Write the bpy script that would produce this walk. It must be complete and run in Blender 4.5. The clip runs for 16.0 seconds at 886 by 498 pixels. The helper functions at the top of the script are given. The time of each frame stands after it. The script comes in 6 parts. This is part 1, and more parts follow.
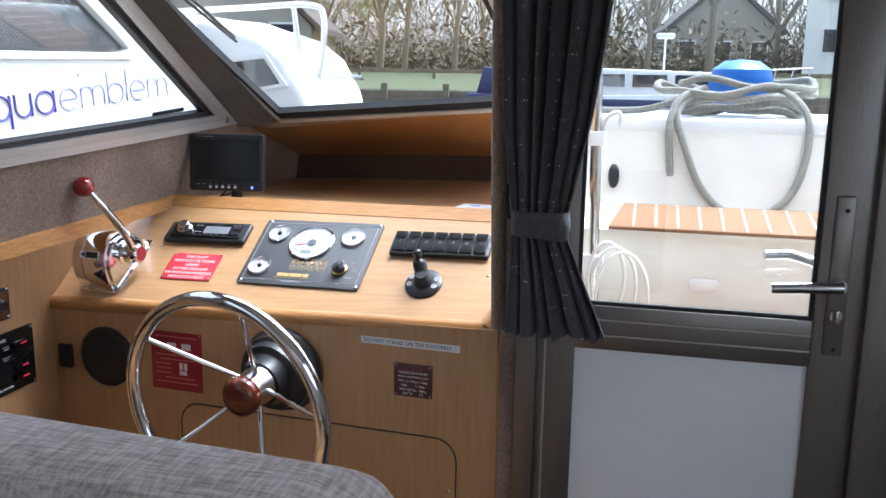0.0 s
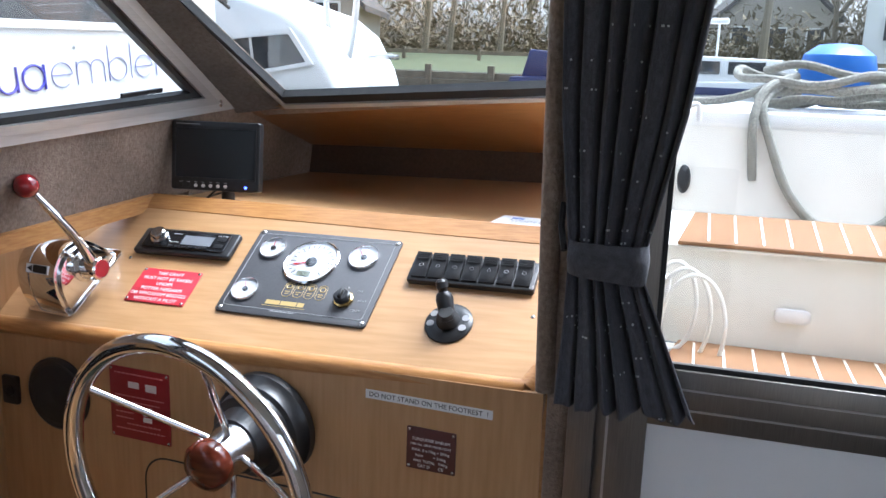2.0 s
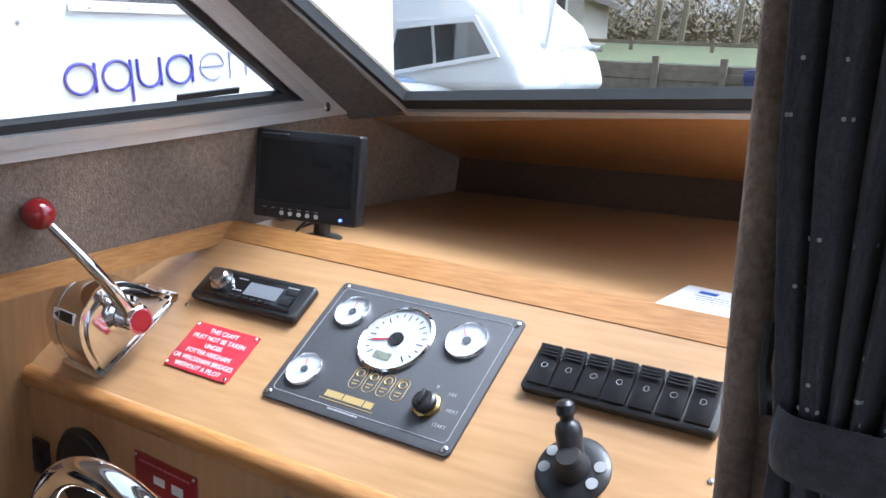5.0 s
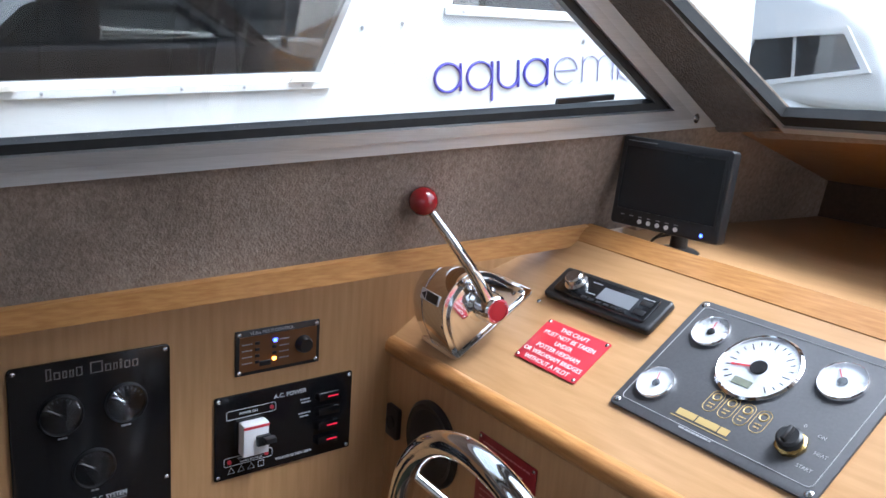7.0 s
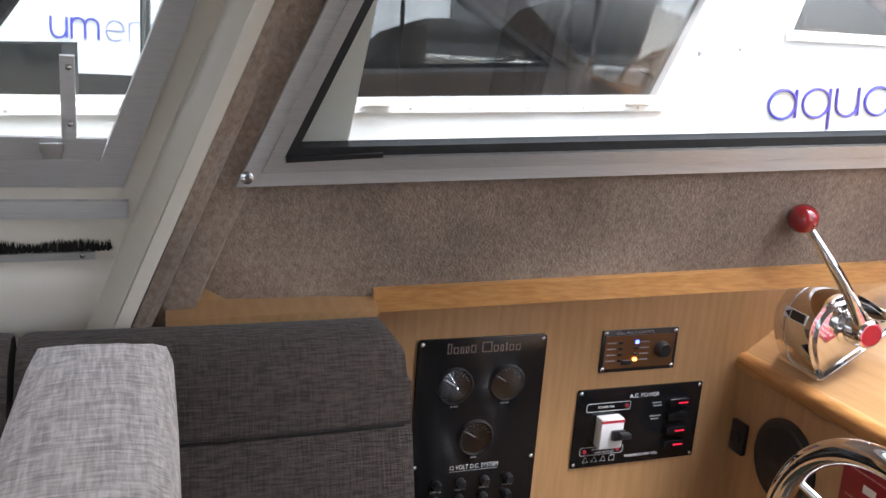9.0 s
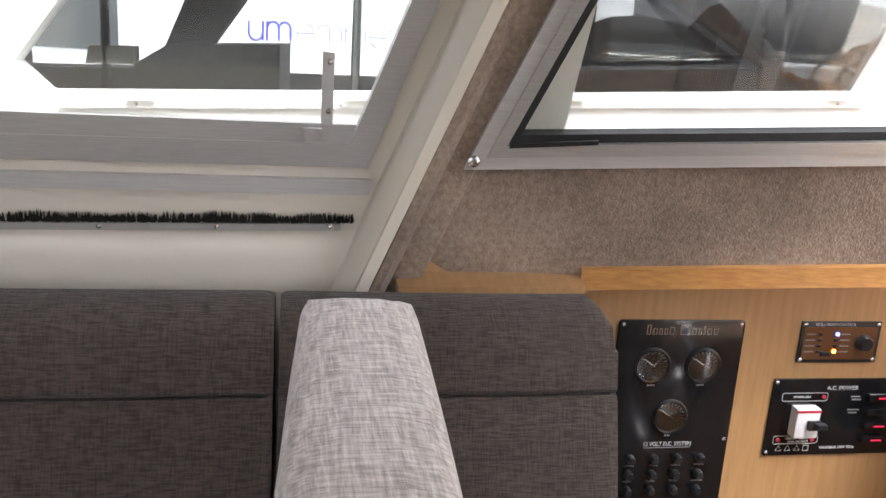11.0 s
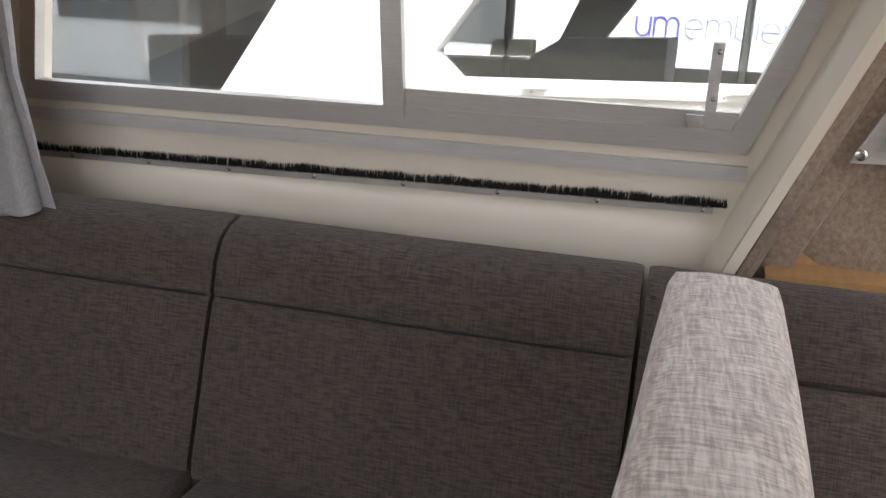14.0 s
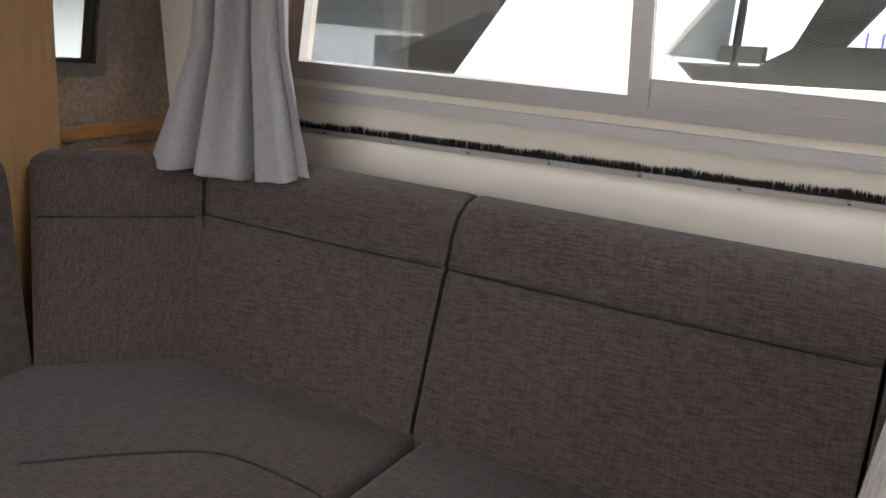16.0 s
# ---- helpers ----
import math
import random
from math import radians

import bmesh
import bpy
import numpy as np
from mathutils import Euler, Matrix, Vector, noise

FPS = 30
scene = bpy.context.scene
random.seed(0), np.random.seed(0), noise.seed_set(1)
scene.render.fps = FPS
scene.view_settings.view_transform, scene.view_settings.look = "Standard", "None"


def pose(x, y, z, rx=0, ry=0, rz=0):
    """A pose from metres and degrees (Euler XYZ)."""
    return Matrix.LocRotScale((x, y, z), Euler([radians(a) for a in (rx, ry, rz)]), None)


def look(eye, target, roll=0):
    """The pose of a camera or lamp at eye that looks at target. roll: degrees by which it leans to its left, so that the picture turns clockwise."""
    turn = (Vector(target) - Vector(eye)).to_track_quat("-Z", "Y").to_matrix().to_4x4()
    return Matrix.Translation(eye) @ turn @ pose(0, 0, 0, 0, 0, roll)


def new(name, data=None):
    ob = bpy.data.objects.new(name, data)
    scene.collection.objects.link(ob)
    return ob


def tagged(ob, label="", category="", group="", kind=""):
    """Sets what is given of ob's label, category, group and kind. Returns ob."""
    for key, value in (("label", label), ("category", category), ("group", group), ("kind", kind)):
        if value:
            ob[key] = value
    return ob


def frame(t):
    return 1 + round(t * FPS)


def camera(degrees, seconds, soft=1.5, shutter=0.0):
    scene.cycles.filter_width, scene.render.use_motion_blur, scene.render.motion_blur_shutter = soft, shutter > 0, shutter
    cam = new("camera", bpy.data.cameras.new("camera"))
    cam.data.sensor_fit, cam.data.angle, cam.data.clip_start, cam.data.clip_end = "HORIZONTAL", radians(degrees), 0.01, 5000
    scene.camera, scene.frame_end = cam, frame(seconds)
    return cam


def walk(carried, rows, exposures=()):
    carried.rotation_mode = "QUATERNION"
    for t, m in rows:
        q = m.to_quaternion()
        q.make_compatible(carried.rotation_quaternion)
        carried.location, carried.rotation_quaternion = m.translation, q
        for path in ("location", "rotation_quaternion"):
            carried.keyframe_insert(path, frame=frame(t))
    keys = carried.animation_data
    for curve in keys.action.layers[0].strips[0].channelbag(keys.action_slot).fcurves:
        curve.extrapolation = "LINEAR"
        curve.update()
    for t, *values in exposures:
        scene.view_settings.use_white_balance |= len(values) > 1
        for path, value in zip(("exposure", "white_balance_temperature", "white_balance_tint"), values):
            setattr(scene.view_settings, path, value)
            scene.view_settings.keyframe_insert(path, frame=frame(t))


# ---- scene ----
cam = camera(54.4, 16.0)
PATH = [
    (0, (0.278, 0.446, 1.35), (-0.176, 2.355, 0.966), 0.9),
    (0.5, (0.225, 0.541, 1.346), (-0.207, 2.458, 0.975), 2.4),
    (1, (0.203, 0.627, 1.346), (-0.207, 2.548, 0.964), 2.5),
    (1.5, (0.196, 0.703, 1.346), (-0.216, 2.617, 0.936), 2.2),
    (2, (0.204, 0.794, 1.347), (-0.337, 2.672, 0.921), 2.0),
    (2.5, (0.243, 0.883, 1.353), (-0.47, 2.7, 0.915), 1.4),
    (3, (0.279, 0.951, 1.362), (-0.505, 2.731, 0.893), 0.2),
    (3.2, (0.274, 0.972, 1.351), (-0.503, 2.756, 0.888), 0.6),
    (5.3, (0.126, 1.279, 1.353), (-0.958, 2.893, 0.882), 2.8),
    (5.5, (0.115, 1.303, 1.352), (-1.038, 2.864, 0.868), 3.0),
    (6, (0.104, 1.325, 1.352), (-1.178, 2.773, 0.842), 3.4),
    (6.5, (0.1, 1.272, 1.365), (-1.283, 2.625, 0.859), 3.9),
    (7, (0.099, 1.193, 1.352), (-1.415, 2.405, 0.861), 4.1),
    (7.5, (0.087, 1.123, 1.336), (-1.545, 2.175, 0.858), 4.2),
    (8, (0.075, 1.077, 1.33), (-1.629, 2.014, 0.862), 4.6),
    (8.5, (0.083, 1.05, 1.332), (-1.683, 1.863, 0.86), 4.8),
    (10.8, (0.155, 0.951, 1.318), (-1.747, 1.339, 0.836), 3.3),
    (11, (0.163, 0.947, 1.323), (-1.744, 1.29, 0.827), 3.7),
    (11.5, (0.173, 0.937, 1.316), (-1.752, 1.124, 0.805), 3.7),
    (12, (0.184, 0.931, 1.314), (-1.744, 0.94, 0.78), 3.6),
    (12.5, (0.203, 0.929, 1.32), (-1.717, 0.801, 0.776), 3.2),
    (13, (0.216, 0.932, 1.323), (-1.691, 0.675, 0.778), 2.8),
    (13.5, (0.233, 0.939, 1.321), (-1.655, 0.572, 0.774), 2.8),
    (14, (0.255, 0.94, 1.319), (-1.607, 0.463, 0.767), 3.1),
    (14.5, (0.27, 0.94, 1.315), (-1.56, 0.363, 0.751), 3.6),
    (15, (0.28, 0.931, 1.308), (-1.512, 0.255, 0.733), 3.7),
    (15.5, (0.288, 0.912, 1.307), (-1.464, 0.141, 0.728), 3.6),
    (16, (0.305, 0.895, 1.285), (-1.407, 0.019, 0.734), 4.2),
]
walk(cam, [(t, look(eye, target, roll)) for t, eye, target, roll in PATH],
     exposures=[(0.0, 2.05, 5450, 10), (3.0, 2.05, 5400, 10), (5.5, 2.0, 5300, 10), (7.5, 1.95, 5500, 10), (8.5, 2.2, 5800, 11), (11.0, 2.85, 6350, 13), (12.5, 2.95, 6450, 13), (14.0, 2.7, 6500, 13), (16.0, 2.9, 6500, 13)])

# ---- world and light ----
world = bpy.data.worlds.new("overcast_sky")
scene.world = world
world.use_nodes = True
wn = world.node_tree
sky = wn.nodes.new("ShaderNodeTexSky")
sky.sky_type = 'NISHITA'
sky.sun_disc = False
sky.sun_elevation = radians(66)
sky.sun_rotation = radians(40)
sky.air_density = 1.0
sky.dust_density = 6.0
sky.ozone_density = 0.6
hsv = wn.nodes.new("ShaderNodeHueSaturation")
hsv.inputs["Saturation"].default_value = 0.3
wn.links.new(sky.outputs[0], hsv.inputs["Color"])
wn.links.new(hsv.outputs[0], wn.nodes["Background"].inputs[0])
wn.nodes["Background"].inputs[1].default_value = 0.15
sun_data = bpy.data.lights.new("sun", 'SUN')
sun_data.energy, sun_data.angle, sun_data.color = 1.2, radians(25), (1.0, 0.96, 0.9)
sun = new("sun", sun_data)
sun.rotation_euler = (radians(24), 0, radians(140))

# ---- materials ----


def mat(name, color, rough=0.5, metal=0.0, color2=None, scale=40.0, stretch=(1, 1, 1), bump=0.0, bscale=None, detail=6.0,
        coat=0.0, stain=0.0, spec=0.5, island=0.0, rvar=0.0, sheen=0.0):
    """A surface with grain between two colours, large soft stains and fine relief."""
    m = bpy.data.materials.new(name)
    m.use_nodes = True
    nt = m.node_tree
    N, L = nt.nodes, nt.links
    b = N["Principled BSDF"]
    b.inputs["Roughness"].default_value = rough
    b.inputs["Metallic"].default_value = metal
    b.inputs["Coat Weight"].default_value = coat
    b.inputs["Coat Roughness"].default_value = 0.15
    b.inputs["Specular IOR Level"].default_value = spec
    b.inputs["Sheen Weight"].default_value = sheen
    b.inputs["Base Color"].default_value = (*color, 1)
    tc = N.new("ShaderNodeTexCoord")
    mp = N.new("ShaderNodeMapping")
    mp.inputs["Scale"].default_value = stretch
    L.new(tc.outputs["Object"], mp.inputs[0])
    nz = N.new("ShaderNodeTexNoise")
    nz.inputs["Scale"].default_value = scale
    nz.inputs["Detail"].default_value = detail
    L.new(mp.outputs[0], nz.inputs["Vector"])
    if color2:
        mix = N.new("ShaderNodeMix")
        mix.data_type = 'RGBA'
        mix.inputs["A"].default_value = (*color, 1)
        mix.inputs["B"].default_value = (*color2, 1)
        rp = N.new("ShaderNodeMapRange")
        rp.inputs[1].default_value, rp.inputs[2].default_value = 0.3, 0.7
        L.new(nz.outputs[0], rp.inputs[0])
        L.new(rp.outputs[0], mix.inputs["Factor"])
        out = mix.outputs["Result"]
        if stain:
            n2 = N.new("ShaderNodeTexNoise")
            n2.inputs["Scale"].default_value = 5.0
            n2.inputs["Detail"].default_value = 3.0
            L.new(tc.outputs["Object"], n2.inputs["Vector"])
            r2 = N.new("ShaderNodeMapRange")
            r2.inputs[1].default_value, r2.inputs[2].default_value = 0.35, 0.7
            r2.inputs[3].default_value, r2.inputs[4].default_value = 1.0, 1.0 - stain
            L.new(n2.outputs[0], r2.inputs[0])
            mu = N.new("ShaderNodeVectorMath")
            mu.operation = 'SCALE'
            L.new(out, mu.inputs[0])
            L.new(r2.outputs[0], mu.inputs["Scale"])
            out = mu.outputs[0]
        L.new(out, b.inputs["Base Color"])
    if rvar:
        r3 = N.new("ShaderNodeMapRange")
        r3.inputs[3].default_value, r3.inputs[4].default_value = rough - rvar, rough + rvar
        L.new(nz.outputs[0], r3.inputs[0])
        L.new(r3.outputs[0], b.inputs["Roughness"])
    if bump:
        bn = N.new("ShaderNodeTexNoise")
        bn.inputs["Scale"].default_value = bscale or scale
        bn.inputs["Detail"].default_value = 3.0
        L.new(mp.outputs[0], bn.inputs["Vector"])
        bp = N.new("ShaderNodeBump")
        bp.inputs["Strength"].default_value = bump
        bp.inputs["Distance"].default_value = 0.002
        L.new(bn.outputs[0], bp.inputs["Height"])
        L.new(bp.outputs[0], b.inputs["Normal"])
    return m


def woven(name, c1, c2, size=420.0, bump=0.6, bands=1.0):
    """Woven cloth: crossed threads, with slubs along and across."""
    m = mat(name, c1, 0.95, color2=c2, scale=60.0, stain=0.12, spec=0.15, sheen=0.15)
    nt = m.node_tree
    N, L = nt.nodes, nt.links
    b = N["Principled BSDF"]
    tc = N.new("ShaderNodeTexCoord")
    heights = []
    for st in ((1, 0.12, 1), (0.12, 1, 0.12)):
        mp = N.new("ShaderNodeMapping")
        mp.inputs["Scale"].default_value = st
        nz = N.new("ShaderNodeTexNoise")
        nz.inputs["Scale"].default_value = size
        nz.inputs["Detail"].default_value = 2.0
        L.new(tc.outputs["Object"], mp.inputs[0])
        L.new(mp.outputs[0], nz.inputs["Vector"])
        heights.append(nz.outputs[0])
    ad = N.new("ShaderNodeMath")
    ad.operation = 'MULTIPLY_ADD'
    L.new(heights[0], ad.inputs[0])
    ad.inputs[1].default_value = bands
    L.new(heights[1], ad.inputs[2])
    rp = N.new("ShaderNodeMapRange")
    rp.inputs[1].default_value, rp.inputs[2].default_value = 0.37 * (1 + bands), 0.63 * (1 + bands)
    L.new(ad.outputs[0], rp.inputs[0])
    mix = N.new("ShaderNodeMix")
    mix.data_type = 'RGBA'
    mix.inputs["A"].default_value = (*c1, 1)
    mix.inputs["B"].default_value = (*c2, 1)
    L.new(rp.outputs[0], mix.inputs["Factor"])
    L.new(mix.outputs["Result"], b.inputs["Base Color"])
    bp = N.new("ShaderNodeBump")
    bp.inputs["Strength"].default_value = bump
    bp.inputs["Distance"].default_value = 0.0015
    L.new(ad.outputs[0], bp.inputs["Height"])
    L.new(bp.outputs[0], b.inputs["Normal"])
    return m


def glass_mat(name, tint=(1, 1, 1), rough=0.0, gloss=0.06):
    m = bpy.data.materials.new(name)
    m.use_nodes = True
    nt = m.node_tree
    N, L = nt.nodes, nt.links
    N.remove(N["Principled BSDF"])
    tr = N.new("ShaderNodeBsdfTransparent")
    tr.inputs[0].default_value = (*tint, 1)
    gl = N.new("ShaderNodeBsdfGlossy")
    gl.inputs["Roughness"].default_value = rough
    mx = N.new("ShaderNodeMixShader")
    mx.inputs[0].default_value = gloss
    L.new(tr.outputs[0], mx.inputs[1])
    L.new(gl.outputs[0], mx.inputs[2])
    L.new(mx.outputs[0], N["Material Output"].inputs[0])
    return m


def glow(name, color, power):
    m = mat(name, color, 0.3)
    b = m.node_tree.nodes["Principled BSDF"]
    b.inputs["Emission Color"].default_value = (*color, 1)
    b.inputs["Emission Strength"].default_value = power
    return m


WOOD = mat("beech_veneer", (0.41, 0.230, 0.098), 0.36, color2=(0.49, 0.290, 0.138), scale=9, stretch=(1, 14, 14), bump=0.05, bscale=60, coat=0.15, stain=0.06, rvar=0.06)
WOODV = mat("beech_veneer_upright", (0.41, 0.230, 0.098), 0.36, color2=(0.49, 0.290, 0.138), scale=9, stretch=(14, 14, 1), bump=0.05, bscale=60, coat=0.15, stain=0.06, rvar=0.06)
LIP = mat("oak_edging", (0.36, 0.16, 0.045), 0.35, color2=(0.50, 0.25, 0.085), scale=22, stretch=(1, 12, 12), bump=0.12, bscale=90, coat=0.2, stain=0.1)
LIPY = mat("oak_edging_fore_aft", (0.38, 0.17, 0.05), 0.35, color2=(0.52, 0.27, 0.09), scale=22, stretch=(12, 1, 12), bump=0.12, bscale=90, coat=0.2, stain=0.1)
CARPET = mat("beige_lining_carpet", (0.27, 0.20, 0.152), 0.97, color2=(0.42, 0.33, 0.26), scale=150, bump=0.9, bscale=330, stain=0.42, spec=0.1, sheen=0.2)
ALU = mat("brushed_aluminium", (0.46, 0.45, 0.44), 0.38, 0.6, color2=(0.54, 0.53, 0.52), scale=30, stretch=(1, 1, 30), rvar=0.08, bump=0.04)
DALU = mat("anodised_aluminium", (0.20, 0.185, 0.17), 0.34, 0.85, color2=(0.25, 0.23, 0.21), scale=30, stretch=(30, 30, 1), rvar=0.08, bump=0.03)
WALU = mat("silver_painted_aluminium", (0.55, 0.54, 0.53), 0.4, 0.35, color2=(0.63, 0.62, 0.61), scale=20, stretch=(1, 1, 20), rvar=0.08)
CHROME = mat("chrome", (0.82, 0.82, 0.83), 0.07, 1.0, color2=(0.75, 0.75, 0.76), scale=12, rvar=0.03)
STEEL = mat("stainless_steel", (0.6, 0.6, 0.6), 0.22, 1.0, color2=(0.52, 0.52, 0.52), scale=50, rvar=0.08)
BLACK = mat("black_plastic", (0.012, 0.012, 0.013), 0.35, color2=(0.02, 0.02, 0.021), scale=80, bump=0.05, rvar=0.08)
GLOSSBLACK = mat("gloss_black_acrylic", (0.006, 0.006, 0.007), 0.14, color2=(0.01, 0.01, 0.011), scale=20, rvar=0.04)
RUBBER = mat("black_rubber", (0.012, 0.012, 0.012), 0.6, color2=(0.02, 0.02, 0.02), scale=60, bump=0.1)
SCREEN = mat("dark_screen", (0.012, 0.014, 0.016), 0.22, color2=(0.016, 0.018, 0.02), scale=4, rvar=0.03)
GREY = mat("grey_instrument_panel", (0.055, 0.055, 0.06), 0.55, color2=(0.068, 0.068, 0.073), scale=300, bump=0.05, rvar=0.05)
DIAL = mat("white_dial", (0.72, 0.73, 0.74), 0.3, color2=(0.66, 0.67, 0.69), scale=30)
RED = mat("red_engraved_plastic", (0.55, 0.03, 0.05), 0.3, color2=(0.48, 0.025, 0.04), scale=60, coat=0.2)
DARKRED = mat("dark_red_plastic", (0.30, 0.015, 0.02), 0.3, color2=(0.25, 0.012, 0.018), scale=50)
KNOB = mat("oxblood_knob", (0.26, 0.012, 0.015), 0.16, color2=(0.20, 0.01, 0.012), scale=15, coat=0.6)
MAHOG = mat("polished_mahogany", (0.085, 0.014, 0.006), 0.16, color2=(0.13, 0.025, 0.01), scale=20, stretch=(1, 1, 8), coat=0.6)
MAROON = mat("maroon_plate", (0.07, 0.018, 0.016), 0.3, color2=(0.09, 0.022, 0.02), scale=30)
PAPER = mat("white_paper", (0.78, 0.78, 0.78), 0.6, color2=(0.72, 0.73, 0.75), scale=20)
INK = mat("black_ink", (0.03, 0.03, 0.035), 0.6)
WHITEINK = mat("white_lettering", (0.75, 0.75, 0.75), 0.5)
GREYINK = mat("grey_lettering", (0.35, 0.35, 0.36), 0.5)
GOLD = mat("gold_lettering", (0.55, 0.40, 0.16), 0.4, 0.4)
BRASS = mat("brass", (0.60, 0.42, 0.16), 0.25, 1.0, color2=(0.52, 0.36, 0.13), scale=40)
BRONZE = mat("bronze_control_plate", (0.20, 0.10, 0.045), 0.3, 0.6, color2=(0.26, 0.13, 0.06), scale=12)
REDNEEDLE = mat("red_needle", (0.6, 0.02, 0.03), 0.4)
BLUE_LED = glow("blue_led", (0.05, 0.08, 1.0), 4.0)
AMBER_LED = glow("amber_led", (1.0, 0.35, 0.03), 4.0)
RED_LED = glow("red_neon", (0.5, 0.01, 0.03), 0.35)
CREAM = mat("cream_gelcoat", (0.76, 0.70, 0.60), 0.35, color2=(0.79, 0.735, 0.64), scale=7, coat=0.2, stain=0.05, rvar=0.06)
GEL = mat("white_gelcoat", (0.80, 0.80, 0.78), 0.3, color2=(0.74, 0.74, 0.72), scale=5, coat=0.3, stain=0.05, rvar=0.06)
DECK = mat("cream_deck_gelcoat", (0.80, 0.77, 0.69), 0.55, color2=(0.75, 0.71, 0.63), scale=9, bump=0.1, bscale=300, stain=0.06)
TREAD = mat("tan_tread_pad", (0.30, 0.155, 0.07), 0.8, color2=(0.25, 0.125, 0.055), scale=80, bump=0.3, stain=0.1)
BLUEGEL = mat("pale_blue_deck", (0.36, 0.48, 0.68), 0.5, color2=(0.42, 0.53, 0.72), scale=20, bump=0.1)
NAVY = mat("navy_paint", (0.012, 0.02, 0.09), 0.35, color2=(0.016, 0.026, 0.11), scale=10)
DOORWHITE = mat("white_door_panel", (0.82, 0.82, 0.82), 0.4, color2=(0.78, 0.78, 0.78), scale=6, stain=0.05)
DARKFAB = woven("dark_taupe_upholstery", (0.050, 0.040, 0.035), (0.106, 0.085, 0.076), 430, 0.7, 1.7)
LIGHTFAB = woven("pale_grey_upholstery", (0.38, 0.325, 0.295), (0.74, 0.665, 0.62), 300, 0.9)
CURTAIN = woven("charcoal_curtain", (0.060, 0.060, 0.068), (0.100, 0.100, 0.112), 900, 0.25)
CURTAIN2 = woven("silver_grey_curtain", (0.30, 0.29, 0.295), (0.40, 0.39, 0.395), 900, 0.25)
DOT = mat("silver_dot", (0.5, 0.5, 0.5), 0.4)
ROPE = mat("weathered_rope", (0.15, 0.145, 0.12), 0.9, color2=(0.33, 0.32, 0.28), scale=160, bump=0.6, bscale=300)
WHITEROPE = mat("white_cable", (0.75, 0.74, 0.70), 0.5, color2=(0.68, 0.67, 0.63), scale=40)
BLUEBUOY = mat("blue_plastic", (0.01, 0.12, 0.5), 0.35, color2=(0.015, 0.15, 0.55), scale=10)
BRUSH = mat("black_brush_pile", (0.008, 0.007, 0.006), 0.95, color2=(0.02, 0.018, 0.015), scale=300)
CLEAR = glass_mat("clear_glass", (0.93, 0.95, 0.95))
TINT = glass_mat("smoked_glass", (0.52, 0.53, 0.54), 0.02, 0.12)
DIALGLASS = glass_mat("dial_glass", (0.96, 0.97, 0.98), 0.03, 0.10)
WATER = mat("river_water", (0.018, 0.022, 0.016), 0.08, color2=(0.028, 0.03, 0.02), scale=2, bump=0.5, bscale=7, spec=0.6)
GRASS = mat("bank_grass", (0.045, 0.06, 0.016), 0.9, color2=(0.085, 0.095, 0.034), scale=6, bump=0.6, bscale=40, stain=0.3)
TIMBER = mat("weathered_quay_timber", (0.16, 0.13, 0.09), 0.9, color2=(0.24, 0.20, 0.14), scale=8, stretch=(1, 8, 8), bump=0.4, stain=0.4)
BARK = mat("willow_bark", (0.17, 0.14, 0.095), 0.95, color2=(0.26, 0.22, 0.16), scale=20, stretch=(4, 4, 1), bump=0.6)
LEAFM = mat("spring_willow_leaf", (0.16, 0.17, 0.045), 0.8, color2=(0.24, 0.23, 0.09), scale=2)
TWIGM = mat("bare_twigs", (0.16, 0.13, 0.085), 0.9, color2=(0.24, 0.20, 0.14), scale=3)
HEDGEM = mat("brown_hedge", (0.09, 0.075, 0.04), 0.9, color2=(0.15, 0.12, 0.07), scale=4)
ROOFM = mat("dark_thatch", (0.055, 0.05, 0.048), 0.95, color2=(0.09, 0.08, 0.075), scale=12, stretch=(6, 6, 1), bump=0.6)
BRICK = mat("pale_render", (0.36, 0.33, 0.29), 0.9, color2=(0.42, 0.39, 0.34), scale=5, stain=0.2)
BOARD = mat("black_weatherboard", (0.02, 0.02, 0.02), 0.7, color2=(0.035, 0.035, 0.035), scale=10, stretch=(1, 1, 8))
DARKIN = mat("dark_cabin_interior", (0.025, 0.025, 0.028), 0.7, color2=(0.04, 0.04, 0.042), scale=6)
GREYIN = mat("grey_cabin_interior", (0.13, 0.13, 0.135), 0.8, color2=(0.17, 0.17, 0.175), scale=6)
LETTER = mat("blue_vinyl_letter", (0.06, 0.06, 0.42), 0.4, color2=(0.075, 0.07, 0.46), scale=20)
LETTER2 = mat("pale_outline_letter", (0.22, 0.22, 0.50), 0.4, color2=(0.26, 0.26, 0.54), scale=20)
FLOORM = mat("dark_cabin_carpet", (0.07, 0.06, 0.055), 0.95, color2=(0.11, 0.095, 0.085), scale=150, bump=0.6)
# brown kept dark to carry the deep shade at the back of the recess
SHADELINING = mat("shade_toned_lining", (0.085, 0.052, 0.034), 0.95, color2=(0.12, 0.075, 0.05), scale=150, bump=0.5, bscale=330, stain=0.2)
HEADL = mat("off_white_headlining", (0.68, 0.65, 0.60), 0.9, color2=(0.63, 0.60, 0.55), scale=120, bump=0.3)

# ---- mesh helpers ----
V = Vector


def thing(name, label="", category="", group="", kind="", at=(0, 0, 0)):
    ob = new(name)
    ob.location = at
    ob.empty_display_size = 0.05
    return tagged(ob, label, category, group, kind)


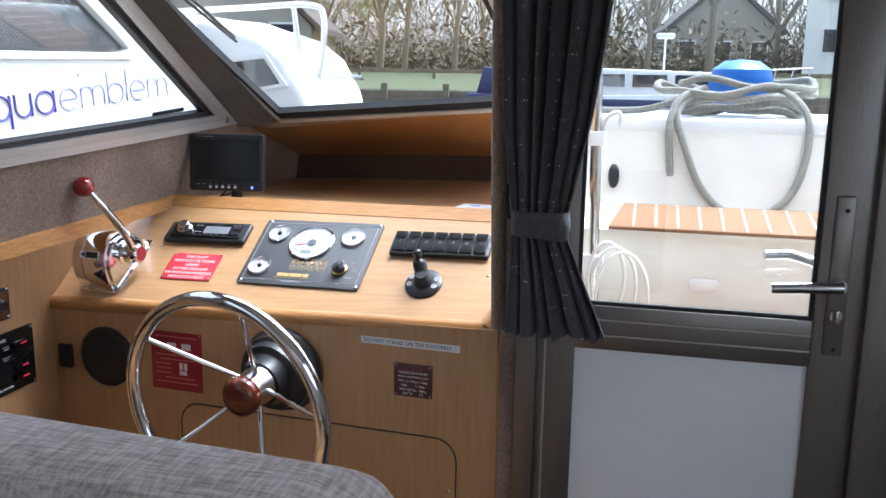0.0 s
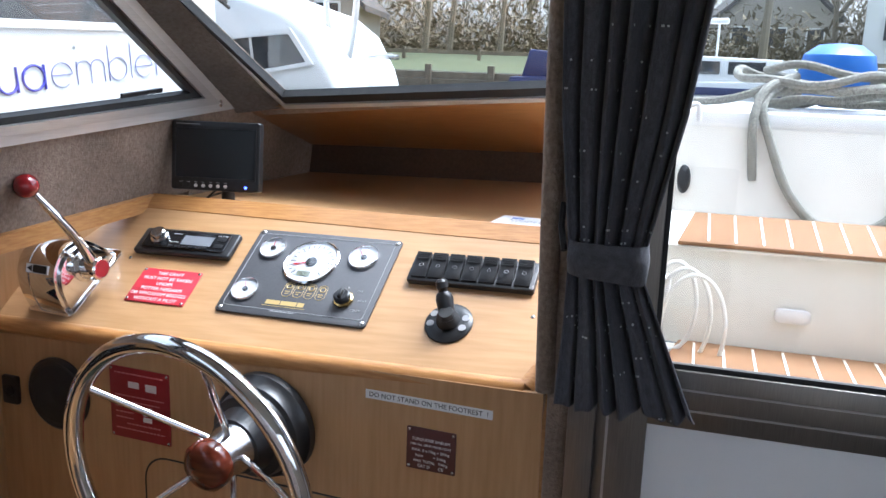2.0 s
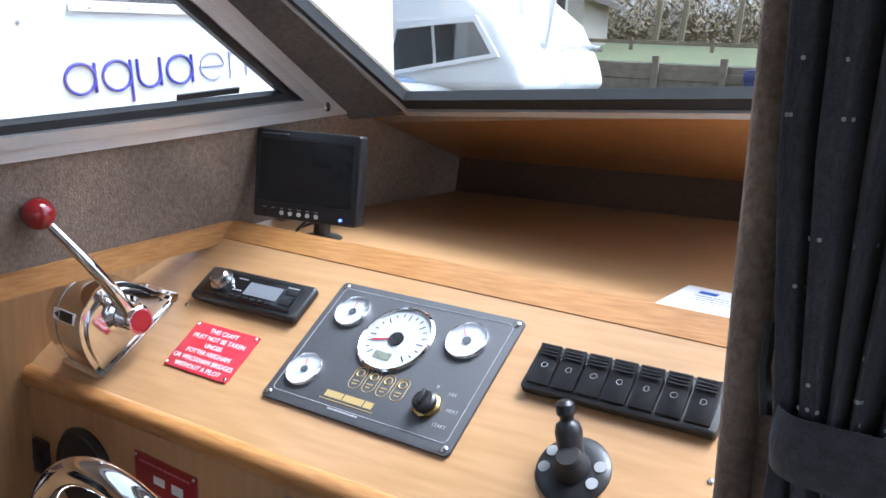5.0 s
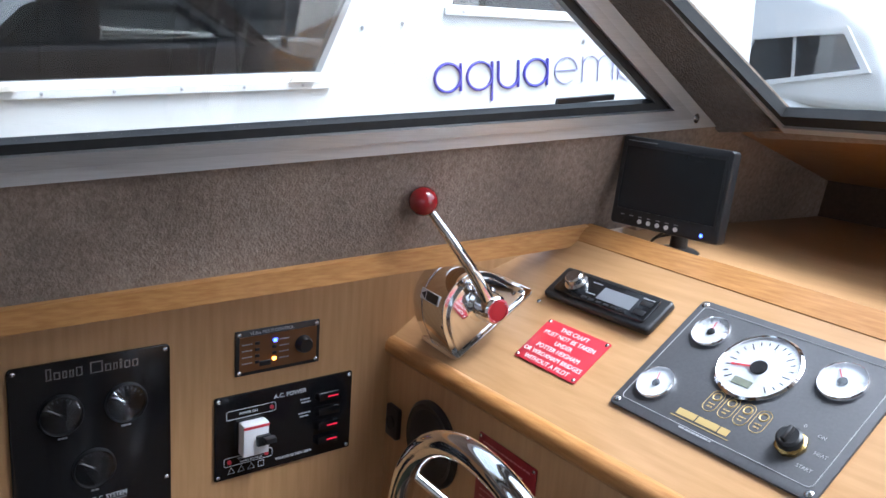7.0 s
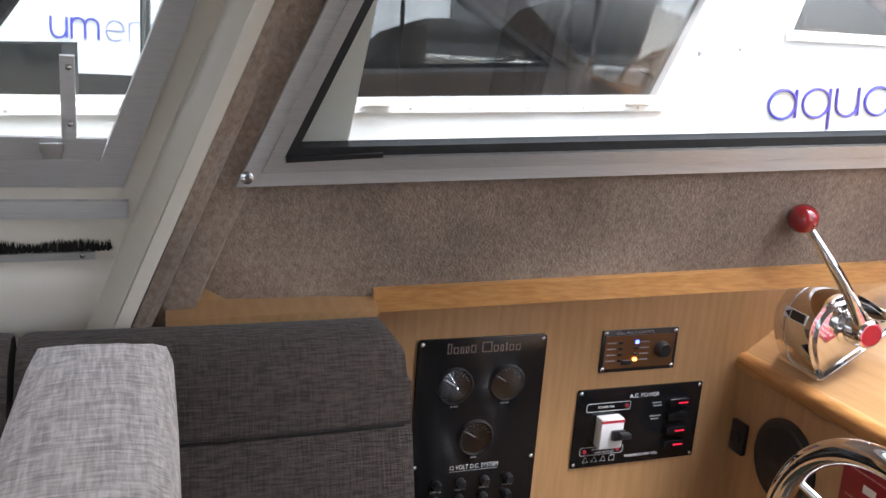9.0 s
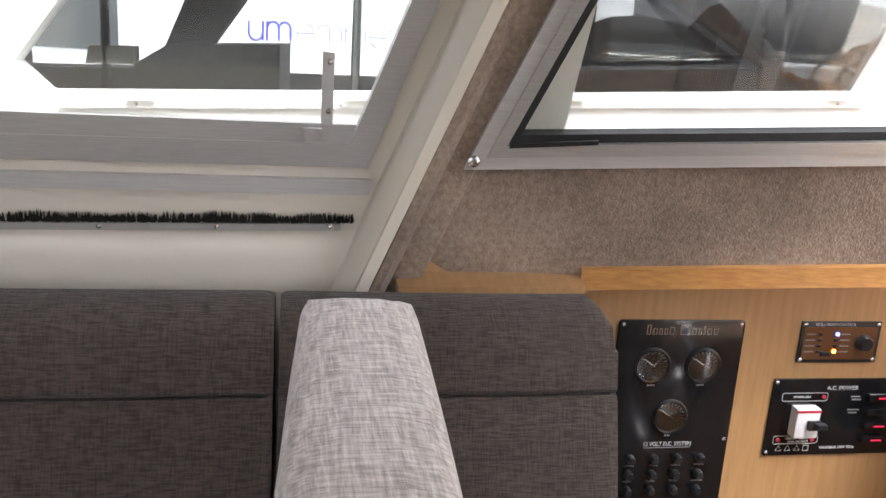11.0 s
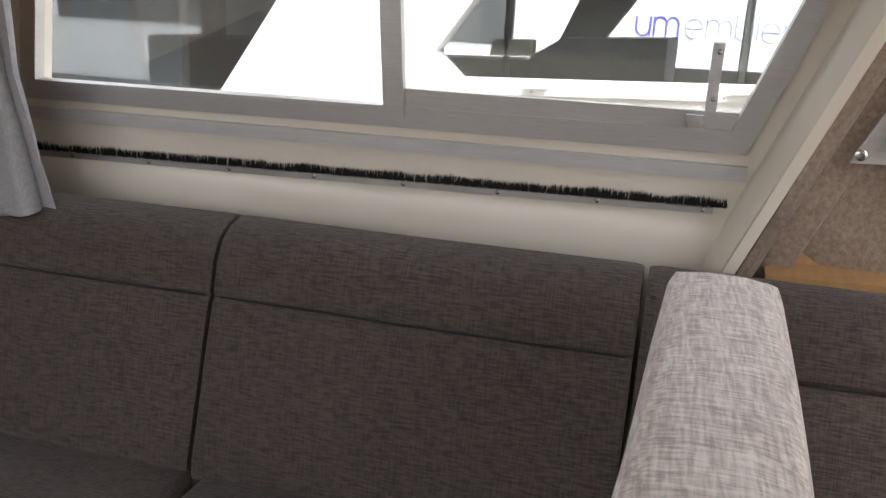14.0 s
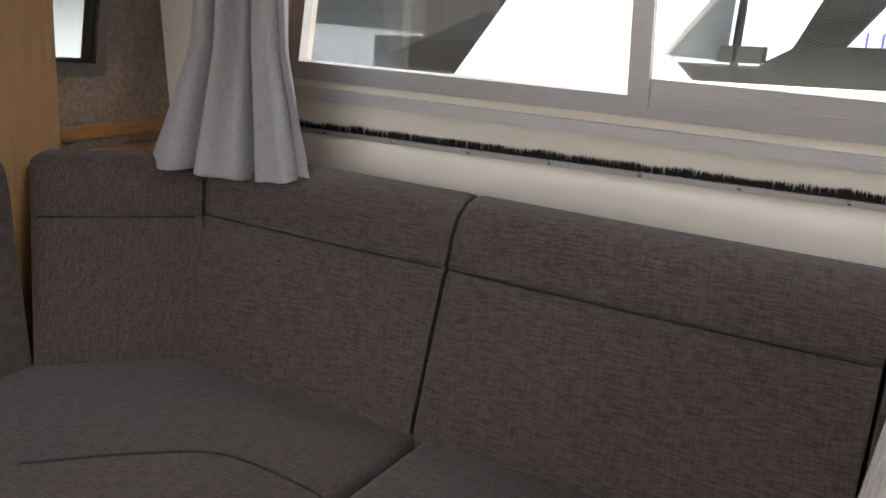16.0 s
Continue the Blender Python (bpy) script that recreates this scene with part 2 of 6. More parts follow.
def link_mesh(name, bm, material, smooth=True):
    bmesh.ops.recalc_face_normals(bm, faces=bm.faces)
    me = bpy.data.meshes.new(name)
    bm.to_mesh(me)
    bm.free()
    me.materials.append(material)
    if smooth:
        me.shade_smooth()
        me.set_sharp_from_angle(angle=radians(38))
    return new(name, me)


def part(name, bm, material, parent, label="", smooth=True):
    ob = link_mesh(name, bm, material, smooth)
    ob.parent = parent
    if parent.type == 'EMPTY':
        ob.matrix_parent_inverse = Matrix.Translation(parent.location).inverted()
    if label:
        tagged(ob, label)
    return ob


def pieces(name, bm, material, parent, label="", near=0.004):
    """Every loose piece of a mesh as a part of its own; pieces closer than near belong together."""
    left, groups = set(bm.faces), []
    while left:
        todo, isl = [left.pop()], []
        while todo:
            f = todo.pop()
            isl.append(f)
            for e in f.edges:
                for g in e.link_faces:
                    if g in left:
                        left.remove(g)
                        todo.append(g)
        c = sum((f.calc_center_median() for f in isl), V((0, 0, 0))) / len(isl)
        for grp in groups:
            if (grp[0] - c).length < near:
                grp[1].extend(isl)
                break
        else:
            groups.append((c, isl))
    for c, isl in groups:
        nb_ = bmesh.new()
        seen = {}
        for f in isl:
            for v in f.verts:
                if v not in seen:
                    seen[v] = nb_.verts.new(v.co)
            nb_.faces.new([seen[v] for v in f.verts])
        part(name, nb_, material, parent, label)
    bm.free()


def solid(name, bm, material, label="", category="", kind="", group="", smooth=True):
    return tagged(link_mesh(name, bm, material, smooth), label, category, group, kind)


def fr(o, u, v):
    """Frame with x along u, y along v and z along their cross product."""
    u, v = V(u).normalized(), V(v)
    n = u.cross(v).normalized()
    v = n.cross(u)
    m = Matrix((u, v, n)).transposed().to_4x4()
    m.translation = o
    return m


def T(x=0, y=0, z=0):
    return Matrix.Translation((x, y, z))


def bev(bm, verts, r, seg=2):
    if r > 0:
        vs = set(verts)
        es = [e for e in bm.edges if e.verts[0] in vs and e.verts[1] in vs and e.is_manifold and e.calc_face_angle(0) > 0.5]
        bmesh.ops.bevel(bm, geom=es, offset=r, segments=seg, profile=0.5, affect='EDGES', clamp_overlap=True)


def box(bm, m, sx, sy, sz, r=0.002, seg=2):
    """Box of that size centred on m."""
    g = bmesh.ops.create_cube(bm, size=1, matrix=m @ Matrix.Diagonal((sx, sy, sz, 1)))
    bev(bm, g["verts"], r, seg)


def span(bm, x0, x1, y0, y1, z0, z1, r=0.002, m=None, seg=2):
    box(bm, (m or Matrix()) @ T((x0 + x1) / 2, (y0 + y1) / 2, (z0 + z1) / 2), x1 - x0, y1 - y0, z1 - z0, r, seg)


def prism(bm, pts, z0, z1, m=None, r=0.0, seg=2):
    """Polygon in the xy plane of m, from z0 to z1."""
    m = m or Matrix()
    lo = [bm.verts.new(m @ V((x, y, z0))) for x, y in pts]
    hi = [bm.verts.new(m @ V((x, y, z1))) for x, y in pts]
    bm.faces.new(lo[::-1])
    bm.faces.new(hi)
    n = len(pts)
    for i in range(n):
        bm.faces.new((lo[i], lo[(i + 1) % n], hi[(i + 1) % n], hi[i]))
    bm.normal_update()
    bev(bm, lo + hi, r, seg)


def lathe(bm, prof, m=None, seg=28):
    """Turned shape: (radius, height) pairs round z of m."""
    m = m or Matrix()
    rings = []
    for rad, z in prof:
        if rad < 1e-6:
            rings.append([bm.verts.new(m @ V((0, 0, z)))])
        else:
            rings.append([bm.verts.new(m @ V((rad * math.cos(2 * math.pi * k / seg), rad * math.sin(2 * math.pi * k / seg), z))) for k in range(seg)])
    for a, b in zip(rings, rings[1:]):
        for k in range(seg):
            q = (k + 1) % seg
            if len(a) == 1 and len(b) > 1:
                bm.faces.new((a[0], b[k], b[q]))
            elif len(b) == 1 and len(a) > 1:
                bm.faces.new((a[k], a[q], b[0]))
            elif len(a) > 1:
                bm.faces.new((a[k], a[q], b[q], b[k]))
    for e in (rings[0], rings[-1]):
        if len(e) > 2:
            bm.faces.new(e)


def tube(bm, pts, r, seg=8, closed=False, taper=None):
    pts = [V(p) for p in pts]
    n = len(pts)
    rings = []
    up = None
    for i, p in enumerate(pts):
        a = pts[(i - 1) % n] if (closed or i > 0) else p
        b = pts[(i + 1) % n] if (closed or i < n - 1) else p
        d = (b - a).normalized()
        if up is None:
            up = d.orthogonal()
        up = (up - d * up.dot(d)).normalized()
        s = d.cross(up)
        rr = r if taper is None else r + (taper - r) * i / (n - 1)
        rings.append([bm.verts.new(p + (up * math.cos(2 * math.pi * k / seg) + s * math.sin(2 * math.pi * k / seg)) * rr) for k in range(seg)])
    for i in range(n if closed else n - 1):
        a, b = rings[i], rings[(i + 1) % n]
        sh = 0
        if closed and i == n - 1:
            sh = min(range(seg), key=lambda q: (a[0].co - b[q].co).length)
        for k in range(seg):
            bm.faces.new((a[k], a[(k + 1) % seg], b[(k + 1 + sh) % seg], b[(k + sh) % seg]))
    if not closed:
        bm.faces.new(rings[0][::-1])
        bm.faces.new(rings[-1])


def smooth_path(pts, n=8, closed=False):
    """Catmull-Rom through pts."""
    pts = [V(p) for p in pts]
    out = []
    c = len(pts)
    for i in range(c if closed else c - 1):
        g = [pts[(i + k) % c] if closed else pts[min(max(i + k, 0), c - 1)] for k in (-1, 0, 1, 2)]
        for j in range(n):
            t = j / n
            out.append(0.5 * (2 * g[1] + (g[2] - g[0]) * t + (2 * g[0] - 5 * g[1] + 4 * g[2] - g[3]) * t * t + (3 * g[1] - g[0] - 3 * g[2] + g[3]) * t ** 3))
    if not closed:
        out.append(pts[-1])
    return out


def ring(bm, outer, inner, th):
    """Flat surround between two outlines with as many corners each, thickened by the vector th."""
    th = V(th)
    A = [[bm.verts.new(V(p)) for p in outer], [bm.verts.new(V(p)) for p in inner]]
    B = [[bm.verts.new(V(p) + th) for p in outer], [bm.verts.new(V(p) + th) for p in inner]]
    n = len(outer)
    for i in range(n):
        j = (i + 1) % n
        bm.faces.new((A[0][i], A[0][j], A[1][j], A[1][i]))
        bm.faces.new((B[0][j], B[0][i], B[1][i], B[1][j]))
        bm.faces.new((A[0][j], A[0][i], B[0][i], B[0][j]))
        bm.faces.new((A[1][i], A[1][j], B[1][j], B[1][i]))


def slab(bm, pts, th):
    """Polygon of places, thickened by the vector th."""
    th = V(th)
    a = [bm.verts.new(V(p)) for p in pts]
    b = [bm.verts.new(V(p) + th) for p in pts]
    n = len(pts)
    bm.faces.new(a)
    bm.faces.new(b[::-1])
    for i in range(n):
        j = (i + 1) % n
        bm.faces.new((a[j], a[i], b[i], b[j]))


def inset(poly, d):
    """Convex 2D outline moved inwards by d (one number, or one for each side)."""
    n = len(poly)
    ds = d if isinstance(d, (list, tuple)) else [d] * n
    area = sum(poly[i][0] * poly[(i + 1) % n][1] - poly[(i + 1) % n][0] * poly[i][1] for i in range(n))
    sg = 1 if area > 0 else -1
    L = []
    for i in range(n):
        p, q = V(poly[i]), V(poly[(i + 1) % n])
        t = (q - p).normalized()
        nn = V((-t.y, t.x)) * sg
        L.append((p + nn * ds[i], t))
    out = []
    for i in range(n):
        (p, t), (q, s) = L[i - 1], L[i]
        den = t.x * s.y - t.y * s.x
        k = ((q.x - p.x) * s.y - (q.y - p.y) * s.x) / den
        out.append((p.x + t.x * k, p.y + t.y * k))
    return out


def rrect(x0, x1, y0, y1, r, n=5):
    pts = []
    for cx, cy, a0 in ((x1 - r, y1 - r, 0), (x0 + r, y1 - r, 90), (x0 + r, y0 + r, 180), (x1 - r, y0 + r, 270)):
        for k in range(n + 1):
            a = radians(a0 + 90 * k / n)
            pts.append((cx + r * math.cos(a), cy + r * math.sin(a)))
    return pts


def words(text, size, m, width=None, align='CENTER', bold=0.0, shear=0.0, depth=0.0002):
    """A bmesh of lettering in the xy plane of m, size high."""
    c = bpy.data.curves.new("lettering", 'FONT')
    c.body, c.size, c.align_x, c.align_y = text, size, align, 'CENTER'
    c.offset, c.shear, c.extrude, c.resolution_u = bold, shear, depth, 3
    ob = bpy.data.objects.new("lettering", c)
    scene.collection.objects.link(ob)
    dg = bpy.context.evaluated_depsgraph_get()
    me = bpy.data.meshes.new_from_object(ob.evaluated_get(dg))
    bpy.data.objects.remove(ob)
    bpy.data.curves.remove(c)
    if width:
        xs = [v.co.x for v in me.vertices]
        k = width / (max(xs) - min(xs))
        me.transform(Matrix.Diagonal((k, 1, 1, 1)))
    me.transform(m)
    bm = bmesh.new()
    bm.from_mesh(me)
    bpy.data.meshes.remove(me)
    return bm


def merge(*bms):
    out = bmesh.new()
    for b in bms:
        me = bpy.data.meshes.new("tmp")
        b.to_mesh(me)
        b.free()
        out.from_mesh(me)
        bpy.data.meshes.remove(me)
    return out


def bars(bm, m, rows, h=0.002, gap=0.001, seed=1, depth=0.0003):
    """Illegible lettering: (x0, x1, y) rows of short plain bars."""
    rnd = random.Random(seed)
    for x0, x1, y in rows:
        x = x0
        while x < x1 - 0.001:
            w = min(rnd.uniform(1.2, 4.0) * h, x1 - x)
            span(bm, x, x + w, y - h / 2, y + h / 2, 0, depth, 0, m)
            x += w + gap


def screw(bm, m, r=0.0035):
    lathe(bm, [(r, 0), (r, 0.0006), (r * 0.7, 0.0016), (r * 0.35, 0.0019), (r * 0.3, 0.0012), (0, 0.0012)], m, 12)

# ---- frames of the plan ----
def along(deg):
    return V((math.cos(radians(deg)), math.sin(radians(deg)), 0))


UD = along(-6)                                             # the dash runs this way
VD = V((-UD.y, UD.x, 0)) * math.cos(radians(35)) + V((0, 0, math.sin(radians(35))))
DM = fr((-0.46, 1.908, 0.976), UD, VD)                      # sloping face of the dash
FM = fr((-0.1, 1.816, 0.84), along(-4), (0, 0, 1))          # upright front of the dash
WM = fr((-0.85, 0, 0), (0, 1, 0), (0, 0, 1))                # wooden side panel: x fore and aft, y up
SN = V((0.96974, -0.12242, -0.21124))                       # inward normal of the side lining


def SW(y, z, d=0.0):
    """A place on the side lining, d inside it."""
    return V((-0.817 + (0.12242 * (y - 1.147) + 0.21124 * (z - 1.176)) / 0.96974, y, z)) + SN * d


RN = V((0.995, 0, -0.0995))


def RW(y, z, d=0.0):
    """A place on the saloon's side, d inside it."""
    return V((-0.84 + 0.1 * (z - 1.16), y, z)) + RN * d


# ---- structure ----
TOP = 1.92
bm = bmesh.new()
span(bm, -1.0, 1.35, -1.6, 1.95, -0.06, 0.0, 0)
solid("floor", bm, FLOORM, "dark carpeted cabin floor of the boat", "floor", "structure")
bm = bmesh.new()
span(bm, -1.0, 1.35, -1.6, 1.9, TOP, TOP + 0.05, 0)
solid("ceiling", bm, HEADL, "off-white lined cabin ceiling", "ceiling", "structure")

# forward side lining with its raked window
swo = [(1.142, 1.167), (2.285, 1.246), (1.655, 1.625), (1.325, 1.625)]
bm = bmesh.new()
ring(bm, [SW(1.08, 1.015), SW(2.46, 1.11), SW(2.36, 1.22) + V((0.01, 0, 0)), SW(1.24, TOP)],
     [SW(*p) for p in inset(swo, 0.008)], -SN * 0.04)
slab(bm, [SW(2.36, 1.22) + V((0.01, 0, 0)), SW(1.24, TOP), SW(1.1, TOP, -0.04)], -SN * 0.03)
solid("wall_side_forward", bm, CARPET, "beige carpet lining along the side of the helm", "wall", "structure")


def glazed(name, label, fun, nrm, outer, widths, mats, glass, depth=0.02, extra=None):
    """A window in a plane: nested frame bands from the outside in, and its pane."""
    w = thing(name, label, "window", kind="structure", at=fun(*outer[0]))
    cur = outer
    for i, (wd, mt, proud) in enumerate(zip(widths, mats, (0.009, 0.014, 0.006, 0.004))):
        inn = inset(cur, wd)
        b = bmesh.new()
        ring(b, [fun(*p, proud) for p in cur], [fun(*p, proud) for p in inn], -nrm * depth)
        part("window_frame" if mt is not RUBBER else "seal", b, mt, w)
        cur = inn
    b = bmesh.new()
    slab(b, [fun(*p, -0.004) for p in cur], -nrm * 0.004)
    g = part("pane", b, glass, w)
    g.visible_shadow = False
    return w, cur


w1, pane1 = glazed("window_1", "raked side window with aluminium frame", SW, SN, swo, (0.016, 0.014, 0.010), (WALU, ALU, RUBBER), CLEAR)
b = bmesh.new()
for p in ((1.152, 1.178), (2.238, 1.258)):
    screw(b, fr(SW(*p, 0.010), (0, 1, 0), (0, 0, 1)), 0.007)
pieces("screw", b, STEEL, w1)
b = bmesh.new()
slab(b, [SW(1.19, 1.198, 0.012), SW(1.19, 1.203, 0.012), SW(1.29, 1.213, 0.012), SW(1.29, 1.208, 0.012)], SN * 0.004)
slab(b, [SW(1.98, 1.275, 0.012), SW(1.98, 1.282, 0.012), SW(2.07, 1.29, 0.012), SW(2.07, 1.283, 0.012)], SN * 0.004)
pieces("slider_catch", b, BLACK, w1)

# saloon side with its sliding window
rwo = [(0.0, 1.150), (1.03, 1.161), (1.20, 1.62), (0.085, 1.62)]
bm = bmesh.new()
ring(bm, [RW(-0.45, 0.0), RW(1.10, 0.0), RW(1.36, TOP), RW(-0.45, TOP)], [RW(*p) for p in inset(rwo, 0.008)], -RN * 0.05)
solid("wall_side_saloon", bm, CREAM, "cream moulded side of the saloon", "wall", "structure")
w2, pane2 = glazed("window_2", "saloon side window in silver aluminium, slightly open", RW, RN, rwo, (0.017, 0.012), (ALU, ALU), CLEAR)
b = bmesh.new()
slab(b, [RW(0.574, 1.172, 0.004), RW(0.602, 1.172, 0.004), RW(0.586, 1.60, 0.004), RW(0.558, 1.60, 0.004)], RN * 0.014)
part("mullion", b, ALU, w2)
b = bmesh.new()
slab(b, [RW(0.603, 1.183, 0.004), RW(1.008, 1.187, 0.004), RW(1.016, 1.211, 0.004), RW(0.602, 1.209, 0.004)], RN * 0.008)
part("sash_rail", b, ALU, w2)
b = bmesh.new()
slab(b, [RW(0.957, 1.191, 0.013), RW(0.974, 1.192, 0.013), RW(0.974, 1.207, 0.013), RW(0.957, 1.207, 0.013)], RN * 0.006)
slab(b, [RW(0.955, 1.199, 0.013), RW(0.976, 1.199, 0.013), RW(0.976, 1.208, 0.013), RW(0.955, 1.208, 0.013)], RN * 0.012)
part("catch", b, STEEL, w2)
b = bmesh.new()
slab(b, [RW(0.975, 1.213, 0.012), RW(0.988, 1.213, 0.012), RW(0.988, 1.292, 0.012), RW(0.975, 1.292, 0.012)], RN * 0.012)
part("handle", b, WALU, w2, "white grip of the sliding pane")
b = bmesh.new()
for z in (1.228, 1.282):
    screw(b, fr(RW(0.983, z, 0.025), (0, 1, 0), (0, 0, 1)), 0.003)
pieces("screw", b, STEEL, w2)

# ledges and the track below the saloon window
bm = bmesh.new()
slab(bm, [RW(-0.2, 1.118), RW(1.035, 1.128), RW(1.035, 1.146), RW(-0.2, 1.136)], RN * 0.010)
solid("trim_window_ledge", bm, WALU, "pale grey ledge strip under the saloon window", "trim", "structure")
bm = bmesh.new()
prof = [(0.0, 1.075), (0.006, 1.066), (0.012, 1.055), (0.014, 1.03), (0.014, 0.95), (0.0, 0.95)]
a = [bm.verts.new(RW(-0.2, z, d)) for d, z in prof]
c = [bm.verts.new(RW(1.04, z + 0.006, d)) for d, z in prof]
for i in range(len(prof)):
    j = (i + 1) % len(prof)
    bm.faces.new((a[i], a[j], c[j], c[i]))
solid("trim_lower_moulding", bm, CREAM, "cream moulded shelf edge behind the sofa", "trim", "structure")
track = thing("window_track", "aluminium curtain track with screws and black brush strip", "track", at=RW(0.5, 1.08))
b = bmesh.new()
slab(b, [RW(-0.05, 1.062, 0.002), RW(1.002, 1.084, 0.002), RW(1.002, 1.092, 0.002), RW(-0.05, 1.070, 0.002)], RN * 0.009)
part("rail", b, ALU, track)
b = bmesh.new()
for k in range(8):
    y = 0.08 + 0.13 * k
    screw(b, fr(RW(y, 1.0665 + 0.021 * (y + 0.05) , 0.011), (0, 1, 0), (0, 0, 1)), 0.003)
pieces("screw", b, STEEL, track)
b = bmesh.new()
rnd = random.Random(4)
for k in range(2200):
    y = rnd.uniform(-0.05, 1.018)
    z = 1.070 + 0.021 * (y + 0.05)
    hgt = 0.009 + 0.005 * noise.noise((y * 25, 0, 0)) + rnd.uniform(0, 0.004)
    p = RW(y, z, rnd.uniform(0.001, 0.009))
    q = p + V((rnd.uniform(-0.001, 0.002), rnd.uniform(-0.002, 0.002), hgt))
    wv = V((0, 0.0012, 0))
    b.faces.new([b.verts.new(p - wv), b.verts.new(p + wv), b.verts.new(q)])
ob = part("brush", b, BRUSH, track, "ragged black brush pile")

# moulded pillar between the two windows
def pillar_strip(bm, y0, y1, d0, d1, x=-0.80, bulge=0.008):
    """A raked upright strip; y0, y1 its edges at the foot, d0, d1 its depth."""
    rows = []
    for k in range(13):
        z = 0.98 + (TOP - 0.98) * k / 12
        sh = 0.394 * (z - 1.047)
        wd = 1.0 + 0.5 * max(0, z - 1.047)
        xx = x + 0.10 * (z - 1.047)
        yc, hw = (y0 + y1) / 2 + sh, (y1 - y0) / 2 * wd
        rows.append([bm.verts.new(V((xx + dx, yc + q * hw, z))) for q, dx in
                     ((-1, -0.06), (-1, d0 - 0.004), (-0.85, d0), (0, (d0 + d1) / 2 + bulge), (0.85, d1), (1, d1 - 0.004), (1, -0.06))])
    for a, c in zip(rows, rows[1:]):
        for i in range(len(a) - 1):
            bm.faces.new((a[i], a[i + 1], c[i + 1], c[i]))


bm = bmesh.new()
pillar_strip(bm, 1.008, 1.030, -0.022, 0.002, bulge=0.004)
pillar_strip(bm, 1.029, 1.046, 0.003, 0.004, bulge=0.001)
solid("pillar_moulding", bm, CREAM, "cream moulded pillar between the side windows", "pillar", "structure")
bm = bmesh.new()
pillar_strip(bm, 1.046, 1.070, 0.0, -0.012, bulge=0.006)
pillar_strip(bm, 1.066, 1.11, -0.03, -0.028, bulge=0.0)
solid("pillar_lining", bm, CARPET, "beige carpet roll beside the pillar moulding", "pillar", "structure")

# windscreen, its surround and the pillar at its side
W0, WD = V((-0.552, 2.298, 1.264)), V((-0.115, -0.295, 0.228))
W1 = V((0.075, 2.20, 1.312))
WU = (W1 - W0)
WNRM = WU.cross(WD).normalized()
if WNRM.y > 0:
    WNRM = -WNRM


def WS(a, k, d=0.0):
    """A place on the windscreen: a across (0 to 1), k up its side."""
    return W0 + WU * a + WD * k + WNRM * d


bm = bmesh.new()
wso = [(0, 0), (0.97, 0), (1.08, 2.0), (0, 2.0)]
ring(bm, [WS(-0.13, -0.12), WS(1.0, -0.05), WS(1.2, 2.6), WS(-0.13, 2.6)], [WS(*p) for p in wso], -WNRM * 0.02)
slab(bm, [SW(2.30, 1.235, 0.004), WS(-0.03, -0.05, 0.004), WS(-0.03, 2.6, 0.004), SW(1.20, 1.90, 0.004)], V((-0.01, 0.03, 0.01)))
solid("windscreen_surround", bm, CARPET, "tan lined corner post and surround of the windscreen", "wall", "structure")
w3 = thing("window_3", "raked windscreen with black rubber seal", "window", kind="structure", at=W0)
b = bmesh.new()
ring(b, [WS(-0.004, -0.03, 0.012), WS(0.98, -0.03, 0.012), WS(1.09, 2, 0.012), WS(-0.004, 2, 0.012)],
     [WS(0.006, 0.0, 0.012), WS(0.97, 0.0, 0.012), WS(1.08, 1.99, 0.012), WS(0.006, 1.99, 0.012)], -WNRM * 0.02)
part("window_frame", b, WALU, w3)
b = bmesh.new()
ring(b, [WS(0.006, 0.0, 0.008), WS(0.97, 0.0, 0.008), WS(1.08, 1.99, 0.008), WS(0.006, 1.99, 0.008)],
     [WS(0.022, 0.055, 0.008), WS(0.955, 0.055, 0.008), WS(1.06, 1.95, 0.008), WS(0.022, 1.95, 0.008)], -WNRM * 0.016)
part("seal", b, RUBBER, w3)
b = bmesh.new()
slab(b, [WS(0.022, 0.055), WS(0.955, 0.055), WS(1.06, 1.95), WS(0.022, 1.95)], -WNRM * 0.004)
g = part("pane", b, CLEAR, w3)
g.visible_shadow = False
wiper = thing("wiper", "black windscreen wiper arm and blade outside the glass", "wiper", at=WS(0.05, 1.4, -0.03))
b = bmesh.new()
tube(b, [WS(0.085, 0.62, -0.025), WS(0.06, 1.0, -0.03), WS(0.02, 1.8, -0.03)], 0.004, 6)
part("arm", b, BLACK, wiper)
b = bmesh.new()
tube(b, [WS(0.088, 0.60, -0.02), WS(0.05, 1.0, -0.02), WS(0.035, 1.3, -0.02)], 0.003, 6)
part("blade", b, RUBBER, wiper)

# shelf behind the dash and the sloping face below the windscreen
ridge_l, ridge_r = DM @ V((-0.30, 0.185, 0)), DM @ V((0.50, 0.208, 0))
bm = bmesh.new()
slab(bm, [ridge_l + V((-0.03, 0.005, 0)), ridge_r + V((0.02, 0, 0)), V((0.05, 2.68, 1.098)), V((-0.68, 2.64, 1.085))], V((0, 0, -0.02)))
solid("dash_shelf", bm, WOOD, "beech veneer shelf under the windscreen", "shelf", "structure")
bm = bmesh.new()
slab(bm, [WS(-0.24, -0.02, 0.008), WS(1.03, -0.03, 0.006), V((0.05, 2.64, 1.165)), V((-0.70, 2.60, 1.150))], V((0, 0.015, 0.012)))
solid("windscreen_soffit", bm, LIP, "brown panel sloping down below the windscreen", "wall", "structure")
# back of the recess; the shadow under the windscreen is in its colour
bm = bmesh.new()
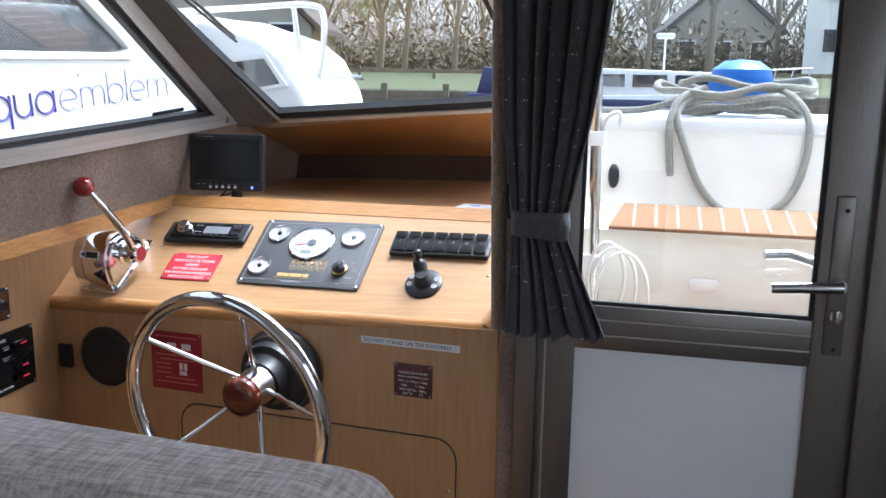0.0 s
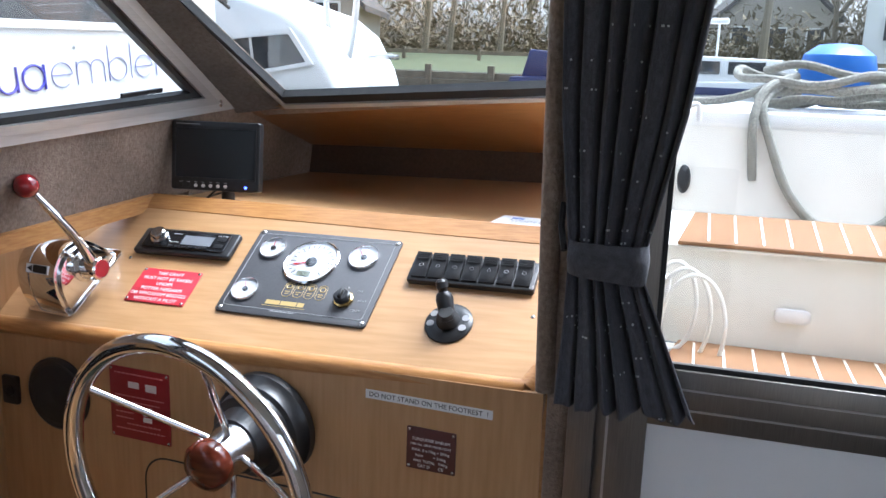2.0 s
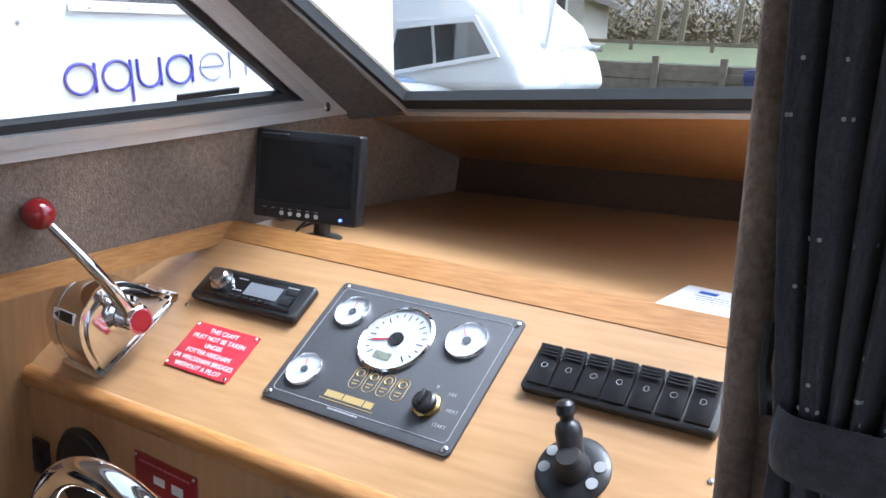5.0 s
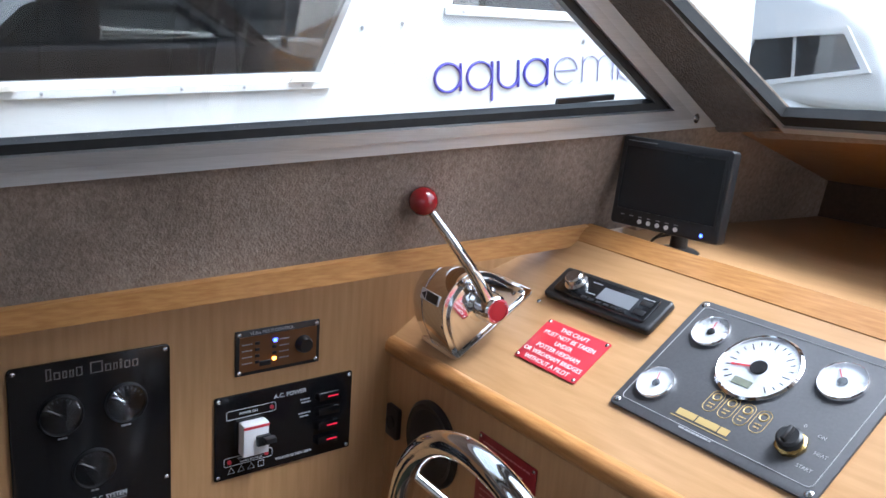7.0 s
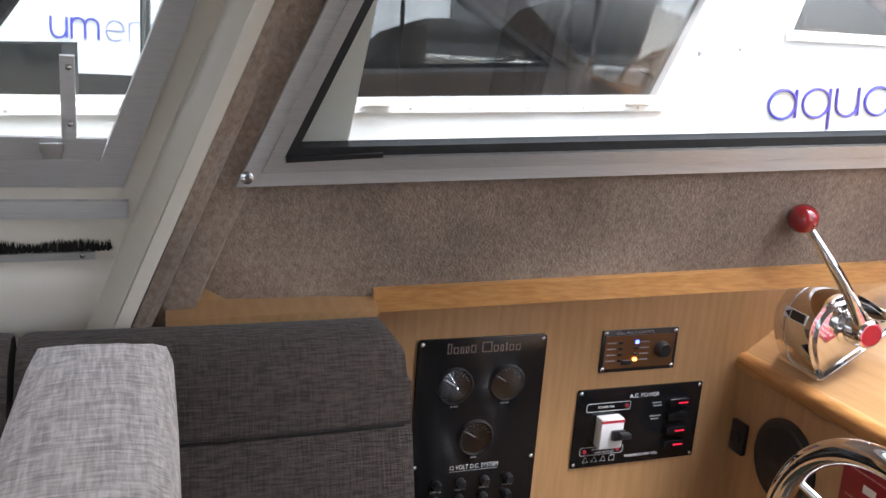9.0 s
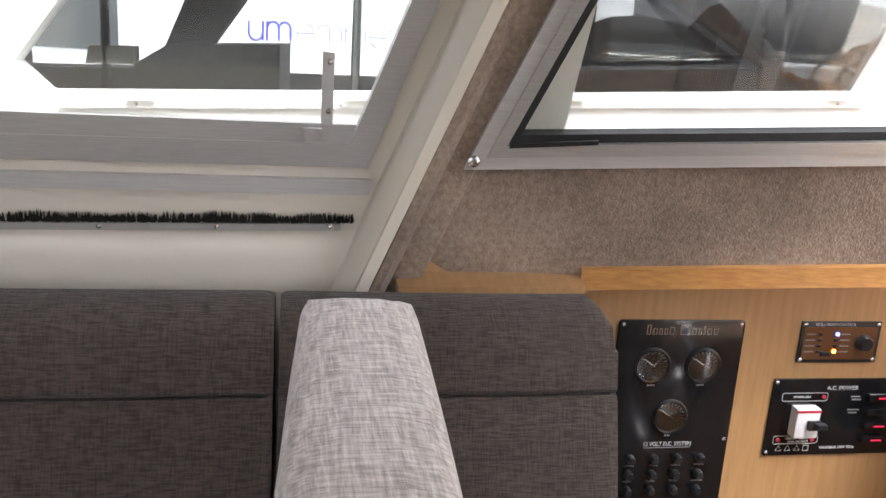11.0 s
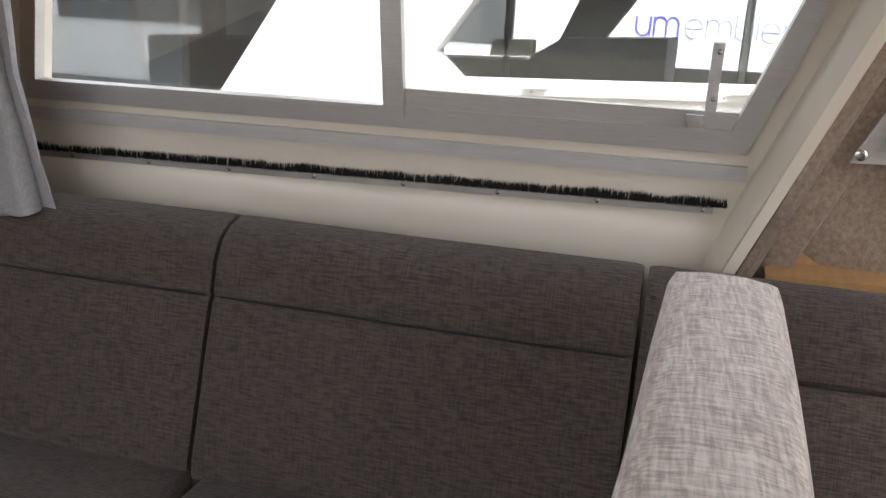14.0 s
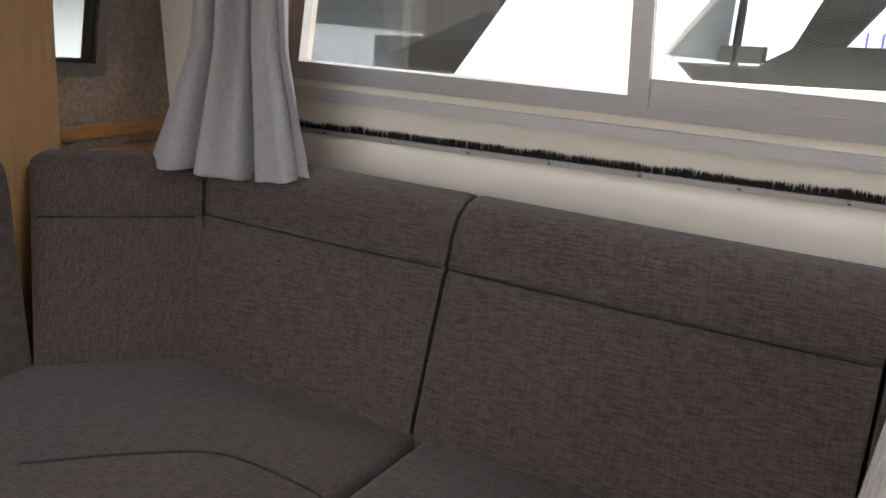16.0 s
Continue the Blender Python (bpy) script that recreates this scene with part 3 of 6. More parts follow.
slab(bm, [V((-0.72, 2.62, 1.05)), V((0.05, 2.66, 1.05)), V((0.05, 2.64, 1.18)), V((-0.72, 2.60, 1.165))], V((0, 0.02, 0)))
solid("wall_recess_back", bm, SHADELINING, "upright back of the windscreen recess, its deep shade put into the colour", "wall", "structure")
bm = bmesh.new()
slab(bm, [SW(2.2, 1.0, 0.001), SW(2.72, 1.0, 0.001), SW(2.72, 1.20, 0.001), SW(2.2, 1.25, 0.001)], -SN * 0.03)
solid("wall_recess_end", bm, CARPET, "carpet lined end of the windscreen recess", "wall", "structure")

# side panel, rail and return wall under the lining
bm = bmesh.new()
span(bm, 1.10, 2.75, 0.0, 1.12, -0.03, 0.0, 0, WM)
solid("wall_side_panel", bm, WOODV, "beech veneer side panel carrying switch plates", "wall", "structure")
bm = bmesh.new()
slab(bm, [SW(1.30, 1.046, 0.008), SW(2.10, 1.099, 0.008), SW(2.10, 1.103, -0.04), SW(1.30, 1.050, -0.04)], V((0, 0, -0.026)))
bev(bm, list(bm.verts), 0.006, 3)
solid("trim_side_rail", bm, LIPY, "oak edging rail along the foot of the lining", "trim", "structure")
bm = bmesh.new()
slab(bm, [V((-0.80, 1.07, 1.024)), V((-0.80, 1.30, 1.030)), SW(1.30, 1.034, -0.02), SW(1.07, 1.026, -0.02)], V((0, 0, -0.02)))
solid("trim_rear_rail", bm, WOOD, "flat beech ledge behind the side cushion", "trim", "structure")

# forward bulkhead with the door, closing walls
bm = bmesh.new()
span(bm, 0.055, 0.085, 1.80, 1.86, 0.0, TOP, 0.006)
solid("bulkhead_post", bm, CARPET, "carpet covered post beside the dash", "post", "structure")
bm = bmesh.new()
tube(bm, [(0.052, 1.805, 0.95), (0.046, 1.802, 1.2), (0.040, 1.80, 1.6), (0.036, 1.80, TOP)], 0.013, 10)
solid("post_padding", bm, CARPET, "padded carpet edge of the bulkhead post", "post", "structure")
bm = bmesh.new()
span(bm, 0.66, 1.30, 1.79, 1.84, 0.0, TOP, 0)
span(bm, 0.07, 0.66, 1.79, 1.84, 1.86, TOP, 0)
solid("wall_forward", bm, CARPET, "carpeted forward bulkhead beside the door", "wall", "structure")
# unseen closing wall; its opening is added and sized to light the saloon
bm = bmesh.new()
ring(bm, [V((1.25, -1.6, 0)), V((1.25, 1.8, 0)), V((1.25, 1.8, TOP)), V((1.25, -1.6, TOP))],
     [V((1.25, -1.45, 1.0)), V((1.25, 1.0, 1.0)), V((1.25, 1.0, 1.80)), V((1.25, -1.45, 1.80))], (0.05, 0, 0))
solid("wall_starboard", bm, CREAM, "plain unseen side wall with a long opening added to let in light", "wall", "structure")
# aft closure, out of view; the added opening limits light on the dash front
bm = bmesh.new()
ring(bm, [V((-0.6, -1.55, 0)), V((1.25, -1.55, 0)), V((1.25, -1.55, TOP)), V((-0.6, -1.55, TOP))],
     [V((0.1, -1.55, 1.1)), V((1.1, -1.55, 1.1)), V((1.1, -1.55, 1.8)), V((0.1, -1.55, 1.8))], (0, -0.05, 0))
solid("wall_aft", bm, CREAM, "plain unseen aft wall with an opening added to let in light", "wall", "structure")

# aft bulkhead behind the corner of the sofa
BY = -0.27
bm = bmesh.new()
bwo = [(-0.70, 1.128), (-0.575, 1.135), (-0.575, 1.45), (-0.745, 1.45)]
ring(bm, [V((-0.95, BY, 0)), V((-0.50, BY, 0)), V((-0.50, BY, TOP)), V((-0.95, BY, TOP))], [V((x, BY, z)) for x, z in bwo], (0, -0.03, 0))
solid("wall_aft_side", bm, CARPET, "tan lined bulkhead behind the sofa corner", "wall", "structure")
bm = bmesh.new()
span(bm, -0.585, -0.20, -0.75, BY + 0.04, 0.0, TOP, 0.004)
solid("tall_cabinet", bm, WOODV, "tall beech veneer cabinet behind the sofa", "cabinet")
w4 = thing("window_4", "small window in a bronze frame beside the cabinet", "window", kind="structure", at=(-0.64, BY, 1.1))
b = bmesh.new()
inn = inset(bwo, 0.02)
ring(b, [V((x, BY + 0.008, z)) for x, z in bwo], [V((x, BY + 0.008, z)) for x, z in inn], (0, -0.03, 0))
part("window_frame", b, DALU, w4)
b = bmesh.new()
inn2 = inset(bwo, 0.027)
ring(b, [V((x, BY, z)) for x, z in inn], [V((x, BY, z)) for x, z in inn2], (0, -0.02, 0))
part("seal", b, RUBBER, w4)
b = bmesh.new()
slab(b, [V((x, BY - 0.01, z)) for x, z in inn2], (0, -0.004, 0))
g = part("pane", b, CLEAR, w4)
g.visible_shadow = False
bm = bmesh.new()
span(bm, -0.86, -0.585, BY, BY + 0.012, 1.030, 1.052, 0.002)
solid("trim_aft_shelf", bm, LIP, "reddish oak strip along the aft bulkhead", "trim", "structure")
bm = bmesh.new()
span(bm, -0.86, -0.585, BY, BY + 0.10, 0.99, 1.012, 0.004)
solid("corner_shelf", bm, WOOD, "beech shelf behind the corner cushions", "shelf", "structure")

# ---- the door ----
door = thing("door_1", "aluminium cabin door, glazed above a white panel", "door", kind="structure", at=(0.36, 1.8, 0))
b = bmesh.new()
span(b, 0.085, 0.118, 1.775, 1.835, 0, 1.86, 0.002)
span(b, 0.598, 0.655, 1.775, 1.835, 0, 1.86, 0.002)
span(b, 0.118, 0.598, 1.775, 1.835, 1.82, 1.86, 0.002)
part("door_frame", b, DALU, door)
b = bmesh.new()
span(b, 0.1175, 0.178, 1.788, 1.822, 0.03, 1.815, 0.002)
span(b, 0.530, 0.5985, 1.788, 1.822, 0.03, 1.815, 0.002)
for z0, z1 in ((0.03, 0.10), (0.932, 1.004), (1.76, 1.815)):
    span(b, 0.176, 0.530, 1.789, 1.821, z0, z1, 0.002)
part("door_leaf", b, DALU, door)
b = bmesh.new()
span(b, 0.130, 0.133, 1.7855, 1.79, 0.03, 1.81, 0)
span(b, 0.176, 0.530, 1.7865, 1.79, 0.955, 0.957, 0)
span(b, 0.176, 0.530, 1.7865, 1.79, 0.980, 0.982, 0)
pieces("groove_line", b, ALU, door)
b = bmesh.new()
span(b, 0.176, 0.530, 1.798, 1.812, 0.10, 0.932, 0.001)
part("panel", b, DOORWHITE, door, "plain white lower panel")
b = bmesh.new()
for x0, x1, z0, z1 in ((0.178, 0.184, 1.004, 1.76), (0.524, 0.530, 1.004, 1.76), (0.184, 0.524, 1.004, 1.010)):
    span(b, x0, x1, 1.793, 1.80, z0, z1, 0)
part("seal", b, RUBBER, door)
b = bmesh.new()
span(b, 0.178, 0.528, 1.803, 1.807, 1.006, 1.758, 0)
g = part("pane", b, CLEAR, door)
g.visible_shadow = False
b = bmesh.new()
span(b, 0.545, 0.572, 1.779, 1.788, 0.955, 1.195, 0.003)
part("lock_plate", b, DALU, door)
b = bmesh.new()
lathe(b, [(0.010, 0), (0.010, 0.03)], fr((0.556, 1.782, 1.066), (1, 0, 0), (0, 0, 1)), 16)
tube(b, [(0.558, 1.748, 1.066), (0.54, 1.745, 1.066), (0.50, 1.744, 1.064), (0.462, 1.748, 1.060)], 0.0085, 10)
tube(b, [(0.572, 1.862, 1.072), (0.50, 1.866, 1.09), (0.463, 1.86, 1.088)], 0.0085, 10)
part("door_handle", b, STEEL, door, "polished metal lever handle")
b = bmesh.new()
lathe(b, [(0.009, 0), (0.009, 0.004), (0.0, 0.004)], fr((0.558, 1.779, 1.018), (1, 0, 0), (0, 0, 1)), 16)
span(b, 0.555, 0.561, 1.763, 1.775, 1.008, 1.028, 0.002)
part("thumb_turn", b, STEEL, door)
b = bmesh.new()
for z in (0.965, 1.174):
    screw(b, fr((0.560, 1.779, z), (1, 0, 0), (0, 0, 1)), 0.0035)
pieces("screw", b, BLACK, door)


# ---- curtains ----
def drape(stations, folds, depth, seed, n=150, rows_per=7):
    """Hanging cloth: stations of (z, centre x, centre y, half width, fold depth factor)."""
    bm = bmesh.new()
    rnd = random.Random(seed)
    ph = [rnd.uniform(0, 6.28) for _ in range(4)]
    grid = []
    st = [V(s) for s in stations]
    fine = []
    for a, c in zip(st, st[1:]):
        for k in range(rows_per):
            t = k / rows_per
            t = t * t * (3 - 2 * t)
            fine.append([p + (q - p) * t for p, q in zip(a, c)])
    fine.append(list(st[-1]))
    for z, cx, cy, hw, fd in fine:
        row = []
        for i in range(n + 1):
            s = i / n
            w = s + 0.25 / folds * math.sin(2 * math.pi * 2 * s + ph[0]) / 2
            off = math.sin(2 * math.pi * folds * w + ph[1] + 0.8 * math.sin(3 * z + ph[3])) + 0.35 * math.sin(2 * math.pi * folds * 2.3 * w + ph[2] + 2 * z)
            side = 0.35 * hw / folds * math.cos(2 * math.pi * folds * w + ph[1])
            env = 0.6 + 0.4 * math.sin(math.pi * s)
            hem = 0.006 * math.sin(2 * math.pi * folds * w * 0.5 + ph[2]) if abs(z - fine[-1][0]) < 1e-6 else 0
            row.append(bm.verts.new((cx + (2 * s - 1) * hw + side, cy + off * depth * fd * env, z + hem)))
        grid.append(row)
    for a, c in zip(grid, grid[1:]):
        for i in range(n):
            bm.faces.new((a[i], a[i + 1], c[i + 1], c[i]))
    return bm


curtain = thing("curtain", "charcoal curtain with small dots, gathered by a tie-back", "curtain", at=(0.12, 1.74, 1.9))
cloth = drape([(1.90, 0.140, 1.745, 0.096, 1.0), (1.48, 0.138, 1.745, 0.082, 1.0), (1.30, 0.130, 1.745, 0.066, 0.9), (1.155, 0.122, 1.745, 0.043, 0.75),
               (1.125, 0.121, 1.745, 0.041, 0.7), (1.06, 0.135, 1.745, 0.055, 0.9), (0.962, 0.154, 1.743, 0.078, 1.1)], 6, 0.017, 3)
dots = bmesh.new()
cl = list(cloth.faces)
cloth.normal_update()
rnd = random.Random(8)
for f in rnd.sample(cl, 300):
    c = f.calc_center_median()
    nn = f.normal if f.normal.y < 0 else -f.normal
    q = fr(c + nn * 0.0008, nn.orthogonal(), nn.cross(nn.orthogonal()))
    prism(dots, [(0.0014 * math.cos(a), 0.0014 * math.sin(a)) for a in (0, 1.05, 2.1, 3.14, 4.2, 5.25)], 0, 0.0002, q)
cloth_ob = part("cloth", cloth, CURTAIN, curtain)
m = cloth_ob.modifiers.new("thickness", 'SOLIDIFY')
m.thickness = 0.0015
tagged(part("dots", dots, DOT, cloth_ob), kind="stuff")
b = bmesh.new()
prof = rrect(0.078, 0.165, 1.722, 1.768, 0.02, 6)
lo = [b.verts.new((x, y, 1.118 - 0.004 * (x - 0.11) / 0.05)) for x, y in prof]
hi = [b.verts.new((x, y, 1.158)) for x, y in prof]
mid = [b.verts.new((0.120 + (x - 0.120) * 1.05, 1.745 + (y - 1.745) * 1.08, 1.138)) for x, y in prof]
for A, B in ((lo, mid), (mid, hi)):
    for i in range(len(prof)):
        j = (i + 1) % len(prof)
        b.faces.new((A[i], A[j], B[j], B[i]))
tb = part("tie_back", b, CURTAIN, curtain)
mm = tb.modifiers.new("thickness", 'SOLIDIFY')
mm.thickness = 0.002
b = bmesh.new()
tube(b, [(0.07, 1.76, 1.14), (0.063, 1.775, 1.165), (0.062, 1.79, 1.19)], 0.004, 6)
part("hook", b, BLACK, curtain)

curtain2 = thing("curtain", "silver-grey dotted curtain hanging at the end of the saloon window", "curtain", at=(-0.79, 0.03, 1.5))
cloth = drape([(1.75, 0.040, 0.0, 0.060, 1.0), (1.35, 0.038, 0.0, 0.064, 1.0), (1.20, 0.034, 0.0, 0.076, 1.1), (1.12, 0.030, 0.0, 0.100, 1.25), (1.008, 0.022, 0.0, 0.136, 1.3)], 3, 0.024, 11, 130)
mt = pose(-0.690, 0.0, 0.0, 0, 0, 103)
bmesh.ops.transform(cloth, matrix=mt, verts=cloth.verts)
cloth.normal_update()
dots = bmesh.new()
for f in rnd.sample(list(cloth.faces), 150):
    c = f.calc_center_median()
    nn = f.normal if f.normal.x > 0 else -f.normal
    q = fr(c + nn * 0.0008, nn.orthogonal(), nn.cross(nn.orthogonal()))
    prism(dots, [(0.0024 * math.cos(a), 0.0014 * math.sin(a)) for a in (0, 1.05, 2.1, 3.14, 4.2, 5.25)], 0, 0.0002, q)
co = part("cloth", cloth, CURTAIN2, curtain2)
m = co.modifiers.new("thickness", 'SOLIDIFY')
m.thickness = 0.0015
tagged(part("dots", dots, PAPER, co), kind="stuff")


# ---- sofa ----
def cushion(bm, a, c, prof, side, ends=(0.012, 0.012), crown=(0, 0)):
    """Upholstered block from a to c; prof: (out along side, z) outline; crown: how far an end's top corner is rounded off."""
    a, c, side = V(a), V(c), V(side).normalized()
    L = (c - a).length
    d = (c - a) / L
    cy = sum(p[0] for p in prof) / len(prof)
    cz = sum(p[1] for p in prof) / len(prof)
    zt = max(p[1] for p in prof)
    rows = []
    steps = [(0, 0.955), (ends[0] * 0.35, 0.985), (ends[0], 1.0)]
    steps += [(crown[0] * q / 8, 1.0) for q in range(1, 9) if crown[0] * q / 8 > ends[0]]
    k = max(2, int(L / 0.05))
    lo_, hi_ = max(ends[0], crown[0]), L - max(ends[1], crown[1])
    steps += [(lo_ + (hi_ - lo_) * i / k, 1.0) for i in range(1, k)]
    steps += [(L - crown[1] * q / 8, 1.0) for q in range(8, 0, -1) if crown[1] * q / 8 > ends[1]]
    steps += [(L - ends[1], 1.0), (L - ends[1] * 0.35, 0.985), (L, 0.955)]
    for s, sc in steps:
        row = []
        for x, z in prof:
            zz = cz + (z - cz) * (0.5 + 0.5 * sc)
            xx = cy + (x - cy) * sc
            for cr, dist in ((crown[0], s), (crown[1], L - s)):
                if cr and dist < cr:
                    lim = zt - cr + cr * max(0, 1 - ((cr - dist) / cr) ** 2.6) ** (1 / 2.6)
                    zz = min(zz, lim + (zz - zt) * 0.1)
            puff = 0.004 * math.sin(math.pi * s / L) * math.sin(7 * z + 3 * s)
            row.append(bm.verts.new(a + d * s + side * (xx + puff) + V((0, 0, zz))))
        rows.append(row)
    n = len(prof)
    for r0, r1 in zip(rows, rows[1:]):
        for i in range(n):
            j = (i + 1) % n
            bm.faces.new((r0[i], r0[j], r1[j], r1[i]))
    bm.faces.new(rows[0])
    bm.faces.new(rows[-1][::-1])


BACK = [(0.190, 0.700), (0.187, 0.73), (0.165, 0.80), (0.140, 0.88), (0.122, 0.932), (0.114, 0.938), (0.118, 0.944), (0.108, 0.985), (0.092, 1.010), (0.070, 1.024), (0.040, 1.030), (0.012, 1.022), (0.0, 1.005), (0.0, 0.70)]
SEAM = mat("dark_seam_thread", (0.018, 0.015, 0.014), 0.95, color2=(0.03, 0.026, 0.024), scale=200)
sofa = thing("corner_sofa", "dark taupe woven corner sofa with seamed back cushions", "sofa", at=(-0.5, 0.4, 0))
for y0, y1, cr in ((0.935, 1.309, (0, 0.042)), (0.397, 0.929, (0, 0)), (-0.045, 0.391, (0, 0))):
    b = bmesh.new()
    cushion(b, (-0.805, y0, 0), (-0.805, y1, 0), BACK, (1, 0, 0), crown=cr)
    bc = part("back_cushion", b, DARKFAB, sofa)
    b = bmesh.new()
    tube(b, [(-0.805 + 0.1165 + 0.004 * math.sin(math.pi * q / 8) * math.sin(7 * 0.938 + 3 * q / 8 * (y1 - y0)), y0 + 0.008 + (y1 - y0 - 0.016) * q / 8, 0.938) for q in range(9)], 0.0015, 6)
    part("seam", b, SEAM, bc)
b = bmesh.new()
cushion(b, (-0.742, -0.095, 0), (-0.571, -0.270, 0), [(p[0] * 0.75, p[1] - 0.002) for p in BACK], (0.715, 0.70, 0))
bc = part("back_cushion", b, DARKFAB, sofa)
b = bmesh.new()
sd = V((0.715, 0.70, 0))
tube(b, [V((-0.742, -0.095, 0.936)) + sd * 0.0875 + V((0.171, -0.175, 0)) * q for q in (0.04, 0.5, 0.96)], 0.0018, 6)
part("seam", b, SEAM, bc)
b = bmesh.new()
cushion(b, (-0.468, -0.228, 0), (0.35, -0.228, 0), [(p[0] * 0.3, p[1] - 0.002) for p in BACK], (0, 1, 0))
part("back_cushion", b, DARKFAB, sofa)
b = bmesh.new()
prism(b, [(-0.66, 0.412), (-0.66, 1.30), (-0.32, 1.30), (-0.32, 0.398)], 0.60, 0.72, None, 0.015, 3)
part("seat_cushion", b, DARKFAB, sofa)
b = bmesh.new()
prism(b, [(-0.70, 0.0), (-0.70, 0.404), (-0.30, 0.39), (-0.20, 0.12), (-0.05, 0.04), (0.35, 0.02), (0.35, -0.22), (-0.48, -0.22)], 0.60, 0.721, None, 0.015, 3)
part("seat_cushion", b, DARKFAB, sofa)
b = bmesh.new()
tube(b, smooth_path([(-0.28, 0.05, 0.7215), (-0.379, 0.147, 0.7215), (-0.435, 0.233, 0.7215), (-0.431, 0.367, 0.7215), (-0.42, 0.39, 0.719)], 6), 0.0022, 6)
part("piping", b, SEAM, sofa)
b = bmesh.new()
prism(b, [(-0.80, 0.0), (-0.80, 1.30), (-0.34, 1.30), (-0.34, 0.36), (0.3, -0.02), (0.3, -0.25), (-0.6, -0.25)], 0.0, 0.60, None, 0.004)
part("base", b, WOODV, sofa)

# back of the helm seat, standing across the cabin
seat = thing("helm_seat", "pale grey woven backrest of the helm seat", "seat", at=(-0.3, 0.98, 0))
b = bmesh.new()
HP = [(-0.085, 0.55), (-0.078, 0.80), (-0.062, 0.98), (-0.054, 1.042), (-0.048, 1.054), (-0.036, 1.060), (-0.015, 1.063), (0.020, 1.063), (0.042, 1.059), (0.053, 1.052), (0.058, 1.040), (0.062, 0.98), (0.068, 0.80), (0.06, 0.55)]
cushion(b, (-0.640, 1.010, 0.010), (0.125, 0.965, 0.008), HP, (0.06, 1, 0), (0.03, 0.03), (0.04, 0.10))
part("backrest", b, LIGHTFAB, seat)
b = bmesh.new()
span(b, -0.64, 0.03, 0.97, 1.38, 0.0, 0.55, 0.01)
part("seat_box", b, WOODV, seat)

# ---- dash ----
dash = thing("dash_console", "beech veneer helm console with oak edging", "console", at=(-0.35, 1.9, 0))
b = bmesh.new()
face = [(-0.432, -0.100), (0.492, -0.046), (0.515, 0.045), (0.508, 0.210), (-0.295, 0.190)]
prism(b, face, -0.03, 0.0, DM, 0.0)
part("sloping_top", b, WOOD, dash)
b = bmesh.new()
tube(b, [DM @ V((-0.438, -0.102, -0.012)), DM @ V((0.03, -0.076, -0.012)), DM @ V((0.490, -0.048, -0.012))], 0.0155, 10)
tube(b, [DM @ V((0.490, -0.048, -0.012)), DM @ V((0.508, 0.0, -0.012)), DM @ V((0.513, 0.047, -0.012))], 0.0155, 10)
part("front_edging", b, LIP, dash)
b = bmesh.new()
slab(b, [DM @ V((-0.298, 0.178, 0.001)), DM @ V((0.51, 0.200, 0.001)), DM @ V((0.51, 0.216, 0.006)), DM @ V((0.505, 0.233, 0.003)), DM @ V((-0.302, 0.211, 0.003)), DM @ V((-0.302, 0.195, 0.007))], V((0, 0, -0.014)))
bev(b, list(b.verts), 0.003, 2)
part("ridge_edging", b, LIP, dash)
b = bmesh.new()
prism(b, [(-0.77, -0.84), (0.158, -0.84), (0.150, 0.104), (-0.76, 0.080)], -0.02, 0.0, FM)
part("front_panel", b, WOODV, dash)
b = bmesh.new()
slab(b, [FM @ V((0.150, 0.07, -0.001)), FM @ V((0.150, -0.84, -0.001)), FM @ V((0.150, -0.84, -0.05)), FM @ V((0.150, 0.16, -0.05))], V((0.016, 0, 0)))
part("end_panel", b, LIP, dash)
b = bmesh.new()
hatch = rrect(-0.467, 0.083, -0.45, -0.100, 0.04, 6)
tube(b, [FM @ V((x, y, 0.0)) for x, y in hatch], 0.0016, 5, closed=True)
part("hatch_joint", b, BLACK, dash)
b = bmesh.new()
screw(b, FM @ T(0.07, -0.196, 0), 0.004)
screw(b, DM @ T(0.470, 0.062, 0), 0.003)
screw(b, DM @ T(-0.222, 0.063, 0), 0.003)
pieces("screw", b, STEEL, dash)

# instrument panel
ip = thing("instrument_panel", "dark grey engine instrument panel with white dials", "instrument panel", at=DM @ V((0.115, 0.068, 0)))
PX0, PX1, PY0, PY1 = -0.125, 0.125, -0.086, 0.086
IM = DM @ T(0.114, 0.077, 0) @ pose(0, 0, 0, 0, 0, 2.4)
b = bmesh.new()
prism(b, rrect(PX0, PX1, PY0, PY1, 0.006), 0.0, 0.004, IM, 0.001)
part("plate", b, GREY, ip)


def PI(fx, fy, z=0.0042):
    """A place on the instrument panel by fractions of its width and height (down)."""
    return IM @ T(PX0 + fx * (PX1 - PX0), PY1 - fy * (PY1 - PY0), z)


b = bmesh.new()
rr = rrect(PX0 + 0.009, PX1 - 0.009, PY0 + 0.012, PY1 - 0.009, 0.006)
tube(b, [IM @ V((x, y, 0.0042)) for x, y in rr], 0.0005, 4, closed=True)
part("border_line", b, GREYINK, ip)


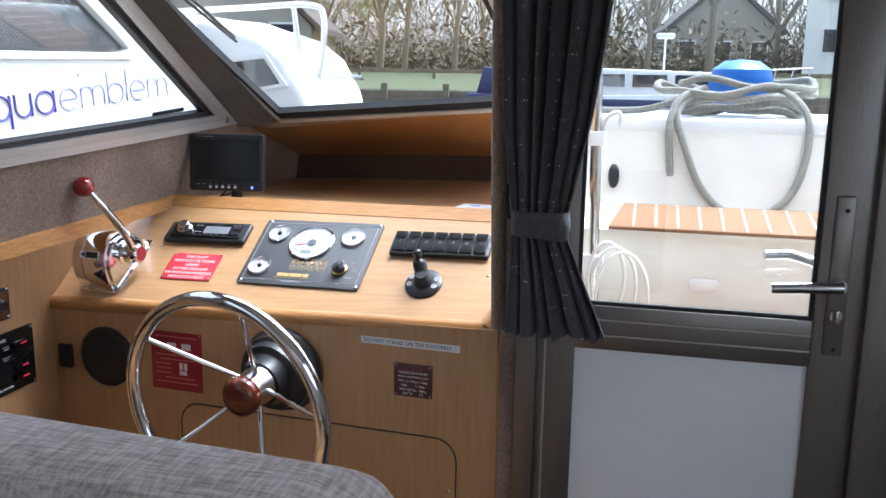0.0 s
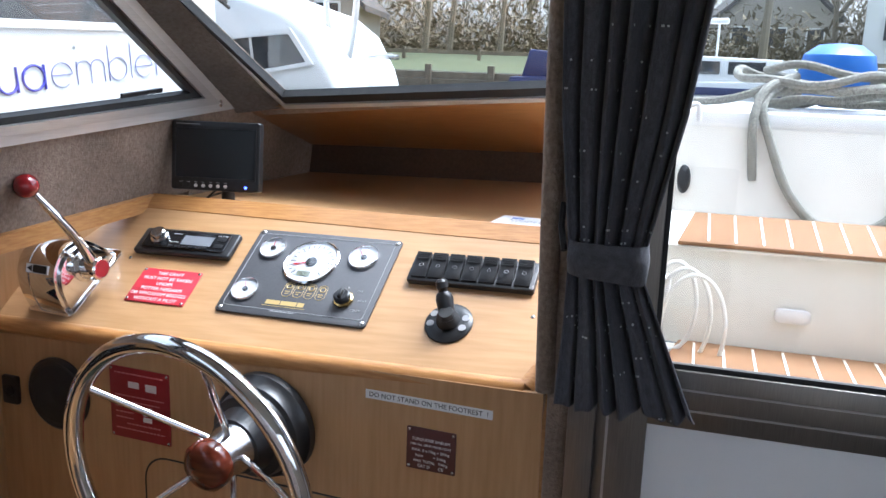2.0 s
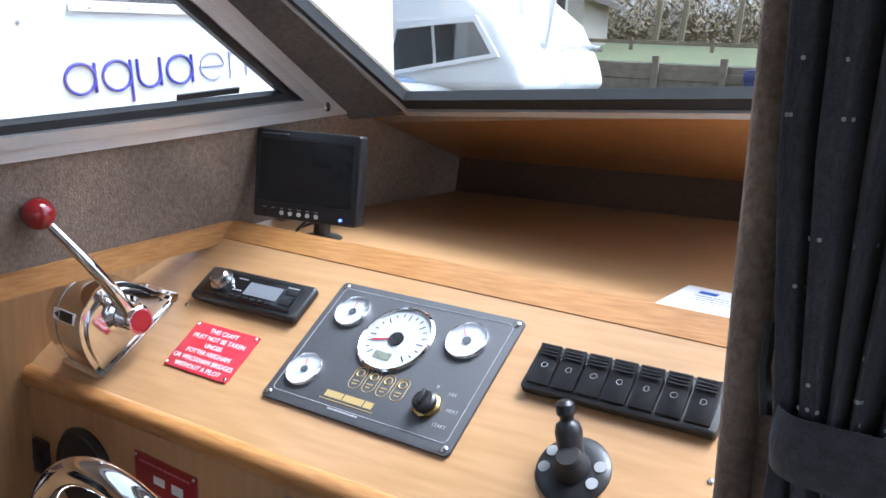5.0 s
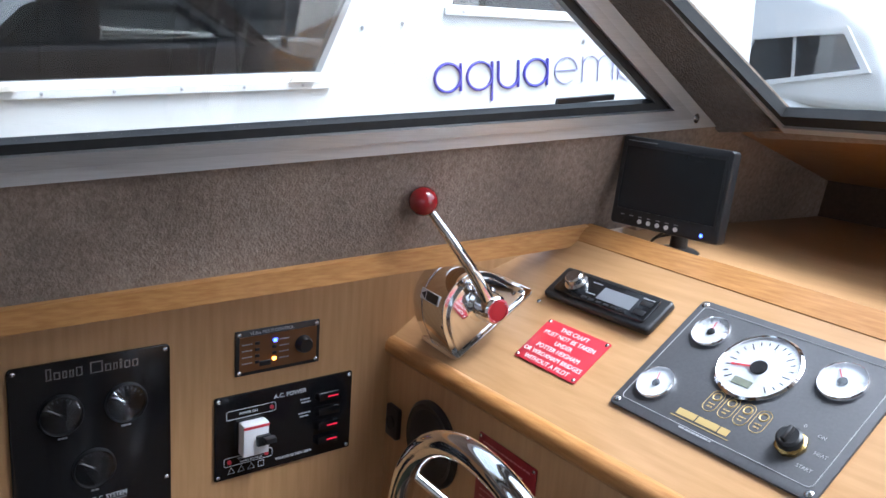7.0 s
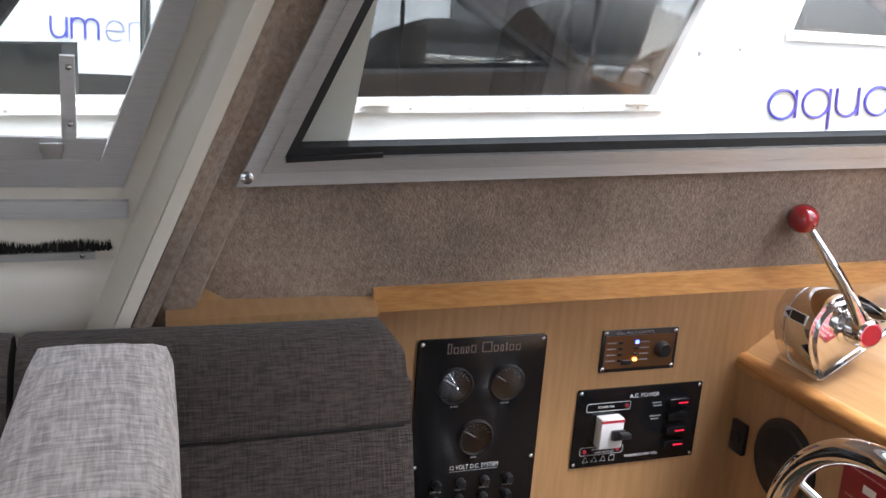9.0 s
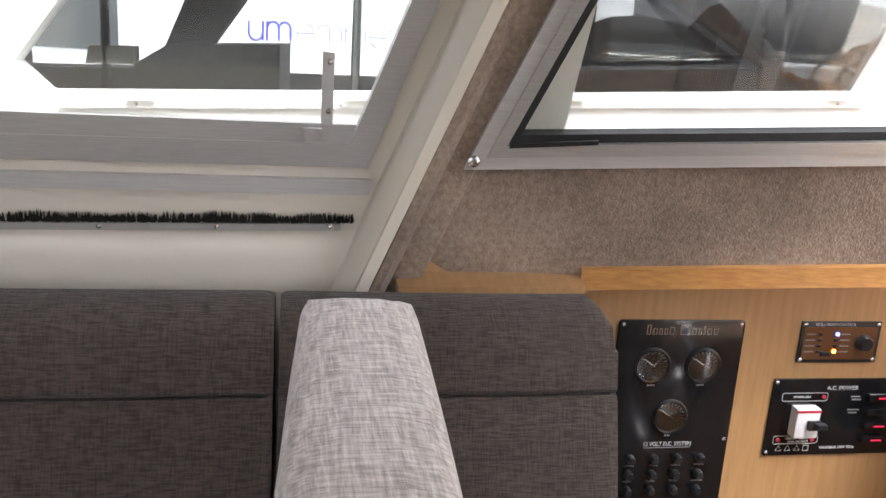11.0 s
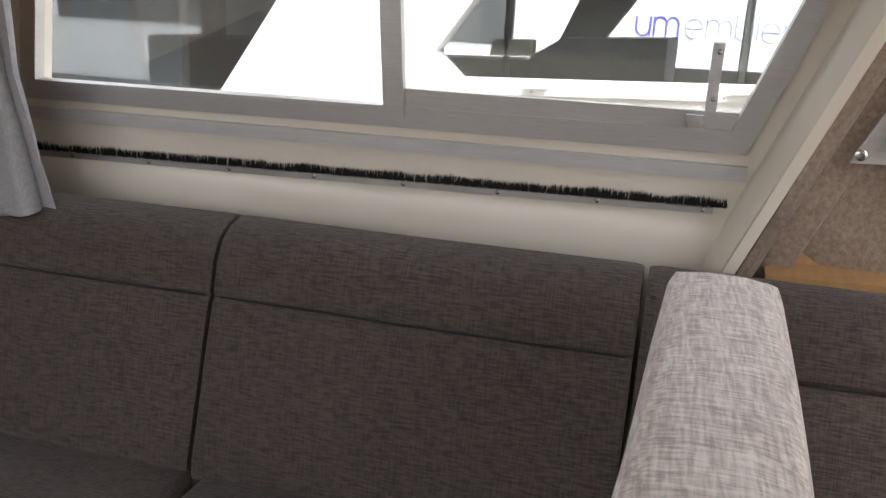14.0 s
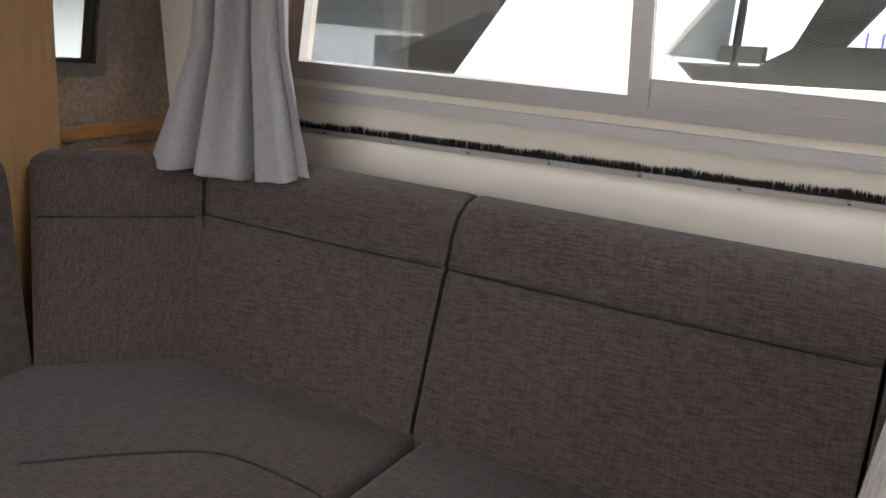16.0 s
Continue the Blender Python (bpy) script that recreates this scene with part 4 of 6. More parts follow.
def gauge(owner, m, r, face_mat, needle, ang, bezel, ticks, ink, name="gauge", hub=0.22, arc=(225, -45), sub=None):
    b = bmesh.new()
    lathe(b, [(r * 1.0, 0), (r * 1.09, 0.0), (r * 1.09, 0.003), (r * 1.03, 0.005), (r, 0.004), (r, 0.0)], m, 32)
    g = part(name, b, bezel, owner)
    b = bmesh.new()
    lathe(b, [(r, 0.0004), (r, 0.0012), (0, 0.0012)], m, 32)
    part("dial", b, face_mat, g)
    b = bmesh.new()
    for k in range(ticks):
        a = radians(arc[0] + (arc[1] - arc[0]) * k / (ticks - 1))
        ln = 0.20 if k % 3 == 0 else 0.11
        box(b, m @ Matrix.Rotation(a, 4, 'Z') @ T(r * (0.86 - ln / 2), 0, 0.0015), r * ln, r * 0.03, 0.0004, 0)
    part("scale_marks", b, ink, g)
    b = bmesh.new()
    box(b, m @ Matrix.Rotation(radians(ang), 4, 'Z') @ T(r * 0.36, 0, 0.0026), r * 0.72, r * 0.05, 0.0005, 0)
    part("needle", b, needle, g)
    b = bmesh.new()
    lathe(b, [(r * hub, 0.0015), (r * hub, 0.003), (r * hub * 0.8, 0.0035), (0, 0.0035)], m, 16)
    part("needle_boss", b, BLACK if face_mat is not DIAL or hub > 0.2 else BLACK, g)
    b = bmesh.new()
    lathe(b, [(r * 0.99, 0.0040), (r * 0.7, 0.0044), (0, 0.0046)], m, 24)
    gl = part("glass", b, DIALGLASS, g)
    gl.visible_shadow = False
    return g


gauge(ip, PI(0.165, 0.235), 0.0205, DIAL, REDNEEDLE, 100, CHROME, 9, INK)
gauge(ip, PI(0.475, 0.36), 0.0415, DIAL, REDNEEDLE, 195, CHROME, 19, INK)
gauge(ip, PI(0.80, 0.245), 0.0225, DIAL, REDNEEDLE, 130, CHROME, 9, GREYINK)
gauge(ip, PI(0.135, 0.745), 0.0205, DIAL, REDNEEDLE, 110, CHROME, 9, GREYINK)
b = bmesh.new()
box(b, PI(0.475, 0.36) @ T(-0.004, -0.024, 0.0016), 0.022, 0.009, 0.0008, 0)
part("hour_counter", b, mat("lcd", (0.25, 0.27, 0.2), 0.3), ip)
for k in range(4):
    b = bmesh.new()
    m = PI(0.415 + 0.075 * k, 0.69)
    tube(b, [m @ V((x, y, 0)) for x, y in rrect(-0.0075, 0.0075, -0.014, 0.014, 0.007, 5)], 0.0004, 4, closed=True)
    tube(b, [m @ V((0.0045 * math.cos(a), 0.006 + 0.0045 * math.sin(a), 0)) for a in [i * 0.524 for i in range(12)]], 0.0009, 4, closed=True)
    bars(b, m, [(-0.004, 0.004, -0.004), (-0.003, 0.003, -0.008)], 0.0015, 0.0008, k)
    part("warning_symbol", b, GOLD, ip)
b = bmesh.new()
bars(b, PI(0.44, 0.86), [(-0.032, 0.032, 0.002)], 0.008, 0.0016, 5)
span(b, -0.036, 0.036, -0.0055, -0.0047, 0, 0.0004, 0, PI(0.44, 0.86))
part("maker_mark", b, GOLD, ip, "gold maker's mark above a thin rule")
b = bmesh.new()
bars(b, PI(0.45, 0.95), [(-0.02, 0.02, 0.001)], 0.002, 0.001, 6)
part("small_print", b, GREYINK, ip)
b = bmesh.new()
lathe(b, [(0.0155, 0), (0.0155, 0.004), (0.0125, 0.006)], PI(0.80, 0.74), 8)
sw = part("ignition_switch", b, BRASS, ip, "ignition switch with a brass nut")
b = bmesh.new()
lathe(b, [(0.0125, 0.003), (0.0125, 0.012), (0.010, 0.014), (0, 0.014)], PI(0.80, 0.74), 20)
box(b, PI(0.80, 0.74) @ T(0, 0, 0.016), 0.005, 0.017, 0.008, 0.0015)
part("key_cap", b, BLACK, sw)
for tx, fx, fy in (("0", 0.795, 0.60), ("ON", 0.875, 0.625), ("HEAT", 0.915, 0.73), ("START", 0.895, 0.84)):
    part("lettering", words(tx, 0.0055, PI(fx, fy)), GREYINK, ip)
for fx, fy in ((0.03, 0.04), (0.97, 0.04), (0.97, 0.96), (0.03, 0.96)):
    b = bmesh.new()
    screw(b, PI(fx, fy, 0.004), 0.0042)
    part("screw", b, STEEL, ip)

# radio
radio = thing("car_radio", "black car radio with a silver volume knob", "radio", at=DM @ V((-0.125, 0.103, 0)))
RM = DM @ T(-0.129, 0.104, 0) @ pose(0, 0, 0, 0, 0, 3)
b = bmesh.new()
prism(b, rrect(-0.092, 0.092, -0.027, 0.027, 0.006), 0, 0.011, RM, 0.004, 3)
part("surround", b, BLACK, radio)
b = bmesh.new()
prism(b, rrect(-0.078, 0.080, -0.019, 0.019, 0.004), 0.011, 0.0145, RM, 0.002)
part("fascia", b, GLOSSBLACK, radio)
b = bmesh.new()
lathe(b, [(0.0155, 0.0145), (0.0155, 0.018), (0.012, 0.020), (0.012, 0.027), (0.010, 0.029), (0, 0.028)], RM @ T(-0.050, 0.002, 0), 24)
part("volume_knob", b, STEEL, radio)
b = bmesh.new()
span(b, -0.005, 0.052, -0.010, 0.010, 0.0145, 0.0149, 0, RM)
part("display", b, mat("pale_display", (0.18, 0.19, 0.21), 0.12), radio)
b = bmesh.new()
for k in range(6):
    span(b, -0.026 + 0.013 * k, -0.017 + 0.013 * k, -0.0165, -0.013, 0.0145, 0.0155, 0.0004, RM)
span(b, 0.058, 0.075, -0.012, -0.004, 0.0145, 0.0155, 0.001, RM)
span(b, 0.058, 0.075, 0.003, 0.011, 0.0145, 0.0155, 0.001, RM)
pieces("button", b, BLACK, radio)
b = bmesh.new()
bars(b, RM @ T(0, 0, 0.0146), [(-0.028, -0.012, 0.012), (-0.026, -0.010, -0.006), (0.056, 0.076, 0.014)], 0.0016, 0.001, 7)
part("small_print", b, GREYINK, radio)


def plate(name, label, m, w, h, material, lines, ink, size, corner_screws=True, th=0.002, cat="sign"):
    t = thing(name, label, cat, at=m.translation)
    b = bmesh.new()
    prism(b, rrect(-w / 2, w / 2, -h / 2, h / 2, 0.002), 0, th, m, 0.0005)
    part("plate", b, material, t)
    for tx, y, sz in lines:
        part("lettering", words(tx, sz, m @ T(0, y, th + 0.0003)), ink, t)
    if corner_screws:
        for sx in (-1, 1):
            for sy in (-1, 1):
                b = bmesh.new()
                screw(b, m @ T(sx * (w / 2 - 0.004), sy * (h / 2 - 0.004), th), 0.0026)
                part("screw", b, STEEL, t)
    return t


plate("warning_plate", "red plate with white bridge warning in capitals", DM @ T(-0.121, 0.0145, 0) @ pose(0, 0, 0, 0, 0, 2.8), 0.110, 0.069, RED,
      [(s, 0.025 - 0.0106 * i, 0.0092) for i, s in enumerate(("THIS CRAFT", "MUST NOT BE TAKEN", "UNDER", "POTTER HEIGHAM", "OR WROXHAM BRIDGES", "WITHOUT A PILOT"))], WHITEINK, 0.009)

# rocker switches
rk = thing("switch_panel", "row of seven black rocker switches in a frame", "switch panel", at=DM @ V((0.371, 0.118, 0)))
KM = DM @ T(0.365, 0.121, 0) @ pose(0, 0, 0, 0, 0, 3)
b = bmesh.new()
prism(b, rrect(-0.095, 0.095, -0.027, 0.027, 0.004), 0, 0.010, KM, 0.002)
part("surround", b, BLACK, rk)
for k in range(7):
    x = -0.0775 + 0.0258 * k
    b = bmesh.new()
    prism(b, [(-0.021, 0.010), (0.021, 0.010), (0.021, 0.021), (0.008, 0.0165), (-0.004, 0.015), (-0.021, 0.0125)], -0.0115, 0.0115,
          KM @ T(x, 0, 0) @ fr((0, 0, 0), (0, 1, 0), (0, 0, 1)), 0.001)
    r = part("rocker", b, BLACK, rk)
    b = bmesh.new()
    for q in range(4):
        box(b, KM @ T(x, 0.010 + 0.003 * q, 0.0185 + 0.001 * q), 0.019, 0.0009, 0.0008, 0)
    part("rib", b, RUBBER, r)
    b = bmesh.new()
    mm = KM @ T(x, -0.001, 0.0162)
    rnd = random.Random(k)
    tube(b, [mm @ V((0.0035 * math.cos(a) * rnd.uniform(0.6, 1.1), 0.003 * math.sin(a), 0)) for a in [i * 0.8 for i in range(8)]], 0.0004, 4, closed=True)
    part("symbol", b, GREYINK, r)

# joystick
js = thing("bow_thruster_joystick", "black joystick on a round base plate", "joystick", at=DM @ V((0.366, 0.028, 0)))
JM = DM @ T(0.359, 0.029, 0)
b = bmesh.new()
lathe(b, [(0.034, 0), (0.034, 0.003), (0.030, 0.006), (0.020, 0.007), (0, 0.007)], JM)
part("base_plate", b, BLACK, js)
b = bmesh.new()
lathe(b, [(0.017, 0.006), (0.016, 0.012), (0.012, 0.018), (0.013, 0.020), (0.010, 0.026)], JM, 20)
part("gaiter", b, RUBBER, js)
JT = Matrix.Translation(JM.translation) @ pose(0, 0, 0, -4, -14, 0)
b = bmesh.new()
lathe(b, [(0.012, 0.010), (0.0115, 0.020), (0.0125, 0.036), (0.0105, 0.043), (0.0065, 0.046), (0.0065, 0.049), (0.0088, 0.052), (0.0085, 0.060), (0.005, 0.0635), (0, 0.064)], JT, 20)
part("lever", b, BLACK, js)
b = bmesh.new()
for a in (20, 160, 200, 340):
    m = JM @ Matrix.Rotation(radians(a), 4, 'Z') @ T(0.025, 0, 0.0068)
    lathe(b, [(0.0055, 0), (0.0055, 0.001), (0, 0.001)], m, 12)
pieces("button", b, GREYINK, js)

# engine control
th = thing("throttle_control", "chrome single-lever engine control with dark red knob", "engine control", at=DM @ V((-0.30, 0.0, 0)))
TM = DM @ T(-0.287, -0.001, 0)                # x across, y up the slope, z off it


def arch(k):
    """Outline of the housing along the slope, drawn in by k."""
    pts = [(-0.068, 0.0), (-0.066, 0.020), (-0.061, 0.044), (-0.050, 0.066), (-0.034, 0.080), (-0.012, 0.087),
           (0.010, 0.084), (0.029, 0.072), (0.043, 0.052), (0.055, 0.026), (0.066, 0.007), (0.067, 0.0)]
    path = [(p.x, p.y) for p in smooth_path([(x, y, 0) for x, y in pts], 3)]
    return [(-0.002 + (x + 0.002) * k, y * k) for x, y in path]


AX = fr((0, 0, 0), (0, 1, 0), (0, 0, 1))      # x along slope, y off it, z across
b = bmesh.new()
prism(b, arch(1.0), -0.042, 0.034, TM @ AX, 0.008, 4)
part("housing", b, CHROME, th)
b = bmesh.new()
prism(b, arch(0.90), 0.034, 0.040, TM @ AX, 0.003, 3)
part("side_cover", b, CHROME, th)
b = bmesh.new()
prism(b, rrect(-0.047, 0.046, -0.073, 0.074, 0.010), 0.0, 0.004, TM, 0.0015)
part("base_flange", b, CHROME, th)
b = bmesh.new()
prism(b, arch(1.012), -0.020, -0.0175, TM @ AX, 0.001)
part("joint_band", b, STEEL, th)
b = bmesh.new()
lathe(b, [(0.025, 0.039), (0.025, 0.044), (0.020, 0.047), (0.020, 0.060), (0.0185, 0.0735), (0.016, 0.076), (0.0145, 0.076), (0.0145, 0.074), (0, 0.074)], TM @ AX @ T(0.002, 0.041, 0), 32)
hb = part("pivot", b, CHROME, th)
b = bmesh.new()
lathe(b, [(0.0135, 0.0742), (0.0135, 0.0760), (0, 0.0764)], TM @ AX @ T(0.002, 0.041, 0), 24)
part("cap", b, DARKRED, hb, "red cap in the pivot")
kn = V((-0.724, 1.816, 1.149))
pv = (TM @ AX @ T(0.002, 0.041, 0.064)).translation
b = bmesh.new()
mid = pv + (kn - pv) * 0.5 + V((0.012, 0.004, -0.006))
tube(b, smooth_path([pv, mid, kn], 6), 0.0095, 12, taper=0.0055)
part("lever", b, CHROME, th)
b = bmesh.new()
g = bmesh.ops.create_uvsphere(b, u_segments=24, v_segments=16, radius=0.0185, matrix=T(*kn))
part("knob", b, KNOB, th, "glossy dark red ball knob")
b = bmesh.new()
m = TM @ T(0.004, -0.0425, 0.0745) @ pose(0, 0, 0, 45, 0, 0)
span(b, -0.026, 0.018, -0.007, 0.007, 0, 0.001, 0, m)
dp = part("gear_label", b, WHITEINK, th)
b = bmesh.new()
prism(b, [(-0.024, 0), (-0.014, -0.005), (-0.014, 0.005)], 0.0011, 0.0014, m)
span(b, -0.012, 0.016, -0.006, 0.006, 0.0011, 0.0013, 0, m)
part("arrow", b, BLACK, dp)
b = bmesh.new()
screw(b, TM @ T(0.022, 0.068, 0.004), 0.004)
screw(b, TM @ T(-0.025, 0.068, 0.004), 0.004)
pieces("screw", b, STEEL, th)

# monitor on its foot
mon = thing("monitor", "small black camera monitor on a round foot", "monitor", at=(-0.588, 2.148, 1.082))
MO = fr((-0.594, 2.128, 1.161), (0.1585, 0.025, 0), (0.0, 0.10, 0.99))
b = bmesh.new()
prism(b, rrect(-0.087, 0.074, -0.051, 0.070, 0.005), -0.022, 0.0, MO, 0.003, 2)
mb = part("casing", b, BLACK, mon)
b = bmesh.new()
span(b, -0.078, 0.065, -0.028, 0.057, 0.0002, 0.001, 0, MO)
part("screen", b, SCREEN, mb)
b = bmesh.new()
ring(b, [MO @ V(p) for p in ((-0.081, -0.032, 0.001), (0.068, -0.032, 0.001), (0.068, 0.061, 0.001), (-0.081, 0.061, 0.001))],
     [MO @ V(p) for p in ((-0.078, -0.028, 0.001), (0.065, -0.028, 0.001), (0.065, 0.057, 0.001), (-0.078, 0.057, 0.001))], MO.to_3x3() @ V((0, 0, 0.0015)))
part("bezel", b, BLACK, mb)
for k in range(7):
    b = bmesh.new()
    lathe(b, [(0.0032, 0), (0.0032, 0.0012), (0, 0.0015)], MO @ T(-0.068 + 0.0135 * k, -0.0425, 0), 12)
    part("button", b, RUBBER if k < 2 else WHITEINK, mb)
b = bmesh.new()
bars(b, MO @ T(0, 0, 0.0004), [(-0.071 + 0.0135 * k, -0.065 + 0.0135 * k, -0.0365) for k in range(7)] + [(-0.078, -0.034, 0.0645)], 0.0013, 0.0006, 9)
part("small_print", b, GREYINK, mb)
b = bmesh.new()
lathe(b, [(0.002, 0), (0.002, 0.001), (0, 0.001)], MO @ T(0.050, -0.043, 0), 10)
part("power_light", b, BLUE_LED, mb)
ft = V((-0.588, 2.148, 1.082))
b = bmesh.new()
lathe(b, [(0.030, 0), (0.030, 0.003), (0.024, 0.007), (0.012, 0.010), (0.011, 0.028), (0.014, 0.032), (0, 0.032)], T(*ft))
part("foot", b, BLACK, mon)
b = bmesh.new()
tube(b, smooth_path([(-0.607, 2.148, 1.112), (-0.62, 2.142, 1.099), (-0.635, 2.15, 1.088), (-0.655, 2.19, 1.086), (-0.66, 2.26, 1.086)], 5), 0.002, 6)
part("cable", b, BLACK, mon)

# card lying on the shelf
card = thing("printed_card", "white printed notice card lying on the shelf", "card", at=(0.0, 2.03, 1.11))
CM = fr((-0.022, 2.132, 1.0985), UD, (0.1, 1, 0.005))
b = bmesh.new()
box(b, CM, 0.15, 0.095, 0.001, 0)
part("sheet", b, PAPER, card)
b = bmesh.new()
bars(b, CM @ T(0, 0, 0.0008), [(-0.055, 0.0, 0.012), (-0.05, 0.02, 0.004), (-0.055, 0.01, -0.004), (-0.05, -0.01, -0.014)], 0.002, 0.0012, 12)
part("small_print", b, GREYINK, card)
part("lettering", words("6", 0.022, CM @ T(0.045, -0.018, 0.0008)), INK, card)
b = bmesh.new()
span(b, -0.055, -0.035, 0.022, 0.032, 0.0006, 0.0009, 0, CM)
part("badge", b, BLUEBUOY, card)

# ---- front of the dash ----
ftn = thing("footrest_label", "white strip label about the footrest", "label", at=FM @ V((-0.005, 0.059, 0)))
b = bmesh.new()
box(b, FM @ T(-0.004, 0.0645, 0.0006), 0.180, 0.0125, 0.001, 0)
part("strip", b, PAPER, ftn)
part("lettering", words("DO NOT STAND ON THE FOOTREST  !", 0.0095, FM @ T(-0.004, 0.0645, 0.0014), 0.168), INK, ftn)
plate("builder_plate", "small maroon plate with white capacity lettering", FM @ T(0.003, 0.0, 0), 0.070, 0.060, MAROON,
      [("TURQUOISE EMBLEM", 0.0135, 0.0058), ("HIN No. GB-FYM07SL1C313", 0.006, 0.0048), ("MAX  6 x 75kg = 390kg", -0.002, 0.0055), ("MAX         = 316kg", -0.010, 0.0055), ("MAX TOTAL   706kg", -0.0175, 0.0055), ("CAT D       CE", -0.0245, 0.006)], WHITEINK, 0.006)
rp = plate("red_notice", "red notice plate with faint white lettering", FM @ T(-0.471, -0.020, 0), 0.110, 0.115, DARKRED, [], WHITEINK, 0.006)
b = bmesh.new()
NM = FM @ T(-0.471, -0.020, 0.0022)
bars(b, NM, [(-0.045, 0.045, 0.048)] + [(-0.045 + 0.01 * (i % 3), 0.045 - 0.008 * (i % 2), 0.012 - 0.009 * i) for i in range(7) if i not in (2, 3, 4)] + [(-0.045, -0.012, -0.006 - 0.009 * i) for i in range(3)], 0.0022, 0.0015, 21)
part("small_print", b, mat("faded_lettering", (0.55, 0.2, 0.2), 0.5), rp)
b = bmesh.new()
for x0, x1, y0, y1 in ((-0.02, 0.0, 0.026, 0.036), (0.012, 0.032, 0.024, 0.036), (0.006, 0.013, -0.016, -0.002), (0.016, 0.023, -0.016, -0.002), (0.006, 0.022, -0.026, -0.018)):
    span(b, x0, x1, y0, y1, 0, 0.0003, 0, NM)
pieces("pictogram", b, WHITEINK, rp)

spk = thing("speaker", "round black loudspeaker in the console front", "speaker", at=FM @ V((-0.628, -0.028, 0)))
SM = FM @ T(-0.628, -0.028, 0)
b = bmesh.new()
lathe(b, [(0.060, 0), (0.060, 0.004), (0.055, 0.008), (0.050, 0.006)], SM, 36)
part("rim", b, BLACK, spk)
b = bmesh.new()
lathe(b, [(0.052, 0.005), (0.030, 0.010), (0.010, 0.011), (0.006, 0.013), (0, 0.013)], SM, 36)
part("grille", b, RUBBER, spk)
sk = thing("socket", "small black socket beside the loudspeaker", "socket", at=FM @ V((-0.724, -0.036, 0)))
b = bmesh.new()
prism(b, rrect(-0.016, 0.016, -0.024, 0.024, 0.004), 0, 0.008, FM @ T(-0.724, -0.036, 0), 0.002)
part("plate", b, BLACK, sk)
b = bmesh.new()
lathe(b, [(0.010, 0.008), (0.010, 0.011), (0.007, 0.011), (0.006, 0.009), (0, 0.009)], FM @ T(-0.724, -0.036, 0), 16)
part("cap", b, RUBBER, sk)

# steering wheel
HUB = V((-0.367, 1.71, 0.822))
base_c = FM @ V((-0.246, -0.003, 0))
AXIS = (HUB - (base_c + V((0, 0, -0.004)))).normalized()
wh = thing("steering_wheel", "chrome five-spoke steering wheel with mahogany hub", "steering wheel", at=base_c)
HM = fr(HUB, AXIS.cross(V((0, 0, 1))) * -1, AXIS.cross(AXIS.cross(V((0, 0, 1)))) * -1)
WR = 0.186
if HM.col[2].xyz.dot(AXIS) < 0:
    HM = HM @ pose(0, 0, 0, 180, 0, 0)
b = bmesh.new()
RO = V((0.0095, -0.002, 0.007))                 # the rim sits a little off the column
tube(b, [RO + HM @ V((WR * math.cos(a), WR * math.sin(a), 0.061)) for a in [2 * math.pi * k / 72 for k in range(72)]], 0.0125, 14, closed=True)
part("rim", b, CHROME, wh)
for k in range(5):
    a = radians(75 + 72 * k)
    b = bmesh.new()
    tube(b, [HM @ V((0.025 * math.cos(a), 0.025 * math.sin(a), -0.034)), RO + HM @ V((WR * math.cos(a), WR * math.sin(a), 0.061))], 0.0048, 10)
    part("spoke", b, CHROME, wh)
b = bmesh.new()
lathe(b, [(0.040, -0.075), (0.038, -0.06), (0.031, -0.02), (0.032, -0.004), (0.030, 0.0)], HM, 32)
part("hub", b, STEEL, wh)
b = bmesh.new()
lathe(b, [(0.0335, -0.008), (0.035, 0.0), (0.034, 0.010), (0.027, 0.018), (0.015, 0.022), (0, 0.023)], HM, 32)
part("hub_cap", b, MAHOG, wh, "polished mahogany hub cap")
b = bmesh.new()
L = (HUB - base_c).length
lathe(b, [(0.078, -L - 0.002), (0.078, -L + 0.010), (0.072, -L + 0.016), (0.070, -L + 0.030), (0.064, -L + 0.034), (0.060, -L + 0.048), (0.048, -L + 0.052), (0.044, -L + 0.06), (0.040, -0.05), (0.03, -0.05)], HM, 40)
part("helm_boss", b, BLACK, wh, "black plastic steering boss")

# ---- plates on the side panel ----
fmp = thing("gauge_panel", "black twelve volt panel with three gauges and switches", "switch panel", at=(-0.85, 1.457, 0.75))
b = bmesh.new()
prism(b, rrect(1.368, 1.546, 0.52, 0.970, 0.006), 0, 0.004, WM, 0.001)
part("plate", b, GLOSSBLACK, fmp)
GM = WM @ T(1.457, 0, 0.0042)
for x, z, a in ((-0.036, 0.907, 145), (0.036, 0.907, 145), (-0.002, 0.833, 145)):
    gauge(fmp, GM @ T(x, z, 0), 0.0225, GLOSSBLACK, WHITEINK, a, BLACK, 9, GREYINK, hub=0.08, arc=(150, 20))
b = bmesh.new()
m = GM @ T(0, 0.955, 0)
x = -0.050
